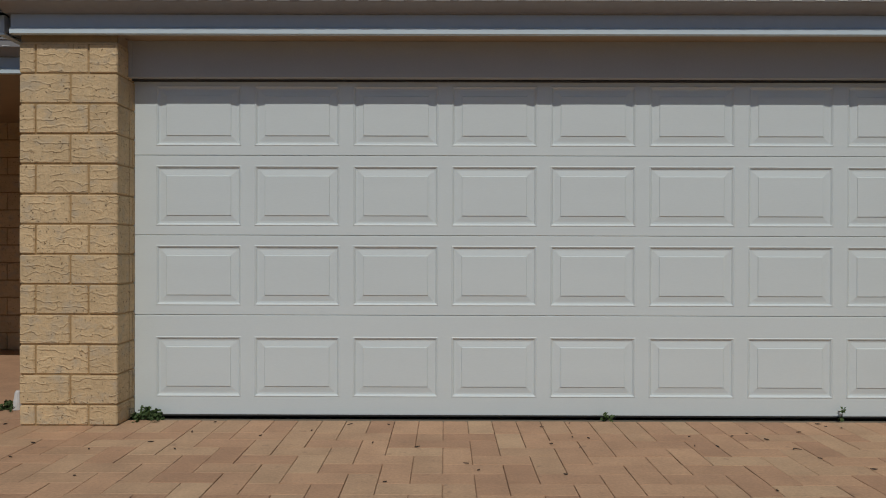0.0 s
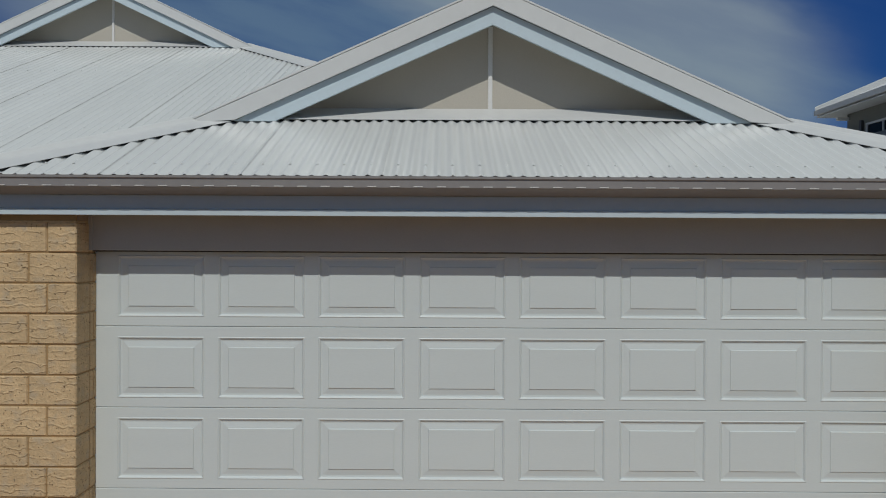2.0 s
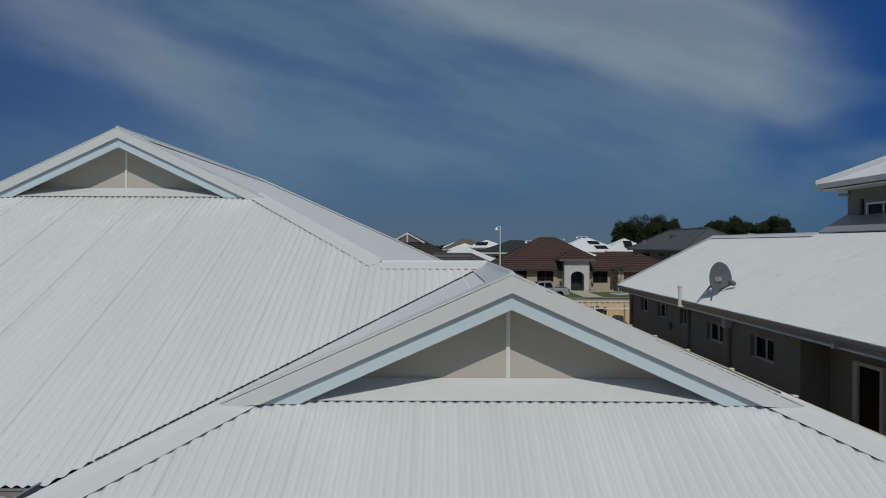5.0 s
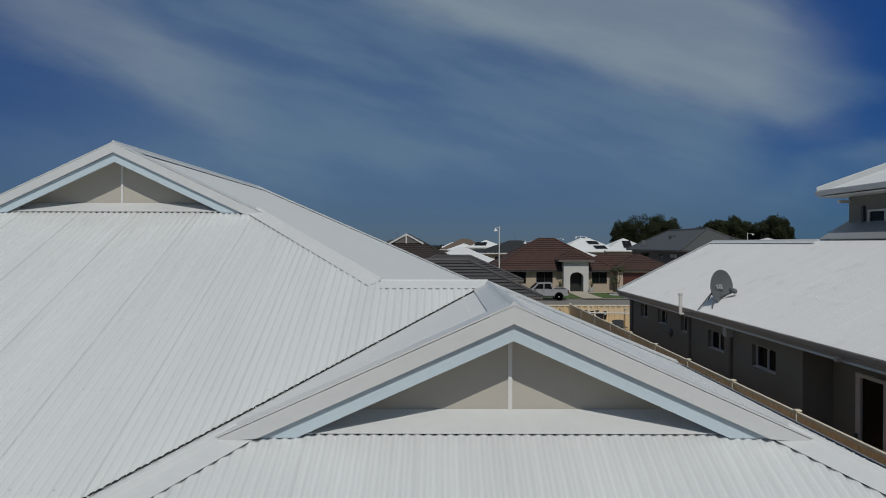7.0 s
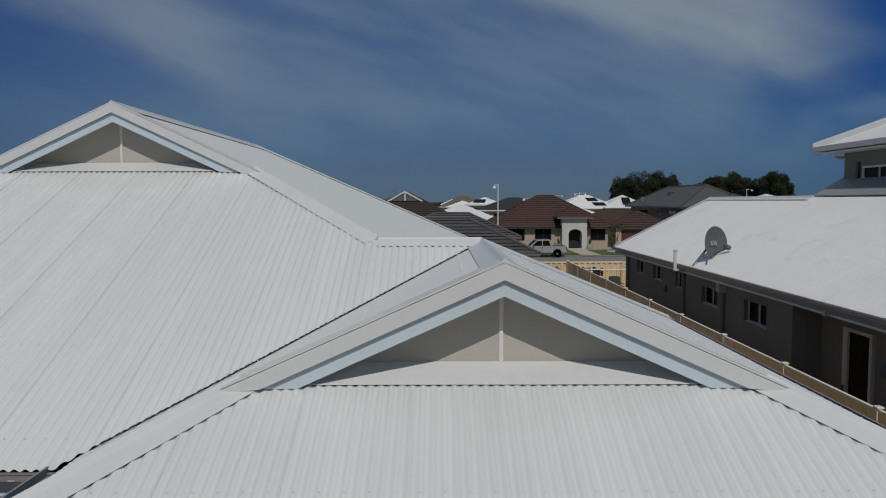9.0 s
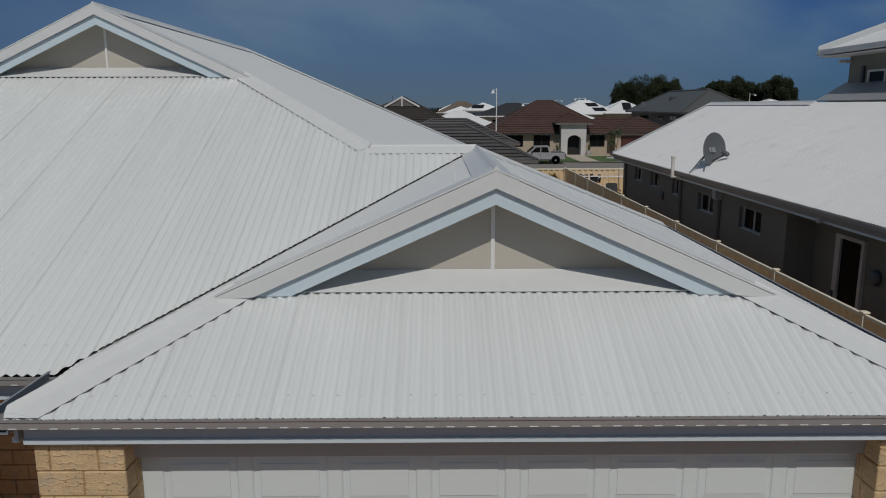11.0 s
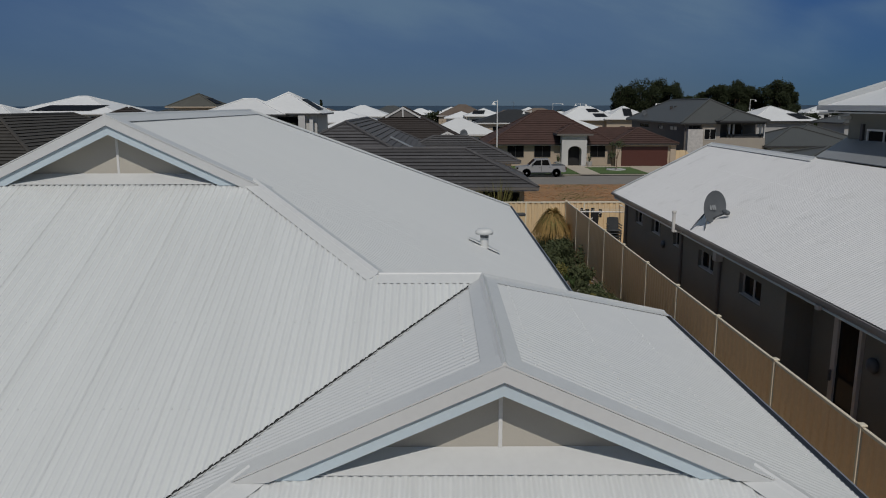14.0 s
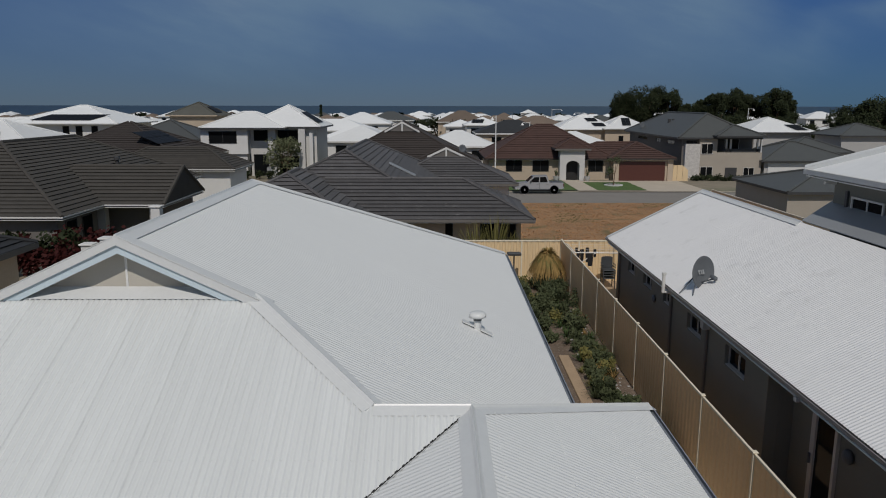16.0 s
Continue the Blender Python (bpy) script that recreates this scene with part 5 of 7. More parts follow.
walls(th, -11.5, -3.3, 32.4, 43.4, -0.8, 1.5, RENDER_BEIGE)
walls(th, -3.4, 5.3, 53.2, 59.3, -0.8, 1.5, RENDER_WHITE)
window(th, 0, 37.0, -2.6, 0.9, -0.7, 1.35, -1, ALU_DARK, 2)
window(th, 0, 37.0, 2.3, 3.1, -0.7, 1.35, -1, ALU_DARK, 0)
window(th, 0, 37.0, 3.3, 4.15, -0.2, 1.3, -1, ALU_DARK, 1)
# flat glass heater on the side slope
zt = lambda x: 1.62 + 0.485 * (1.1 - x)
for yy in (45.7, 46.25):
    part("roof_heater", Shape().prism([(-2.95, yy, zt(-2.95) + 0.07), (-1.3, yy, zt(-1.3) + 0.07), (-1.3, yy + 0.42, zt(-1.3) + 0.07), (-2.95, yy + 0.42, zt(-2.95) + 0.07)], (0, 0, 0.06)), SKIRT, th, "pale grey flat heater strip")

# ---- charcoal-tiled house to the side, with a gabled wing ----
dl = building("dark charcoal tiled house with a shaded gable and red shrubs", (-18, 43, -0.7))
hip_roof(dl, -32.2, -19.0, 36.8, 59.0, 1.62, 0.52, TILE_UMBER, TL, fascia=RENDER_WHITE, deep=0.05)
hip_roof(dl, -26.0, -15.6, 41.5, 48.8, 1.62, 0.52, TILE_UMBER, TL, gable="r", fascia=RENDER_WHITE, deep=0.05)
hip_roof(dl, -30.0, -17.8, 64.5, 71.3, 1.62, 0.50, TILE_UMBER, TL, fascia=RENDER_WHITE, deep=0.05)
walls(dl, -31.6, -19.6, 37.4, 58.4, -0.8, 1.5, RENDER_DARK)
walls(dl, -25.5, -16.3, 43.2, 48.3, -0.8, 1.6, RENDER_DARK)
walls(dl, -29.4, -18.4, 65.1, 70.7, -1.4, 1.5, RENDER_WHITE)
# eave shade is painted in: near-black colour over the whole gable
part("gable_wall", Shape().prism([(-16.3, 41.9, 1.6), (-16.3, 48.4, 1.6), (-16.3, 45.15, 3.3)], (-0.1, 0, 0)), ALU_DARK, dl, "gable wall blackened for the shade of its deep eave")
for x in (-19.7, -16.6):
    part("pillar", Shape().soft_box(x, x + 0.55, 41.9, 42.4, -0.8, 1.5, 0.02), RENDER_GREY, dl, "grey rendered pillar")
for y in (38.2, 40.0):
    window(dl, 1, -19.6, y, y + 1.2, -0.4, 1.2, 1, ALU_DARK, 0)
part("roof_vent", Shape().lathe([(0.12, -0.1), (0.12, 0.3), (0.22, 0.32), (0.2, 0.5), (0.05, 0.56)], (-22.0, 50.6, 3.2), 12), ALU_DARK, dl, "small black roof vent")
pil = thing("garden_pillar", (-12.8, 33.2, -0.7), "white rendered pillar beside the dark house", "pillar", "white pillars")
part("shaft", Shape().soft_box(-13.0, -12.58, 33.0, 33.42, -0.7, 2.66, 0.02), RENDER_WHITE, pil)
part("capstone", Shape().soft_box(-13.06, -12.52, 32.94, 33.48, 2.66, 2.74, 0.02), RENDER_WHITE, pil)
copy_thing(pil, pose(-13.55, 28.0, -1.47))
copy_thing(pil, pose(-12.98, 28.4, -1.30))

dl2 = building("brown tiled house with solar panels", (-20, 62, -1.2))
hip_roof(dl2, -41.3, -25.0, 72.0, 88.0, 1.75, 0.45, TILE_BROWN, 0.5, fascia=RENDER_WHITE, deep=0.11)
walls(dl2, -40.7, -25.6, 72.6, 87.4, -1.4, 1.7, RENDER_WHITE)
zp = lambda x: 1.75 + 0.45 * (-25.0 - x)
panels(dl2, ((-28.2, 74.6, zp(-28.2)), (-28.2, 81.5, zp(-28.2)), (-30.8, 74.6, zp(-30.8))), 5, 2)

near_left = building("low dark-roofed outbuilding with tan walls", (-15, 23, 0))
hip_roof(near_left, -26, -14.7, 20.5, 26.5, 2.25, 0.42, TILE_BLACK, 0.33, fascia=ROOF_DARK)
walls(near_left, -25.5, -15.2, 21, 26, 0, 2.2, RENDER_BEIGE)

# ---- red-brown tiled house over the road ----
rh = building("beige house with red-brown tiled roof, arched porch, red garage door", (15, 90, -1.3))
hip_roof(rh, 5.5, 20.6, 84.4, 97.6, 1.15, 0.56, TILE_RED, 0.5, fascia=TILE_BROWN, deep=0.12)
hip_roof(rh, 16, 27.4, 85.5, 92.0, 1.2, 0.5, TILE_RED, 0.5, fascia=TILE_BROWN, deep=0.12)
hip_roof(rh, 19.6, 27.1, 83.0, 91.5, 1.28, 0.42, TILE_RED, 0.5, fascia=TILE_BROWN, deep=0.12)
walls(rh, 6.0, 20.0, 85.0, 97, -1.35, 1.1, RENDER_BEIGE)
walls(rh, 20.1, 27.0, 83.6, 91, -1.35, 1.2, RENDER_BEIGE)
for x0, x1 in ((7.95, 9.85), (11.05, 12.95), (17.5, 19.25)):
    window(rh, 0, 85.0, x0, x1, -0.35, 1.02, -1, ALU_DARK, 1)
part("garage_door", Shape().soft_box(20.8, 26.05, 83.52, 83.62, -1.33, 0.92, 0.02), DOOR_RED, rh, "red-brown panel garage door")
for x in (20.1, 26.3):
    part("pillar", Shape().soft_box(x, x + 0.62, 83.4, 84.0, -1.35, 1.2, 0.03), RENDER_BEIGE, rh)
# arched porch
s = Shape()
AX, AR, AZ = 15.5, 0.76, 0.42
arc = [(AX + AR * math.cos(math.pi * i / 16), AZ + 0.75 * AR * math.sin(math.pi * i / 16)) for i in range(17)]
for (xa, za), (xb, zb) in zip(arc, arc[1:]):
    s.face((xa, 83.6, za), (xb, 83.6, zb), (xb, 83.6, 2.2), (xa, 83.6, 2.2))
    s.face((xa, 83.6, za), (xa, 84.4, za), (xb, 84.4, zb), (xb, 83.6, zb))
s.box(14.0, AX - AR, 83.6, 84.9, -1.35, AZ)
s.box(AX + AR, 16.85, 83.6, 84.9, -1.35, AZ)
s.box(14.0, AX - AR, 83.6, 84.9, AZ, 2.2)
s.box(AX + AR, 16.85, 83.6, 84.9, AZ, 2.2)
part("porch_arch", s, RENDER_PALE, rh, "pale rendered porch with a round arch")
hip_roof(rh, 13.4, 17.4, 83.2, 88.5, 2.35, 0.5, TILE_RED, 0.45, fascia=RENDER_DARK)
# the doorway's depth of shade is a black sheet before the wall
part("entry_shade", Shape().box(AX - AR, AX + AR, 84.8, 84.95, -1.35, 1.05), SEAL, rh, "black sheet standing for the deep shaded doorway")

single("concrete_drive", strip(14.3, 27.5, (72.9, 78, 83.5), 0.06), CONCRETE, "pale exposed concrete driveway of the red-roofed house", "driveway", kind="structure")
single("lawn", strip(15.9, 21.3, (73.6, 77, 81.5), 0.11), GRASS_GREEN, "small green front lawn", "lawn", kind="structure")
single("lawn", strip(5.0, 14.2, (73.6, 77, 83.5), 0.10), GRASS_GREEN, "green front lawn beside the path", "lawn", kind="structure")
single("garden_path", strip(14.2, 16.2, (73.0, 79, 83.6), 0.13), CONCRETE, "pale path to the arched porch", "path", kind="structure")

# ---- two-storey house with a balcony ----
ts = building("two-storey beige and grey house with slate roof and balcony", (31, 93, -1.5))
hip_roof(ts, 28.6, 38.6, 87.3, 113, 3.45, 0.55, ROOF_DARK, "plain", fascia=ALU_DARK)
hip_roof(ts, 32.8, 38.6, 86.2, 95, 3.7, 0.42, ROOF_DARK, "plain", fascia=ALU_DARK)
walls(ts, 29.3, 33.0, 88.0, 112.3, -1.8, 3.35, RENDER_DARK, "dark grey rendered wall")
walls(ts, 31.3, 38.8, 87.6, 95, -1.9, 1.7, RENDER_STONE, "beige rendered lower storey")
walls(ts, 31.3, 38.8, 90.2, 95, 1.7, 3.6, RENDER_DARK, "shaded balcony back wall")
walls(ts, 31.3, 33.4, 87.6, 90.2, 1.7, 3.4, RENDER_STONE)
part("stone_pier", Shape().box(29.5, 31.3, 87.3, 89, -1.8, 2.7), STONE, ts, "pale stacked stone pier")
part("balcony_rail", Shape().soft_box(34.2, 38.6, 87.62, 87.7, 1.7, 2.15, 0.02), ALU_DARK, ts)
for x in (34.4, 34.9, 38.1, 38.55):
    part("balcony_post", Shape().soft_box(x, x + 0.2, 87.62, 87.82, 1.7, 3.6, 0.02), RENDER_WHITE, ts)
for x0, x1, z0, z1 in ((31.5, 32.9, 1.5, 2.75), (31.5, 33.0, -1.6, 0.0), (36.7, 38.0, -1.15, -0.1)):
    window(ts, 0, 87.6, x0, x1, z0, z1, -1, ALU_WHITE, 1)
window(ts, 0, 90.2, 35.2, 37.0, 1.8, 3.3, -1, ALU_WHITE, 1)
part("entry", Shape().box(34.5, 35.9, 87.55, 87.65, -1.85, -0.1), ALU_DARK, ts, "dark entry opening")
window(ts, 0, 88.0, 29.75, 31.1, 2.72, 3.12, -1, ALU_DARK, 2)
for y0, y1 in ((90.8, 93.7), (96.5, 98.5), (103.0, 107.5)):
    window(ts, 1, 29.3, y0, y1, 2.45, 2.95, -1, ALU_DARK, 1)

# grey low houses beside it
gg = building("low house with a slate grey steel roof and taupe walls", (32, 66, -1.3))
hip_roof(gg, 26.2, 37.2, 54.0, 64.5, 0.9, 0.26, ROOF_DARK, "plain", fascia=ALU_DARK)
walls(gg, 26.4, 36.8, 54.4, 64.1, -1.5, 0.8, RENDER_STONE)
part("garage_door", Shape().soft_box(31.0, 35.4, 54.3, 54.42, -1.4, 0.45, 0.02), RENDER_BEIGE, gg, "beige garage door")
mg = building("low house with grey roof and pale walls", (44, 90, -1.6))
hip_roof(mg, 38.6, 50.5, 87, 98, 0.75, 0.36, ROOF_DARK, "plain", fascia=ALU_DARK)
walls(mg, 39.2, 50, 87.6, 97.4, -1.8, 0.7, RENDER_GREY)
part("garage_door", Shape().soft_box(39.6, 45.4, 87.5, 87.62, -1.7, 0.45, 0.02), RENDER_WHITE, mg, "white ribbed garage door")
w2 = building("white-roofed two-storey house with solar panels", (55, 125, -2))
hip_roof(w2, 50.0, 61.4, 119, 131, 2.9, 0.40, ROOF_FAR_WHITE, "plain", fascia=ALU_DARK)
walls(w2, 50.7, 60.7, 119.7, 130.4, -2, 2.9, RENDER_GREY)
zq = lambda y: 2.9 + 0.40 * (y - 119)
panels(w2, ((58.2, 119.7, zq(119.7)), (60.2, 119.7, zq(119.7)), (57.0, 121.7, zq(121.7))), 2, 2)
g2h = building("two-storey house with a slate roof among trees", (61, 115, -2))
hip_roof(g2h, 58.5, 68, 107, 116, 2.9, 0.36, ROOF_DARK, "plain", fascia=ALU_DARK)
walls(g2h, 59.1, 67.4, 107.6, 115.4, -2, 2.85, RENDER_GREY)
hip_roof(g2h, 47.5, 57, 100, 110, 0.9, 0.40, ROOF_DARK, "plain", fascia=ALU_DARK)
walls(g2h, 48.1, 56.4, 100.6, 109.4, -2, 0.85, RENDER_GREY)

# ---- white two-storey house ----
wh = building("white and grey two-storey house with white steel hip roofs", (-21, 93, -1.4))
hip_roof(wh, -28.2, -18.0, 87.4, 96, 4.5, 0.42, ROOF_FAR_WHITE, "plain", fascia=ALU_DARK)
hip_roof(wh, -23.4, -13.9, 88.6, 98.6, 4.6, 0.53, ROOF_FAR_WHITE, "plain", fascia=ALU_DARK)
walls(wh, -28.2, -22.6, 88, 95.4, 1.4, 4.4, RENDER_WHITE, "white rendered upper wall")
walls(wh, -28.0, -22.8, 88.3, 95.4, -1.5, 1.4, RENDER_PALE)
walls(wh, -22.6, -14.6, 89.4, 98, -1.5, 4.5, RENDER_PALE)
walls(wh, -20.3, -19.4, 88.6, 89.4, -1.5, 4.5, RENDER_PALE, "grey rendered blade wall")
walls(wh, -16.7, -15.9, 88.6, 89.4, -1.5, 4.5, RENDER_PALE, "grey rendered blade wall")
walls(wh, -15.3, -14.9, 88.2, 89.0, -1.5, 3.9, RENDER_WHITE)
window(wh, 0, 88.0, -27.2, -23.9, 2.65, 4.1, -1, ALU_DARK, 1)
window(wh, 0, 89.4, -22.2, -20.5, 2.9, 4.2, -1, ALU_DARK, 0)
window(wh, 0, 89.4, -19.3, -16.8, 2.55, 4.2, -1, ALU_DARK, 1)
window(wh, 0, 89.4, -22.3, -20.4, -1.3, 1.3, -1, ALU_DARK, 0)
window(wh, 0, 89.4, -19.2, -16.8, -1.3, 1.1, -1, ALU_DARK, 1)
window(wh, 0, 88.3, -27.0, -24.4, -0.2, 0.6, -1, ALU_DARK, 1)
zh = lambda x: 4.6 + 0.53 * (-13.9 - x)
panels(wh, ((-14.6, 90.6, zh(-14.6)), (-14.6, 94.6, zh(-14.6)), (-17.0, 92.4, zh(-17.0))), 3, 2)
for x in (-20.0, -17.2):
    part("letterbox_pier", Shape().soft_box(x, x + 0.6, 86.0, 86.5, -1.5, 0.0, 0.02), RENDER_WHITE, wh, "white gate pier")

# ---- brown house with two small gables ----
bh = building("dark brown tiled house with two small white-edged gablets", (-1, 90, -1.4))
hip_roof(bh, -11.3, 3.3, 79, 96, 1.45, 0.53, TILE_BROWN, 0.5, fascia=RENDER_WHITE, deep=0.11)
hip_roof(bh, -2.6, 4.6, 76, 84, 1.35, 0.42, TILE_BROWN, 0.5, fascia=RENDER_WHITE, deep=0.11)
walls(bh, -10.7, 2.7, 79.6, 95.4, -1.4, 1.4, RENDER_BEIGE)
walls(bh, -2.0, 4.0, 76.6, 83.4, -1.4, 1.3, RENDER_BEIGE)
for cx, yy, zb, hw, hh in ((-4.0, 84.0, 4.26, 1.75, 1.0), (0.95, 77.2, 1.9, 1.75, 0.85)):
    part("gable_infill", Shape().prism([(cx - hw, yy, zb), (cx + hw, yy, zb), (cx, yy, zb + hh)], (0, 0.1, 0)), RENDER_DARK, bh, "dark recessed gable infill")
    for sgn in (-1, 1):
        part("gable_barge", Shape().prism([(cx, yy - 0.1, zb + hh + 0.14), (cx, yy - 0.1, zb + hh - 0.08), (cx + sgn * (hw + 0.2), yy - 0.1, zb - 0.15), (cx + sgn * (hw + 0.25), yy - 0.1, zb + 0.05)], (0, 0.08, 0)), RENDER_WHITE, bh, "white barge board")
        s = Shape().face((cx, yy - 0.1, zb + hh + 0.13), (cx + sgn * (hw + 0.25), yy - 0.1, zb + 0.04), (cx + sgn * (hw + 0.25), yy + 2.4, zb + 0.04), (cx, yy + 2.4, zb + hh + 0.13))
        part("gable_roof", s, TILE_BROWN, bh)
    part("gable_king_post", Shape().box(cx - 0.08, cx + 0.08, yy - 0.12, yy, zb, zb + hh), RENDER_WHITE, bh)

# ---- white house with solar panels in the middle distance ----
ws = building("white-roofed beige house with solar panels", (30, 142, -2))
hip_roof(ws, 21.8, 33.8, 137, 147, 2.75, 0.48, ROOF_FAR_WHITE, "plain", fascia=RENDER_WHITE, deep=0.11)
hip_roof(ws, 30.5, 39.5, 136, 146, 2.9, 0.50, ROOF_FAR_WHITE, "plain", fascia=RENDER_WHITE, deep=0.11)
walls(ws, 22.4, 33, 137.7, 146, -2, 2.7, RENDER_BEIGE)
walls(ws, 31, 39, 136.7, 145.4, -2, 2.85, RENDER_BEIGE)
zs = lambda y: 2.75 + 0.48 * (y - 137)
panels(ws, ((29.2, 138.0, zs(138)), (31.4, 138.0, zs(138)), (28.8, 139.2, zs(139.2))), 3, 1)
panels(ws, ((28.2, 139.8, zs(139.8)), (30.2, 139.8, zs(139.8)), (27.8, 141.0, zs(141))), 3, 1)
zw = lambda y: 2.9 + 0.50 * (y - 136)
panels(ws, ((34.2, 137.0, zw(137)), (35.8, 137.0, zw(137)), (34.4, 139.6, zw(139.6))), 2, 2)
window(ws, 0, 136.7, 33.5, 34.4, 0.2, 1.6, -1, ALU_DARK, 0)
window(ws, 0, 136.7, 36.0, 37.0, -0.5, 1.6, -1, ALU_DARK, 0)
window(ws, 0, 137.7, 26.0, 28.0, 0.9, 1.6, -1, ALU_DARK, 0)

# ---- white houses far to the side ----
wl_ = building("large white-roofed two-storey house with dark solar panels", (-56, 122, -2))
hip_roof(wl_, -66, -48.6, 113, 129, 4.3, 0.335, ROOF_FAR_WHITE, "plain", fascia=RENDER_WHITE, deep=0.11)
hip_roof(wl_, -76, -60, 116, 125, 3.6, 0.3, ROOF_FAR_WHITE, "plain", fascia=RENDER_WHITE, deep=0.11)
walls(wl_, -65, -49.4, 114, 128, -2, 4.2, RENDER_WHITE)
zl = lambda y: 4.3 + 0.335 * (y - 113)
panels(wl_, ((-62.6, 114.2, zl(114.2)), (-53.4, 114.2, zl(114.2)), (-60.4, 116.6, zl(116.6))), 6, 2)
for x in (-57.6, -55.6, -53.2):
    window(wl_, 0, 114, x, x + 1.0, 2.2, 3.9, -1, ALU_DARK, 0)
wn_ = building("pale house with a white steel hip roof", (-45, 80, -1.5))
hip_roof(wn_, -56, -39.5, 72, 84, 3.2, 0.40, ROOF_FAR_WHITE, "plain", fascia=RENDER_WHITE, deep=0.11)
walls(wn_, -55, -40.2, 72.7, 83.4, -1.5, 3.1, RENDER_WHITE)
panels(wn_, ((-45.5, 73.2, 3.7), (-43.3, 73.2, 3.7), (-46.5, 75.2, 4.5)), 2, 2)
bg_ = building("tan house with a grey-brown hip roof and solar panels", (-43, 136, -2))
hip_roof(bg_, -47.6, -38.6, 130, 139.5, 5.3, 0.50, ROOF_OLIVE, "plain", fascia=RENDER_BEIGE)
walls(bg_, -47.1, -39.1, 130.6, 139, -2, 5.25, RENDER_BEIGE)
zb_ = lambda x: 5.3 + 0.50 * (-38.6 - x)
panels(bg_, ((-39.4, 132.4, zb_(-39.4)), (-39.4, 136.0, zb_(-39.4)), (-41.4, 133.6, zb_(-41.4))), 2, 2)
blu = building("house with a blue-grey steel roof", (-33, 95, -1.5))
hip_roof(blu, -41.5, -30.3, 94.5, 105.5, 2.8, 0.42, ROOF_DARK, "plain", fascia=ALU_DARK)
walls(blu, -40.9, -30.9, 95.1, 104.9, -1.5, 2.9, RENDER_GREY)

# ---- fences further off ----
ff = thing("far_side_fence", (19.3, 42, -0.8), "olive-cream steel fence on the far side of the neighbour", "fence")
for i in range(7):
    y0 = 34.0 + i * 2.4
    part("fence_panel", Shape().box(19.28, 19.32, y0 + 0.03, y0 + 2.37, -1.2, 1.45), FENCE, ff)
    part("top_rail", Shape().soft_box(19.26, 19.34, y0, y0 + 2.4, 1.42, 1.5, 0.006), FENCE_POST, ff)
cf = thing("return_fence", (27.9, 84, -1.35), "cream steel return fence beside the red garage door", "fence")
for i in range(3):
    part("fence_panel", Shape().prism([(26.95 + i * 0.65, 84.0, -1.4), (27.57 + i * 0.65, 84.0, -1.4), (27.57 + i * 0.65, 84.0, 0.45 - (i == 2) * 0.55), (26.95 + i * 0.65, 84.0, 0.5 - (i == 2) * 0.05)], (0, 0.05, 0)), FENCE, cf)
for x in (13.55, 17.1):
    pt = thing("potted_plant", (x, 83.2, -1.3), "spiky green plant in a grey pot by the arched porch", "potted plant", "porch pots")
    part("pot", Shape().lathe([(0.2, 0.0), (0.3, 0.3), (0.34, 0.6), (0.3, 0.6), (0.26, 0.5)], (x, 83.2, -1.32), 14), RENDER_GREY, pt)
    fl = Shape()
    for k in range(40):
        a, q = random.uniform(0, 6.28), random.uniform(0.15, 0.5)
        c_, e_ = Vector((x, 83.2, -0.8)), Vector((x + q * math.cos(a), 83.2 + q * math.sin(a), random.uniform(-0.3, 0.35)))
        w_ = Vector((-math.sin(a), math.cos(a), 0)) * 0.03
        fl.face(c_ - w_, c_ + w_, e_)
    part("leaves", fl, LEAF, pt)
ring = thing("lawn_edging", (18.9, 78.0, -1.2), "white stone ring round the small lawn tree", "edging")
part("ring", Shape().lathe([(1.0, 0.02), (1.0, 0.1), (0.75, 0.1), (0.75, 0.02)], (18.9, 78.0, ground_height(78) + 0.1), 24), RENDER_WHITE, ring)


# ---- further houses down to the sea ----
def plain_house(label, x, y, w, d, wall_h, pitch, roof_mat, wall_mat, win=3):
    z = ground_height(y)
    h = building(label, (x, y, z), "houses towards the sea")
    hip_roof(h, x - w / 2 - 0.5, x + w / 2 + 0.5, y - d / 2 - 0.5, y + d / 2 + 0.5, z + wall_h, pitch, roof_mat, "plain", fascia=RENDER_WHITE, caps=False)
    walls(h, x - w / 2, x + w / 2, y - d / 2, y + d / 2, z - 0.3, z + wall_h - 0.1, wall_mat)
    for i in range(win):
        u = x - w / 2 + w * (i + 0.5) / win
        window(h, 0, y - d / 2, u - 0.8, u + 0.8, z + wall_h - 1.9, z + wall_h - 0.6, -1, ALU_DARK, 0)
    return h


def set_house(label, x, y, w, d, ze, pitch, roof_mat, wall_mat, win=2):
    h = plain_house(label, x, y, w, d, ze - ground_height(y), pitch, roof_mat, wall_mat, win)
    return h


set_house("pale house with a white hip roof", -11.5, 112, 10, 10, 2.0, 0.40, ROOF_FAR_WHITE, RENDER_WHITE)
set_house("low house with a white hip roof", 3.0, 106, 10, 9, 1.6, 0.42, ROOF_FAR_WHITE, RENDER_WHITE)
set_house("beige house with a black tiled roof", 12.5, 124, 12, 10, 2.7, 0.38, TILE_BLACK, RENDER_BEIGE)
set_house("pale house with a brown roof", 22.5, 168, 13, 11, 2.4, 0.40, ROOF_FAR_BROWN, RENDER_WHITE)
set_house("beige house with a brown roof", -26.5, 178, 10, 12, 2.6, 0.40, ROOF_FAR_BROWN, RENDER_BEIGE)
set_house("white-roofed house with a long ridge", -21, 150, 16, 11, 2.2, 0.36, ROOF_FAR_WHITE, RENDER_WHITE)
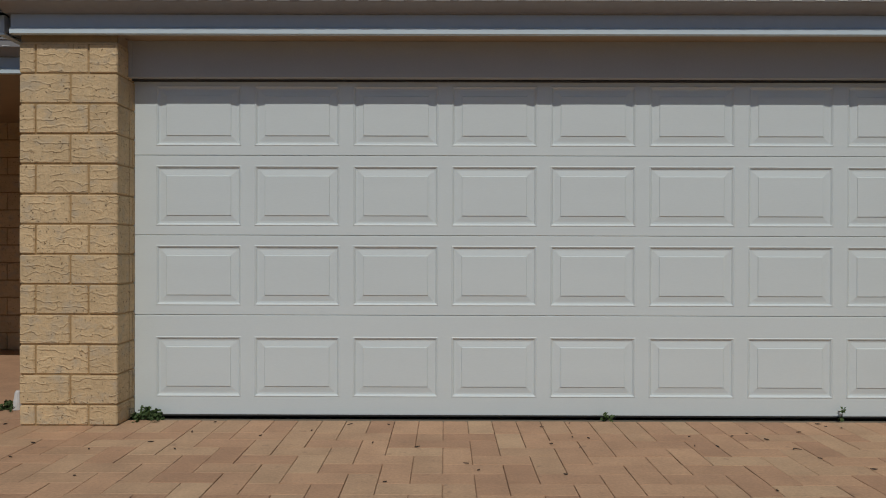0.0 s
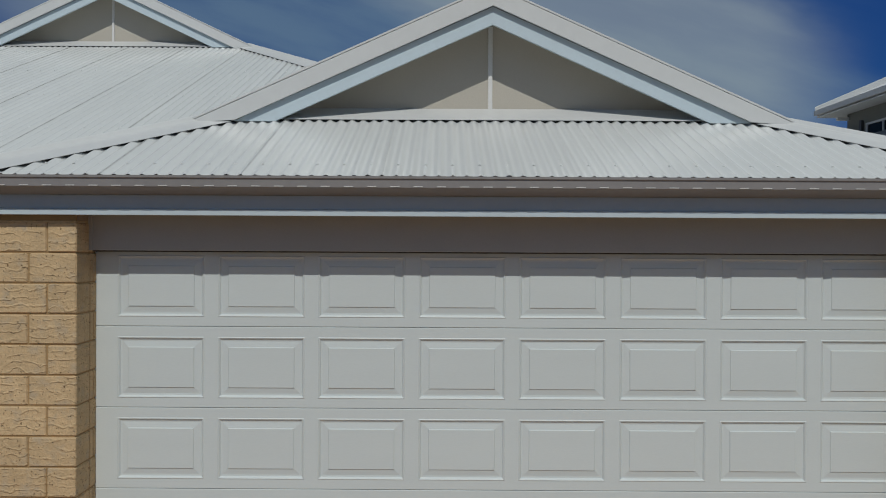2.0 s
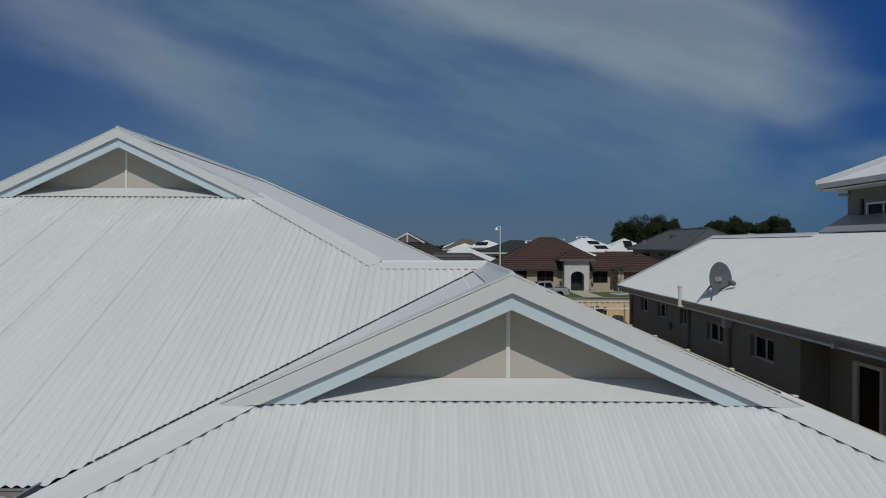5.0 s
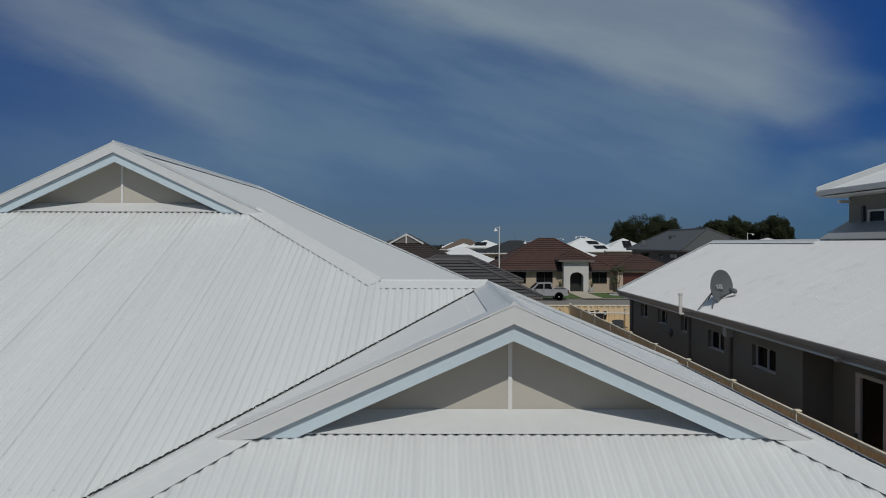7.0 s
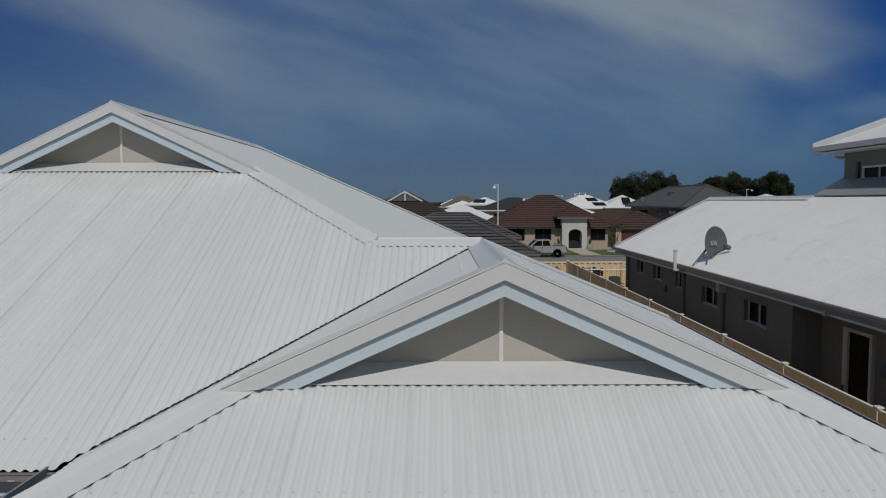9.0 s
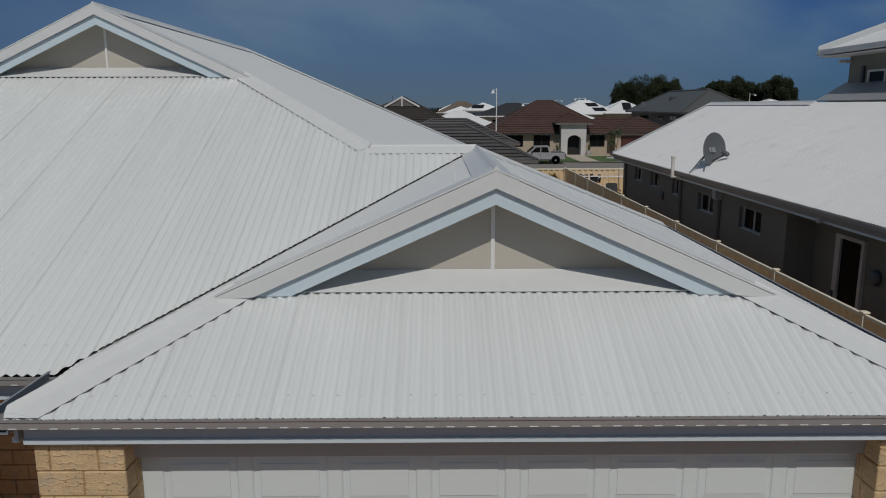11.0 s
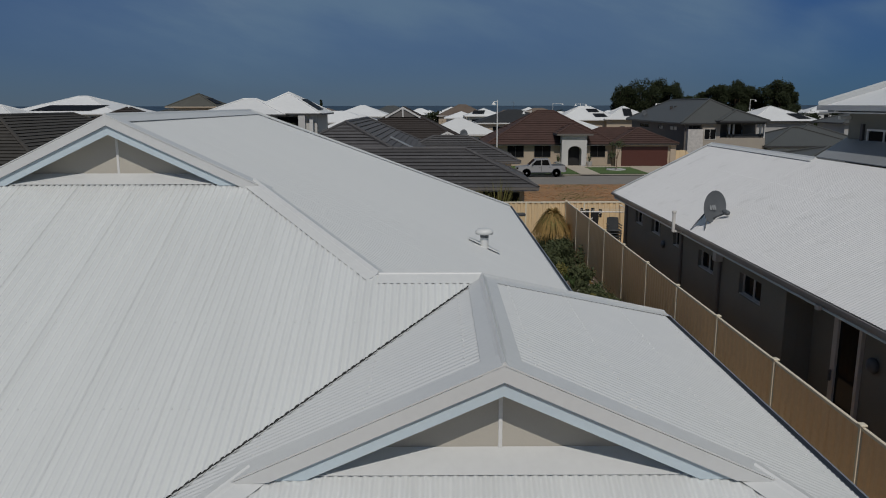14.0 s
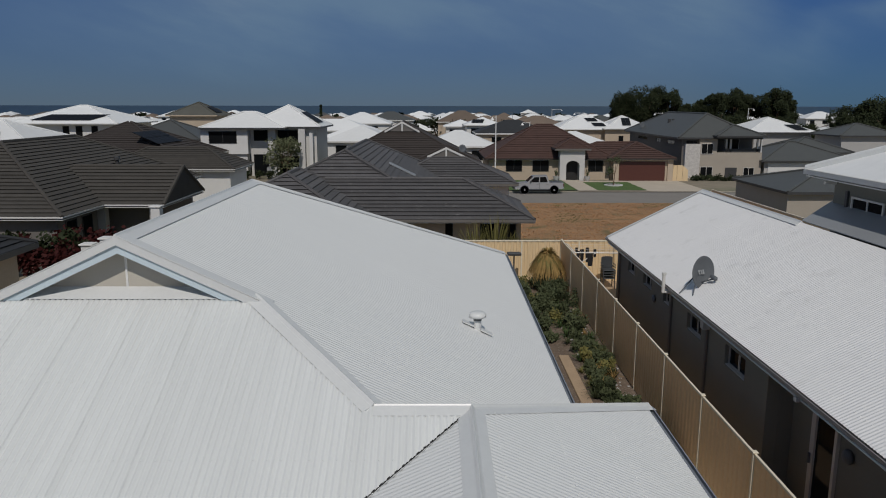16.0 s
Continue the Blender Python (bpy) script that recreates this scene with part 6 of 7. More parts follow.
set_house("pale house with a white steel roof", -17.5, 172, 13, 12, 3.0, 0.38, ROOF_FAR_WHITE, RENDER_WHITE)
set_house("pale house with a white steel roof", -14.0, 132, 12, 10, 1.6, 0.36, ROOF_FAR_WHITE, RENDER_BEIGE)
set_house("beige house with a grey-brown roof", 6.5, 205, 13, 11, 2.6, 0.50, ROOF_FAR_BROWN, RENDER_BEIGE)
set_house("beige house with a slate roof", -13, 205, 12, 10, 3.0, 0.42, ROOF_DARK, RENDER_WHITE)
set_house("low house with a white hip roof", 20.5, 112, 9, 8, 1.7, 0.36, ROOF_FAR_WHITE, RENDER_BEIGE)
sw = set_house("white-roofed pale house with solar panels", 8.6, 142, 6.5, 8, 3.5, 0.38, ROOF_FAR_WHITE, RENDER_WHITE)
panels(sw, ((6.2, 138.3, 3.85), (8.4, 138.3, 3.85), (6.6, 139.8, 4.4)), 3, 1)
set_house("low pale house with a white hip roof", 4.6, 150, 6, 8, 3.0, 0.36, ROOF_FAR_WHITE, RENDER_WHITE)

rnd = random.Random(7)
kinds = [plain_house("white-roofed pale house near the sea", -34, 232, 13, 11, 2.7, 0.42, ROOF_FAR_WHITE, RENDER_WHITE),
         plain_house("white-roofed beige house near the sea", 40, 236, 16, 12, 2.7, 0.40, ROOF_FAR_WHITE, RENDER_BEIGE),
         plain_house("brown-roofed house near the sea", 30, 262, 14, 12, 2.7, 0.45, ROOF_FAR_BROWN, RENDER_BEIGE),
         plain_house("slate-roofed house near the sea", -60, 240, 14, 12, 2.7, 0.42, ROOF_DARK, RENDER_WHITE),
         plain_house("white-roofed two-storey house near the sea", 5, 250, 13, 11, 5.2, 0.42, ROOF_FAR_WHITE, RENDER_WHITE)]
taken = [(-34, 232), (40, 236), (30, 262), (-60, 240), (5, 250)]
for row in range(17):
    y = 172 + row * 24 + rnd.uniform(-5, 5)
    half = 0.64 * y + 10
    x = -half + rnd.uniform(0, 12)
    while x < half:
        crowd = y < 215 and -34 < x < 30
        in_trees = 40 < x < 95 and 150 < y < 215
        if not crowd and not in_trees and all((x - a) ** 2 + (y - b) ** 2 > 340 for a, b in taken):
            k = rnd.choices(range(5), (4, 3, 2.6, 3.4, 1))[0]
            copy_thing(kinds[k], pose(x, y, ground_height(y) + rnd.uniform(-0.6, 0.8), 0, 0, rnd.choice((0, 0, 90)) + rnd.uniform(-8, 8)))
            taken.append((x, y))
        x += rnd.uniform(17, 30) * (1 + row * 0.03)
for x, y, k in ((-80, 150, 3), (-66, 165, 0), (-95, 130, 2), (-84, 118, 0), (-52, 158, 4), (70, 150, 0), (84, 140, 2), (100, 160, 0), (48, 158, 2), (157, 345, 0), (166, 332, 1), (174, 350, 0), (182, 336, 4)):
    copy_thing(kinds[k], pose(x, y, ground_height(y), 0, 0, 5))


# ---- trees and plants ----
def leaf_cloud(s, rng, centre, radii, count, size, shell=0.55, droop=0.0):
    """Many small leaf quads in an uneven lobe."""
    c = Vector(centre)
    for _ in range(count):
        while True:
            d = Vector((rng.uniform(-1, 1), rng.uniform(-1, 1), rng.uniform(-1, 1)))
            if 0.05 < d.length < 1:
                break
        r = shell + (1 - shell) * rng.random()
        d = d.normalized() * r * (0.82 + 0.36 * noise.noise(c + d.normalized() * 2.3))
        p = c + Vector((d.x * radii[0], d.y * radii[1], d.z * radii[2]))
        a = Vector((rng.gauss(0, 1), rng.gauss(0, 1), rng.gauss(0, 1))).normalized()
        b = a.orthogonal().normalized()
        if droop:
            b = (b + Vector((0, 0, -droop))).normalized()
        w = size * rng.uniform(0.6, 1.3)
        a *= w * 0.5
        b *= w
        s.face(p - a * 0.3, p + b * 0.5 - a, p + b, p + b * 0.5 + a)


def tree(x, y, z0, spread, height, lobes, count, size, leaf, label, rng, group="", trunk_h=0.35):
    t = thing("tree", (x, y, z0), label, "tree", group)
    s = Shape().tube((x, y, z0 - 0.2), (x + 0.02 * height, y, z0 + height * trunk_h), spread * 0.035, spread * 0.022, 9)
    crown = Shape()
    fork = Vector((x + 0.02 * height, y, z0 + height * trunk_h))
    for i in range(lobes):
        a = 2 * math.pi * i / lobes + rng.uniform(-0.4, 0.4)
        f = rng.uniform(0.36, 0.84)
        rr = spread * 0.5 * rng.uniform(0.3, 0.85) * math.sqrt(1 - ((f - 0.52) / 0.5) ** 2)
        h = z0 + height * f
        if i == 0:
            rr, h = 0.1 * spread, z0 + height * 0.84
        c = Vector((x + rr * math.cos(a), y + rr * math.sin(a), h))
        s.tube(fork, c, spread * 0.016, spread * 0.006, 6)
        q = spread * rng.uniform(0.17, 0.27)
        leaf_cloud(crown, rng, c, (q, q, q * rng.uniform(0.8, 1.2)), count // lobes, size)
    part("trunk", s, BARK, t)
    part("crown", crown, leaf, t)
    return t


rt = random.Random(11)
for x, y, sp, top in ((50.2, 201, 8.5, 10.6), (54.8, 200, 10, 12.0), (58.6, 203, 9, 12.2), (62.2, 199, 8.5, 11.4), (58.8, 176, 3.6, 7.4), (63.0, 180, 5.5, 8.6), (66.3, 177, 7.0, 10.2),
                      (71.2, 179, 7.5, 11.3), (75.0, 181, 6.5, 10.0), (79.3, 176, 8.0, 11.4), (82.6, 178, 6.5, 10.6), (84.8, 180, 4.5, 8.6)):
    gz = ground_height(y)
    tree(x, y, gz, sp, (top - gz - 0.2 * sp) / 0.84, 20, 15000, 0.30, LEAF_DARK, "tall dark green gum tree on the rise", rt, "trees on the rise", trunk_h=0.25)
for x, y, sp, h in ((66, 132, 7, 5.6), (73.5, 130, 9, 9.0), (78, 128, 11, 10.6), (70, 122, 7, 6), (64, 140, 7, 7), (60, 150, 9, 7), (83, 135, 10, 11)):
    tree(x, y, ground_height(y), sp, h, 16, 16000, 0.30, LEAF_DARK, "dense dark green tree behind the grey roofs", rt, "trees behind the grey roofs")
bush = tree(-40, 205, ground_height(205), 8, 7.5, 7, 700, 0.6, LEAF_DARK, "dark green street tree among the far houses", rt, "far street trees")
for i in range(95):
    y = rt.uniform(135, 520)
    x = rt.uniform(-0.62, 0.62) * y
    k = copy_thing(bush, pose(x, y, ground_height(y) - rt.uniform(1.0, 4.0), 0, 0, rt.uniform(0, 360)))
pine = thing("pine_tree", (-37.8, 240, -2.8), "tall narrow Norfolk pine near the sea", "tree")
s, c = Shape().tube((-37.8, 240, -3), (-37.8, 240, 7.0), 0.09, 0.03, 8), Shape()
for i in range(13):
    h = -0.8 + i * 0.62
    r = 0.95 * (1 - i / 15)
    leaf_cloud(c, rt, (-37.8, 240, h), (r, r, 0.3), 110, 0.4, 0.2)
part("trunk", s, BARK, pine)
part("crown", c, LEAF_DARK, pine)
tree(-17.8, 86.4, -1.4, 5.2, 4.9, 10, 2400, 0.2, LEAF_PALE, "small grey-green street tree before the white house", rt)
tree(18.9, 78.0, -1.2, 1.9, 3.3, 6, 380, 0.14, LEAF, "small round garden tree on the lawn", rt)


def shrub(x, y, z, r, h, n, size, leaf, label, rng, group="", name="shrub"):
    t = thing(name, (x, y, z), label, "shrub", group)
    s, st = Shape(), Shape()
    for i in range(6):
        a = rng.uniform(0, 6.28)
        q = rng.uniform(0.1, 0.75) * r
        c = Vector((x + q * math.cos(a), y + q * math.sin(a), z + h * rng.uniform(0.35, 0.75)))
        st.tube((x, y, z), c, 0.018, 0.008, 5)
        leaf_cloud(s, rng, c, (r * 0.5, r * 0.5, h * 0.42), n // 6, size, 0.2)
    part("stems", st, BARK, t)
    part("foliage", s, leaf, t)
    return t


rs = random.Random(5)
for i in range(64):
    y = 14.2 + i * 0.23 + rs.uniform(-0.2, 0.2)
    x = rs.uniform(3.0, 4.9) if y > 21.5 else rs.uniform(4.25, 5.0)
    big = 1.0 if y > 22.5 else 0.62
    leaf = rs.choices((LEAF, LEAF_DARK, LEAF_YELLOW), (5, 3, 0.4))[0]
    shrub(x, y, 0.0, rs.uniform(0.35, 0.6) * big, rs.uniform(0.4, 0.72) * big, 620, 0.075, leaf, "low grey-green garden shrub in the mulched strip", rs, "shrubs beside the fence")
def blades(s, rng, at, count, length, width, spread, droop):
    """Arching strap leaves from one base."""
    p0 = Vector(at)
    for _ in range(count):
        a = rng.uniform(0, 2 * math.pi)
        d = Vector((math.cos(a), math.sin(a), 0))
        side = Vector((-d.y, d.x, 0)) * width * 0.5
        ln = length * rng.uniform(0.7, 1.1)
        sp = spread * rng.uniform(0.3, 1.0)
        prev = None
        for k in range(6):
            f = k / 5
            p = p0 + d * (sp * ln * f) + Vector((0, 0, ln * (f * (1 - 0.35 * sp) - droop * sp * f * f)))
            w = side * (1 - f) ** 0.6
            i = len(s.v)
            s.v += [tuple(p - w), tuple(p + w)]
            if prev is not None:
                s.f.append((prev, prev + 1, i + 1, i))
            prev = i


for i in range(60):
    y = 14.3 + i * 0.24 + rs.uniform(-0.15, 0.15)
    x = rs.uniform(4.05, 5.1)
    g = thing("grass_clump", (x, y, 0), "strappy green and straw grass clump in the mulch", "plant", "grass clumps beside the fence")
    s = Shape()
    blades(s, rs, (x, y, 0.02), 46, rs.uniform(0.3, 0.6), 0.022, 0.9, 0.6)
    part("strap_leaves", s, rs.choice((LEAF, WEED, LEAF_YELLOW, WEED, STRAW)), g)
for i in range(5):
    shrub(4.0 + 0.18 * i, 25.2 + 0.62 * i, 0, 0.5, 0.78, 1100, 0.065, LEAF, "bushy grey-green shrub by the fence", rs, "shrubs beside the fence")


gt = thing("grass_tree", (4.55, 28.7, 0), "large clump of straw-yellow drooping strap leaves by the fence", "plant")
part("trunk", Shape().tube((4.55, 28.7, 0), (4.55, 28.7, 1.1), 0.14, 0.12, 10), BARK, gt)
s = Shape()
blades(s, rs, (4.55, 28.7, 1.2), 1300, 1.05, 0.06, 0.95, 1.8)
blades(s, rs, (4.55, 28.7, 1.15), 600, 0.75, 0.06, 1.0, 1.7)
blades(s, rs, (4.55, 28.7, 1.15), 500, 0.8, 0.05, 0.75, 0.9)
part("strap_leaves", s, STRAW, gt, "straw-coloured strap leaves")
s = Shape()
blades(s, rs, (4.55, 28.7, 1.2), 500, 0.85, 0.05, 0.95, 1.25)
part("green_leaves", s, LEAF_YELLOW, gt, "yellow-green young leaves")
for x, y, h in ((2.85, 34.0, 2.9), (1.95, 34.3, 2.5), (3.7, 34.6, 1.8), (5.8, 34.5, 1.6)):
    t = thing("palm_shrub", (x, y, -0.3), "yellow-green young palm behind the back fence", "plant", "palms behind the fence")
    s = Shape()
    blades(s, rs, (x, y, -0.3), 90, h, 0.06, 0.5, 0.4)
    part("fronds", s, LEAF_YELLOW, t)
for i in range(9):
    x = -20.5 + i * 0.95
    shrub(x, 35.5 + rs.uniform(-1.2, 0.8), -0.4, 0.9, 1.7, 520, 0.2, LEAF_RED if i % 3 else LEAF_DARK, "red-leaved hedge shrub before the dark house", rs, "red hedge")
for i in range(14):
    shrub(-18.6 + i * 0.4, 30.2 + rs.uniform(-1.0, 2.2), -0.1, 0.7, rs.uniform(1.2, 1.9), 520, 0.16, LEAF_RED if i % 4 else LEAF_DARK, "dense dark red hedge shrub beside the black roof", rs, "red hedge")
for i in range(10):
    shrub(30.0 + i * 0.8, 84.5, -1.7, 0.7, 1.0, 260, 0.2, LEAF_DARK, "clipped dark hedge before the balcony house", rs, "clipped hedge")
for i in range(9):
    shrub(-26 + i * 1.3, 85.5, -1.4, 0.8, 1.1, 160, 0.22, LEAF_DARK, "dark hedge before the white house", rs, "white house hedge")
# tufts over the vacant lot
s, s2 = Shape(), Shape()
for _ in range(5200):
    x, y = rs.uniform(5.4, 21.5), rs.uniform(38.5, 63.8)
    green = noise.noise(Vector((x * 0.35, y * 0.2, 4.0))) > 0.28
    blades(s2 if green else s, rs, (x, y, ground_height(y) + 0.03), 7, rs.uniform(0.08, 0.22), 0.05, 1.6, 0.5)
single("dry_grass_tufts", s, GRASS_ORANGE, "straw tufts over the vacant lot", "grass", kind="stuff")
single("green_weeds", s2, LEAF_YELLOW, "green weeds over the vacant lot", "grass", kind="stuff")


def weed(x, y, r, n, label):
    t = thing("weed_clump", (x, y, 0), label, "plant", "weeds at the wall's foot")
    s, st = Shape(), Shape()
    for _ in range(n):
        a = rs.uniform(0, 6.28)
        q = rs.uniform(0.1, 1) * r
        p = Vector((x + q * math.cos(a), y + min(q * math.sin(a), 0.02), rs.uniform(0.008, 0.06) * (1.15 - q / r)))
        st.tube((x, y, 0.0), p, 0.0015, 0.001, 4)
        leaf_cloud(s, rs, p, (0.02, 0.02, 0.015), 10, 0.02, 0.1)
    part("stems", st, WEED, t)
    part("leaves", s, WEED, t)


weed(-1.75, 4.38, 0.12, 38, "small green weed growing at the pier's foot")
weed(-2.74, 4.62, 0.13, 30, "straggly grey-green weed beside the pier")
weed(1.02, 4.405, 0.03, 3, "tiny weed in the joint below the garage door")
weed(2.42, 4.405, 0.02, 2, "tiny weed in the joint below the garage door")
cone = thing("white_cap", (-2.66, 4.62, 0), "small white plastic cap standing at the pier's foot", "cap")
part("cap_body", Shape().lathe([(0.03, 0), (0.028, 0.05), (0.018, 0.11), (0.01, 0.12)], (-2.66, 4.62, 0), 12), ALU_WHITE, cone)

# ---- pickup parked over the road ----
ute = thing("pickup_truck", (10.0, 71.9, -1.28), "silver double-cab pickup truck parked at the kerb", "car")
UYN, UYF, UG = 71.0, 72.8, -1.3
side = [(7.65, 0.45), (7.6, 0.8), (7.75, 0.98), (8.75, 1.08), (9.0, 1.12), (12.35, 1.12), (12.4, 0.62), (12.3, 0.5), (11.9, 0.5), (11.75, 0.75), (11.45, 0.86), (11.15, 0.75), (11.0, 0.5), (9.0, 0.45), (8.85, 0.75), (8.55, 0.86), (8.25, 0.75), (8.1, 0.45)]
part("body", Shape().prism([(x, UYN, UG + z) for x, z in side], (0, UYF - UYN, 0)), CAR_SILVER, ute, "silver painted body")
cab = [(8.75, 1.1), (9.45, 1.72), (10.75, 1.76), (11.0, 1.1)]
cabin = part("cabin", Shape().prism([(x, UYN + 0.12, UG + z) for x, z in cab], (0, UYF - UYN - 0.24, 0)), CAR_SILVER, ute)
for q in ([(9.05, 1.16), (9.5, 1.62), (9.95, 1.65), (9.95, 1.16)], [(10.05, 1.16), (10.05, 1.65), (10.62, 1.66), (10.8, 1.16)]):
    part("side_window", Shape().prism([(x, UYN + 0.09, UG + z) for x, z in q], (0, 0.05, 0)), GLASS, cabin, "dark side window")
part("tray_lining", Shape().box(11.05, 12.3, UYN + 0.08, UYF - 0.08, UG + 1.0, UG + 1.14), PLASTIC_DARK, ute)
part("roll_bar", Shape().tube((11.2, UYN + 0.15, UG + 1.12), (11.2, UYN + 0.15, UG + 1.45), 0.03).tube((11.2, UYN + 0.15, UG + 1.45), (12.0, UYN + 0.15, UG + 1.2), 0.03), METAL_GREY, ute)
for x in (8.55, 11.45):
    for y, sgn in ((UYN + 0.02, -1), (UYF - 0.02, 1)):
        w = part("wheel", Shape().lathe([(0.36, -0.11), (0.385, -0.07), (0.385, 0.07), (0.36, 0.11)], (x, y + 0.1 * -sgn, UG + 0.385), 22, (0, 1, 0)), TYRE, ute, "black tyre")
        part("rim", Shape().lathe([(0.22, -0.01), (0.23, 0.01), (0.08, 0.02), (0.05, 0.03)], (x, y + 0.01 * sgn, UG + 0.385), 16, (0, sgn, 0)), CAR_SILVER, w, "alloy rim")
part("sill", Shape().soft_box(9.0, 11.0, UYN - 0.03, UYN + 0.06, UG + 0.38, UG + 0.5, 0.02), PLASTIC_DARK, ute, "dark side step")
part("door_line", Shape().box(9.97, 10.0, UYN - 0.006, UYN + 0.02, UG + 0.52, UG + 1.1), PLASTIC_DARK, ute)
for x in (9.75, 10.7):
    part("door_handle", Shape().soft_box(x, x + 0.16, UYN - 0.03, UYN + 0.01, UG + 0.96, UG + 1.0, 0.008), PLASTIC_DARK, ute)
part("windscreen", Shape().prism([(8.83, UYN + 0.22, UG + 1.16), (9.38, UYN + 0.22, UG + 1.66), (9.38, UYF - 0.22, UG + 1.66), (8.83, UYF - 0.22, UG + 1.16)], (-0.02, 0, 0.02)), GLASS, cabin, "dark windscreen")
part("wing_mirror", Shape().soft_box(9.05, 9.2, UYN - 0.17, UYN - 0.0, UG + 1.12, UG + 1.28, 0.02), PLASTIC_DARK, ute)
for x in (8.55, 11.45):
    part("wheel_arch", Shape().lathe([(0.435, -0.01), (0.435, 0.03), (0.40, 0.03), (0.40, -0.01)], (x, UYN + 0.0, UG + 0.42), 20, (0, 1, 0)), PLASTIC_DARK, ute, "dark wheel arch")
part("tail_light", Shape().box(12.3, 12.42, UYN - 0.01, UYN + 0.12, UG + 0.72, UG + 1.02), DOOR_RED, ute, "red tail light")
part("headlight", Shape().box(7.58, 7.75, UYN - 0.01, UYN + 0.3, UG + 0.78, UG + 0.95), GLASS, ute)
part("bumper", Shape().soft_box(7.5, 7.72, UYN + 0.02, UYF - 0.02, UG + 0.42, UG + 0.66, 0.04), PLASTIC_DARK, ute)


# ---- street lamps ----
def street_lamp(x, y, z0, z1, arms, label):
    t = thing("street_lamp", (x, y, z0), label, "street lamp", "street lamps")
    part("pole", Shape().tube((x, y, z0), (x, y, z1), 0.085, 0.055, 10), METAL_WHITE, t)
    for ax in arms:
        e = Vector((x + ax, y, z1 - 0.25))
        part("arm", Shape().tube((x, y, z1 - 0.15), e + Vector((0, 0, 0.1)), 0.035, 0.028, 6), METAL_WHITE, t)
        part("lantern", Shape().lathe([(0.24, -0.25), (0.21, -0.15), (0.1, -0.04), (0.045, 0.08)], e, 14), METAL_WHITE, t, "white bell-shaped lantern")


street_lamp(6.35, 80, -1.3, 6.1, (-0.4,), "white steel street lamp with one bell lantern")
street_lamp(34.0, 222, -2.8, 5.9, (2.9,), "white steel street lamp with a long arm")
street_lamp(27.2, 143, -2, 5.8, (-0.9, 1.1), "white steel street lamp with two lanterns")
street_lamp(40.6, 134, -2, 5.9, (-1.4, 1.2), "white steel street lamp with two lanterns")
street_lamp(63.2, 151, -2, 6.6, (1.1,), "white steel street lamp with one bell lantern")
street_lamp(13.7, 110, -1.7, 4.75, (-1.1,), "white steel street lamp with one bell lantern")
for x, y, z in ((-5.3, 88, 5.5), (12.5, 124, 6.0)):
    t = thing("roof_antenna", (x, y, z - 2), "thin grey television antenna on a roof", "antenna", "antennas")
    part("mast", Shape().tube((x, y, z - 2.4), (x, y, z), 0.022, n=5), METAL_GREY, t)
    part("boom", Shape().tube((x - 0.8, y, z), (x + 0.2, y, z), 0.022, n=5), METAL_GREY, t)

# small dishes and vents on the further roofs
def roof_dish(x, y, z, r, label):
    t = thing("satellite_dish", (x, y, z - 0.7), label, "satellite dish", "small roof dishes")
    part("mast", Shape().tube((x, y + 0.05, z - 0.9), (x, y + 0.05, z), 0.03, n=6), METAL_GREY, t)
    part("reflector", Shape().lathe([(0.02, 0.0), (r * 0.6, 0.03), (r, 0.09), (r * 1.01, 0.08), (r * 0.6, 0.0), (0.02, -0.03)], (x, y, z), 18, (0.35, -0.9, 0.2)), METAL_GREY, t, smooth=True)
    part("feed_arm", Shape().tube((x, y - 0.02, z - r * 0.9), (x + 0.15, y - 0.5, z - r * 0.6), 0.015, n=5), METAL_GREY, t)


roof_dish(2.72, 80, 2.55, 0.45, "dark grey satellite dish beside the brown tiled roof")
roof_dish(29.6, 107, 4.35, 0.45, "grey satellite dish on the slate roof")
for i in range(3):
    v = thing("roof_vent", (31.4 + 0.55 * i, 100.2, 5.0), "small dark roof vent on the slate roof", "roof vent", "slate roof vents")
    part("hood", Shape().soft_box(31.2 + 0.55 * i, 31.55 + 0.55 * i, 100.0, 100.4, 4.85, 5.42, 0.04), ALU_DARK, v)

# ---- clothesline and chairs behind the fence ----
cl = thing("clothesline", (6.2, 29.0, 0), "white folding clothesline with dark clothes on the back fence", "clothesline")
CZ = 1.62
for y in (27.9, 29.9):
    part("rail", Shape().tube((5.5, y, CZ), (7.5, y, CZ - 0.02), 0.02, n=8), METAL_WHITE, cl)
for x in (5.5, 7.5):
    part("side_arm", Shape().tube((x, 27.9, CZ), (x, 29.9, CZ), 0.02, n=8), METAL_WHITE, cl)
for k in range(5):
    part("line", Shape().tube((5.5, 28.2 + k * 0.35, CZ), (7.5, 28.2 + k * 0.35, CZ - 0.01), 0.004, n=4), METAL_WHITE, cl)
part("brace", Shape().tube((5.6, 28.0, 1.1), (6.4, 28.0, CZ), 0.018, n=8), METAL_WHITE, cl)


def garment(x0, x1, y, z0, z1, label):
    g = Shape()
    n = 8
    for j in range(5):
        for i in range(n + 1):
            f = i / n
            w = 0.03 * math.sin(f * 9 + j) * j / 4
            g.v.append((x0 + (x1 - x0) * (f if j < 3 else 0.12 + 0.8 * f), y + w, z1 - (z1 - z0) * j / 4))
    for j in range(4):
        for i in range(n):
            k = j * (n + 1) + i
            g.f.append((k, k + 1, k + n + 2, k + n + 1))
    m = single("garment", g, CLOTH, label, "clothes", "clothes on the line")
    m.modifiers.new("thickness", "SOLIDIFY").thickness = 0.006


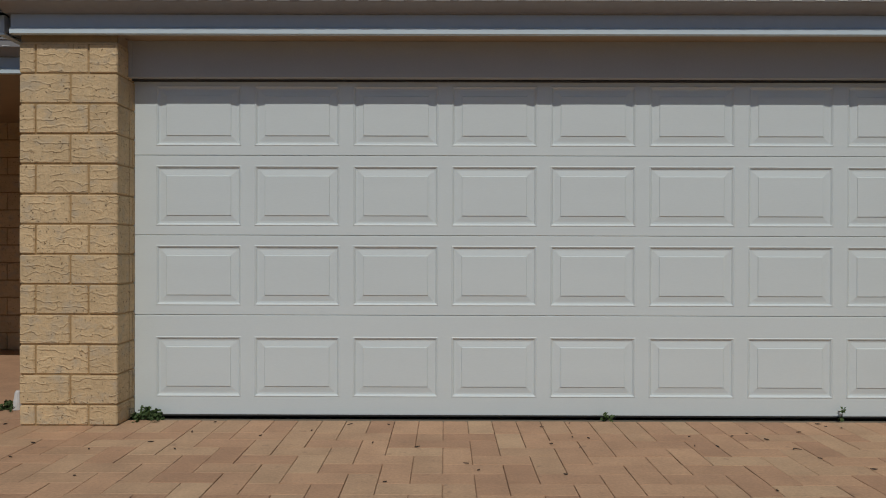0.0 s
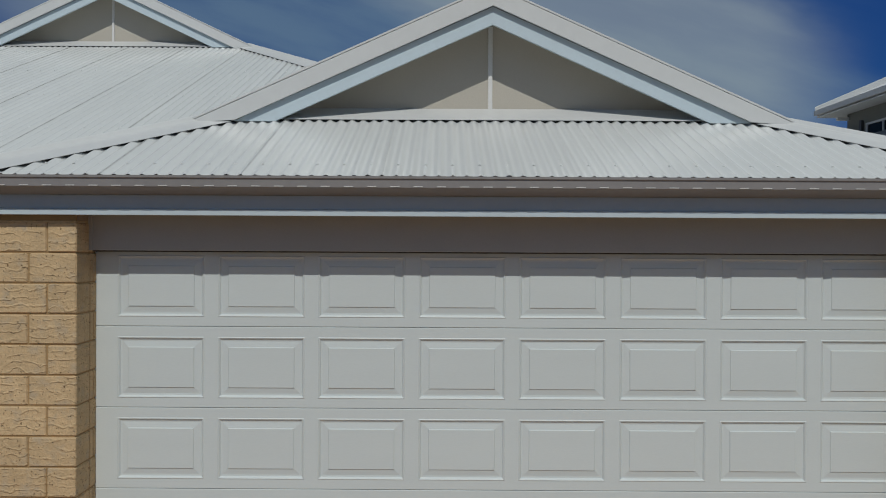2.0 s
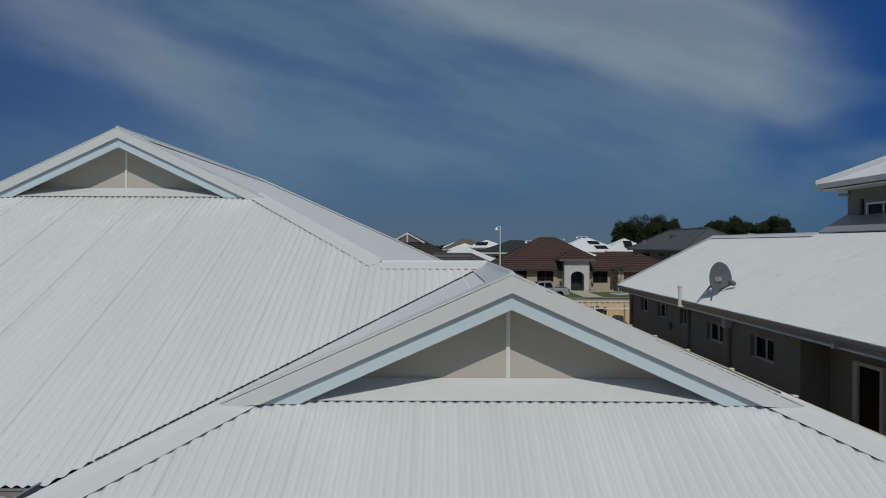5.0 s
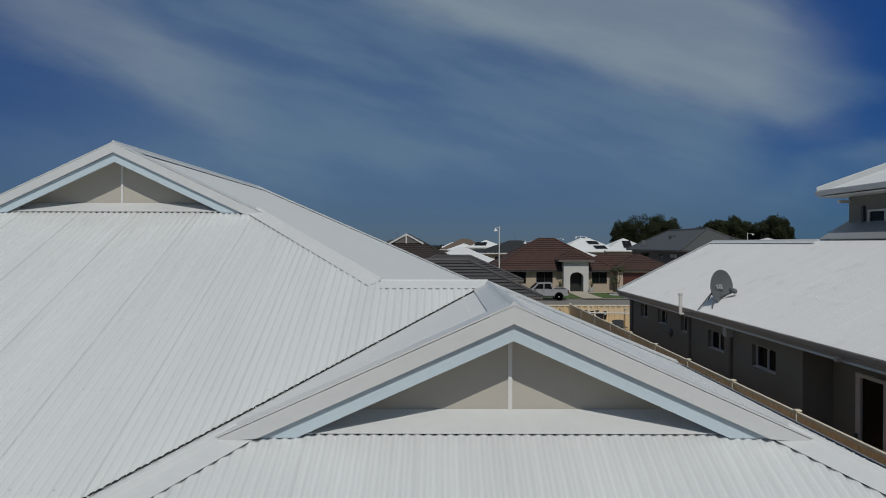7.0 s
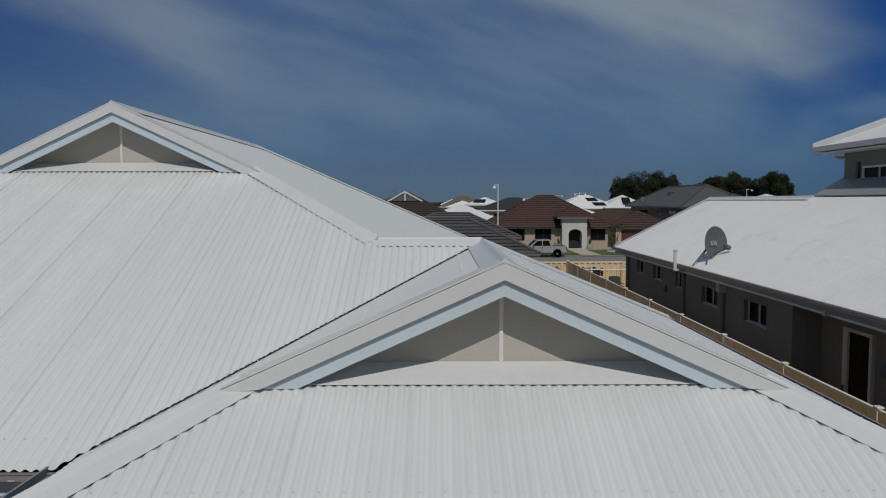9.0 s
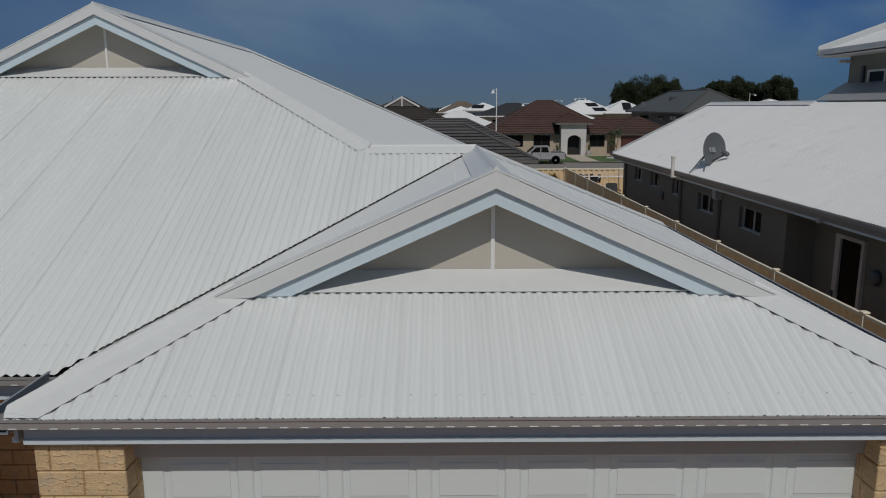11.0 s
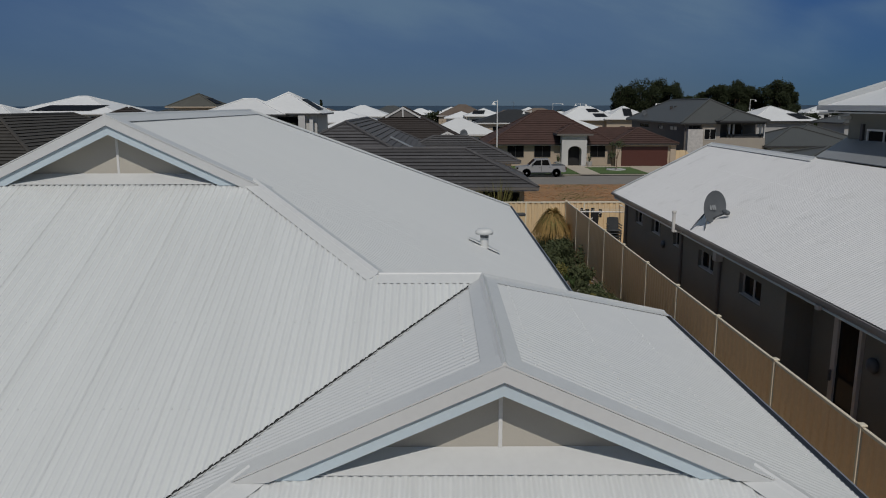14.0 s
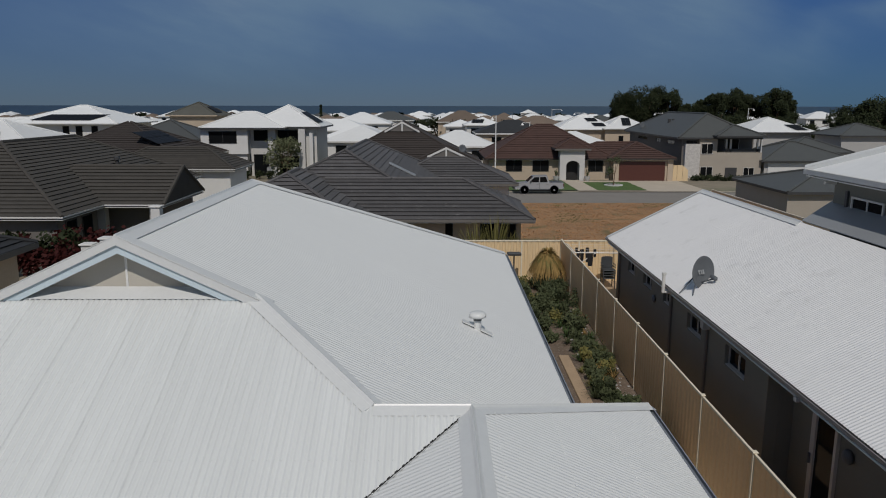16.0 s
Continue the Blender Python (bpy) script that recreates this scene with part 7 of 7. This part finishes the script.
garment(6.0, 6.22, 27.92, 1.08, 1.6, "black shirt pegged on the clothesline")
for i, (gx, gw, gy, gz) in enumerate(((5.62, 0.13, 28.2, 1.28), (5.83, 0.15, 28.55, 1.12), (6.12, 0.14, 28.9, 1.02), (6.36, 0.12, 28.55, 1.3), (5.70, 0.10, 28.9, 1.40))):
    garment(gx, gx + gw, gy, gz, 1.63, "small black garment pegged on the clothesline")

ch = thing("plastic_chair", (7.35, 27.6, 0), "dark grey moulded plastic garden chair, stacked", "chair", "stacked garden chairs")
part("seat", Shape().soft_box(7.1, 7.6, 27.35, 27.85, 0.42, 0.46, 0.015), PLASTIC_DARK, ch)
s = Shape()
for i in range(9):
    a = -1.0 + i * 2.0 / 8
    bx, by, bz = 7.35 + 0.27 * math.sin(a), 27.88 - 0.06 * (1 - math.cos(a)), 0.86 + 0.06 * math.cos(a)
    s.v += [(bx, by - 0.02, 0.46), (bx, by + 0.02, bz), (bx, by + 0.045, bz), (bx, by + 0.005, 0.46)]
    if i:
        k = len(s.v) - 8
        s.f += [tuple(k + q for q in (j, (j + 1) % 4, (j + 1) % 4 + 4, j + 4)) for j in range(4)]
s.f += [(0, 1, 2, 3), (35, 34, 33, 32)]
part("backrest", s, PLASTIC_DARK, ch)
for x, y in ((7.12, 27.37), (7.58, 27.37), (7.12, 27.83), (7.58, 27.83)):
    part("leg", Shape().tube((x, y, 0.42), (x, y - 0.02, 0.0), 0.022, 0.016, 6), PLASTIC_DARK, ch)
for x in (7.1, 7.6):
    part("armrest", Shape().soft_box(x - 0.025, x + 0.025, 27.36, 27.86, 0.64, 0.67, 0.01), PLASTIC_DARK, ch)
for k in (1, 2, 3):
    copy_thing(ch, pose(7.02, 28.7, 0.11 * k))
ch.location = (7.02, 28.7, 0)
bb = thing("letter_shelf", (3.2, 28.9, 0), "dark grill tray on a stand by the back fence", "grill")
part("tray", Shape().soft_box(2.95, 3.5, 28.7, 29.1, 1.32, 1.42, 0.02), PLASTIC_DARK, bb)
part("stand", Shape().tube((3.22, 28.9, 0), (3.22, 28.9, 1.32), 0.03, n=8), PLASTIC_DARK, bb)
single("side_path", Shape().soft_box(3.7, 4.0, 14.0, 20.4, -0.02, 0.06, 0.01), PATH_SLAB, "tan brick edging path beside the house", "path", kind="structure")
s = Shape()
for _ in range(240):
    x, y = rs.uniform(4.2, 5.2), rs.uniform(13, 26)
    r = rs.uniform(0.015, 0.05)
    s.lathe([(r * 0.8, 0.0), (r, r * 0.4), (r * 0.5, r * 0.8)], (x, y, 0.02), 6)
single("pebbles", s, RENDER_GREY, "pale pebbles scattered in the garden strip", "stones", kind="stuff")

# ---- clay pavers, laid in herringbone ----
bed = bpy.data.objects["driveway_bed"]
PU, PJ = 0.143, 0.003
cells = {}
for sx in (1, 2):
    for sy in (1, 2):
        if (sx, sy) != (2, 2):
            sh = Shape().soft_box(PJ / 2, PU * sx - PJ / 2, PJ / 2, PU * sy - PJ / 2, -0.05, 0.0, 0.0025)
            cells[sx, sy] = (sh, sh.mesh("paver", PAVER))
NXP, NYP = 52, 62
rest = Shape()
rp = random.Random(3)
px0, py0 = -3.55, 4.352 - 2 * PU - NYP * PU
for c in range(NXP):
    p = new("paver", cells[1, 2][1])
    p.parent = bed
    p.location = (px0 + c * PU, 4.352 - 2 * PU, rp.uniform(-0.0015, 0.0005))
for r in range(-1, NYP + 1):
    for c in range(-1, NXP + 1):
        k = (c - r) % 4
        if k == 0:
            part_cells = [(c, r), (c + 1, r)]
        elif k == 2:
            part_cells = [(c, r - 1), (c, r)]
        else:
            continue
        inside = [q for q in part_cells if 0 <= q[0] < NXP and 0 <= q[1] < NYP]
        if not inside:
            continue
        sx = 2 if len(inside) == 2 and k == 0 else 1
        sy = 2 if len(inside) == 2 and k == 2 else 1
        cx, cy = inside[0]
        x, y = px0 + cx * PU, py0 + cy * PU
        lift = rp.uniform(-0.0022, 0.0006)
        if -2.7 < x < 2.75 and y > 2.9:
            p = new("paver", cells[sx, sy][1])
            p.parent = bed
            p.location = (x, y, lift)
        else:
            b = len(rest.v)
            sh = cells[sx, sy][0]
            rest.v += [(a + x, b_ + y, c_ + lift) for a, b_, c_ in sh.v]
            rest.f += [tuple(b + i for i in f) for f in sh.f]
part("outer_pavers", rest, PAVER, bed, "clay pavers further out", kind="stuff")

# ---- dry bits on the paving ----
s = Shape()
rl = random.Random(8)
for _ in range(55):
    x, y = rl.uniform(-2.6, 2.9), 4.3 - 1.6 * rl.random() ** 1.6
    a, ln, w = rl.uniform(0, 3.14), rl.uniform(0.006, 0.02), rl.uniform(0.002, 0.005)
    c_, e_ = Vector((x, y, 0.003)), Vector((math.cos(a), math.sin(a), 0))
    p_ = Vector((-e_.y, e_.x, 0)) * w
    s.prism([c_ - e_ * ln, c_ - p_, c_ + e_ * ln, c_ + p_], (0, 0, 0.004))
single("leaf_litter", s, LITTER, "dry leaf bits scattered on the clay paving", "litter", kind="stuff")
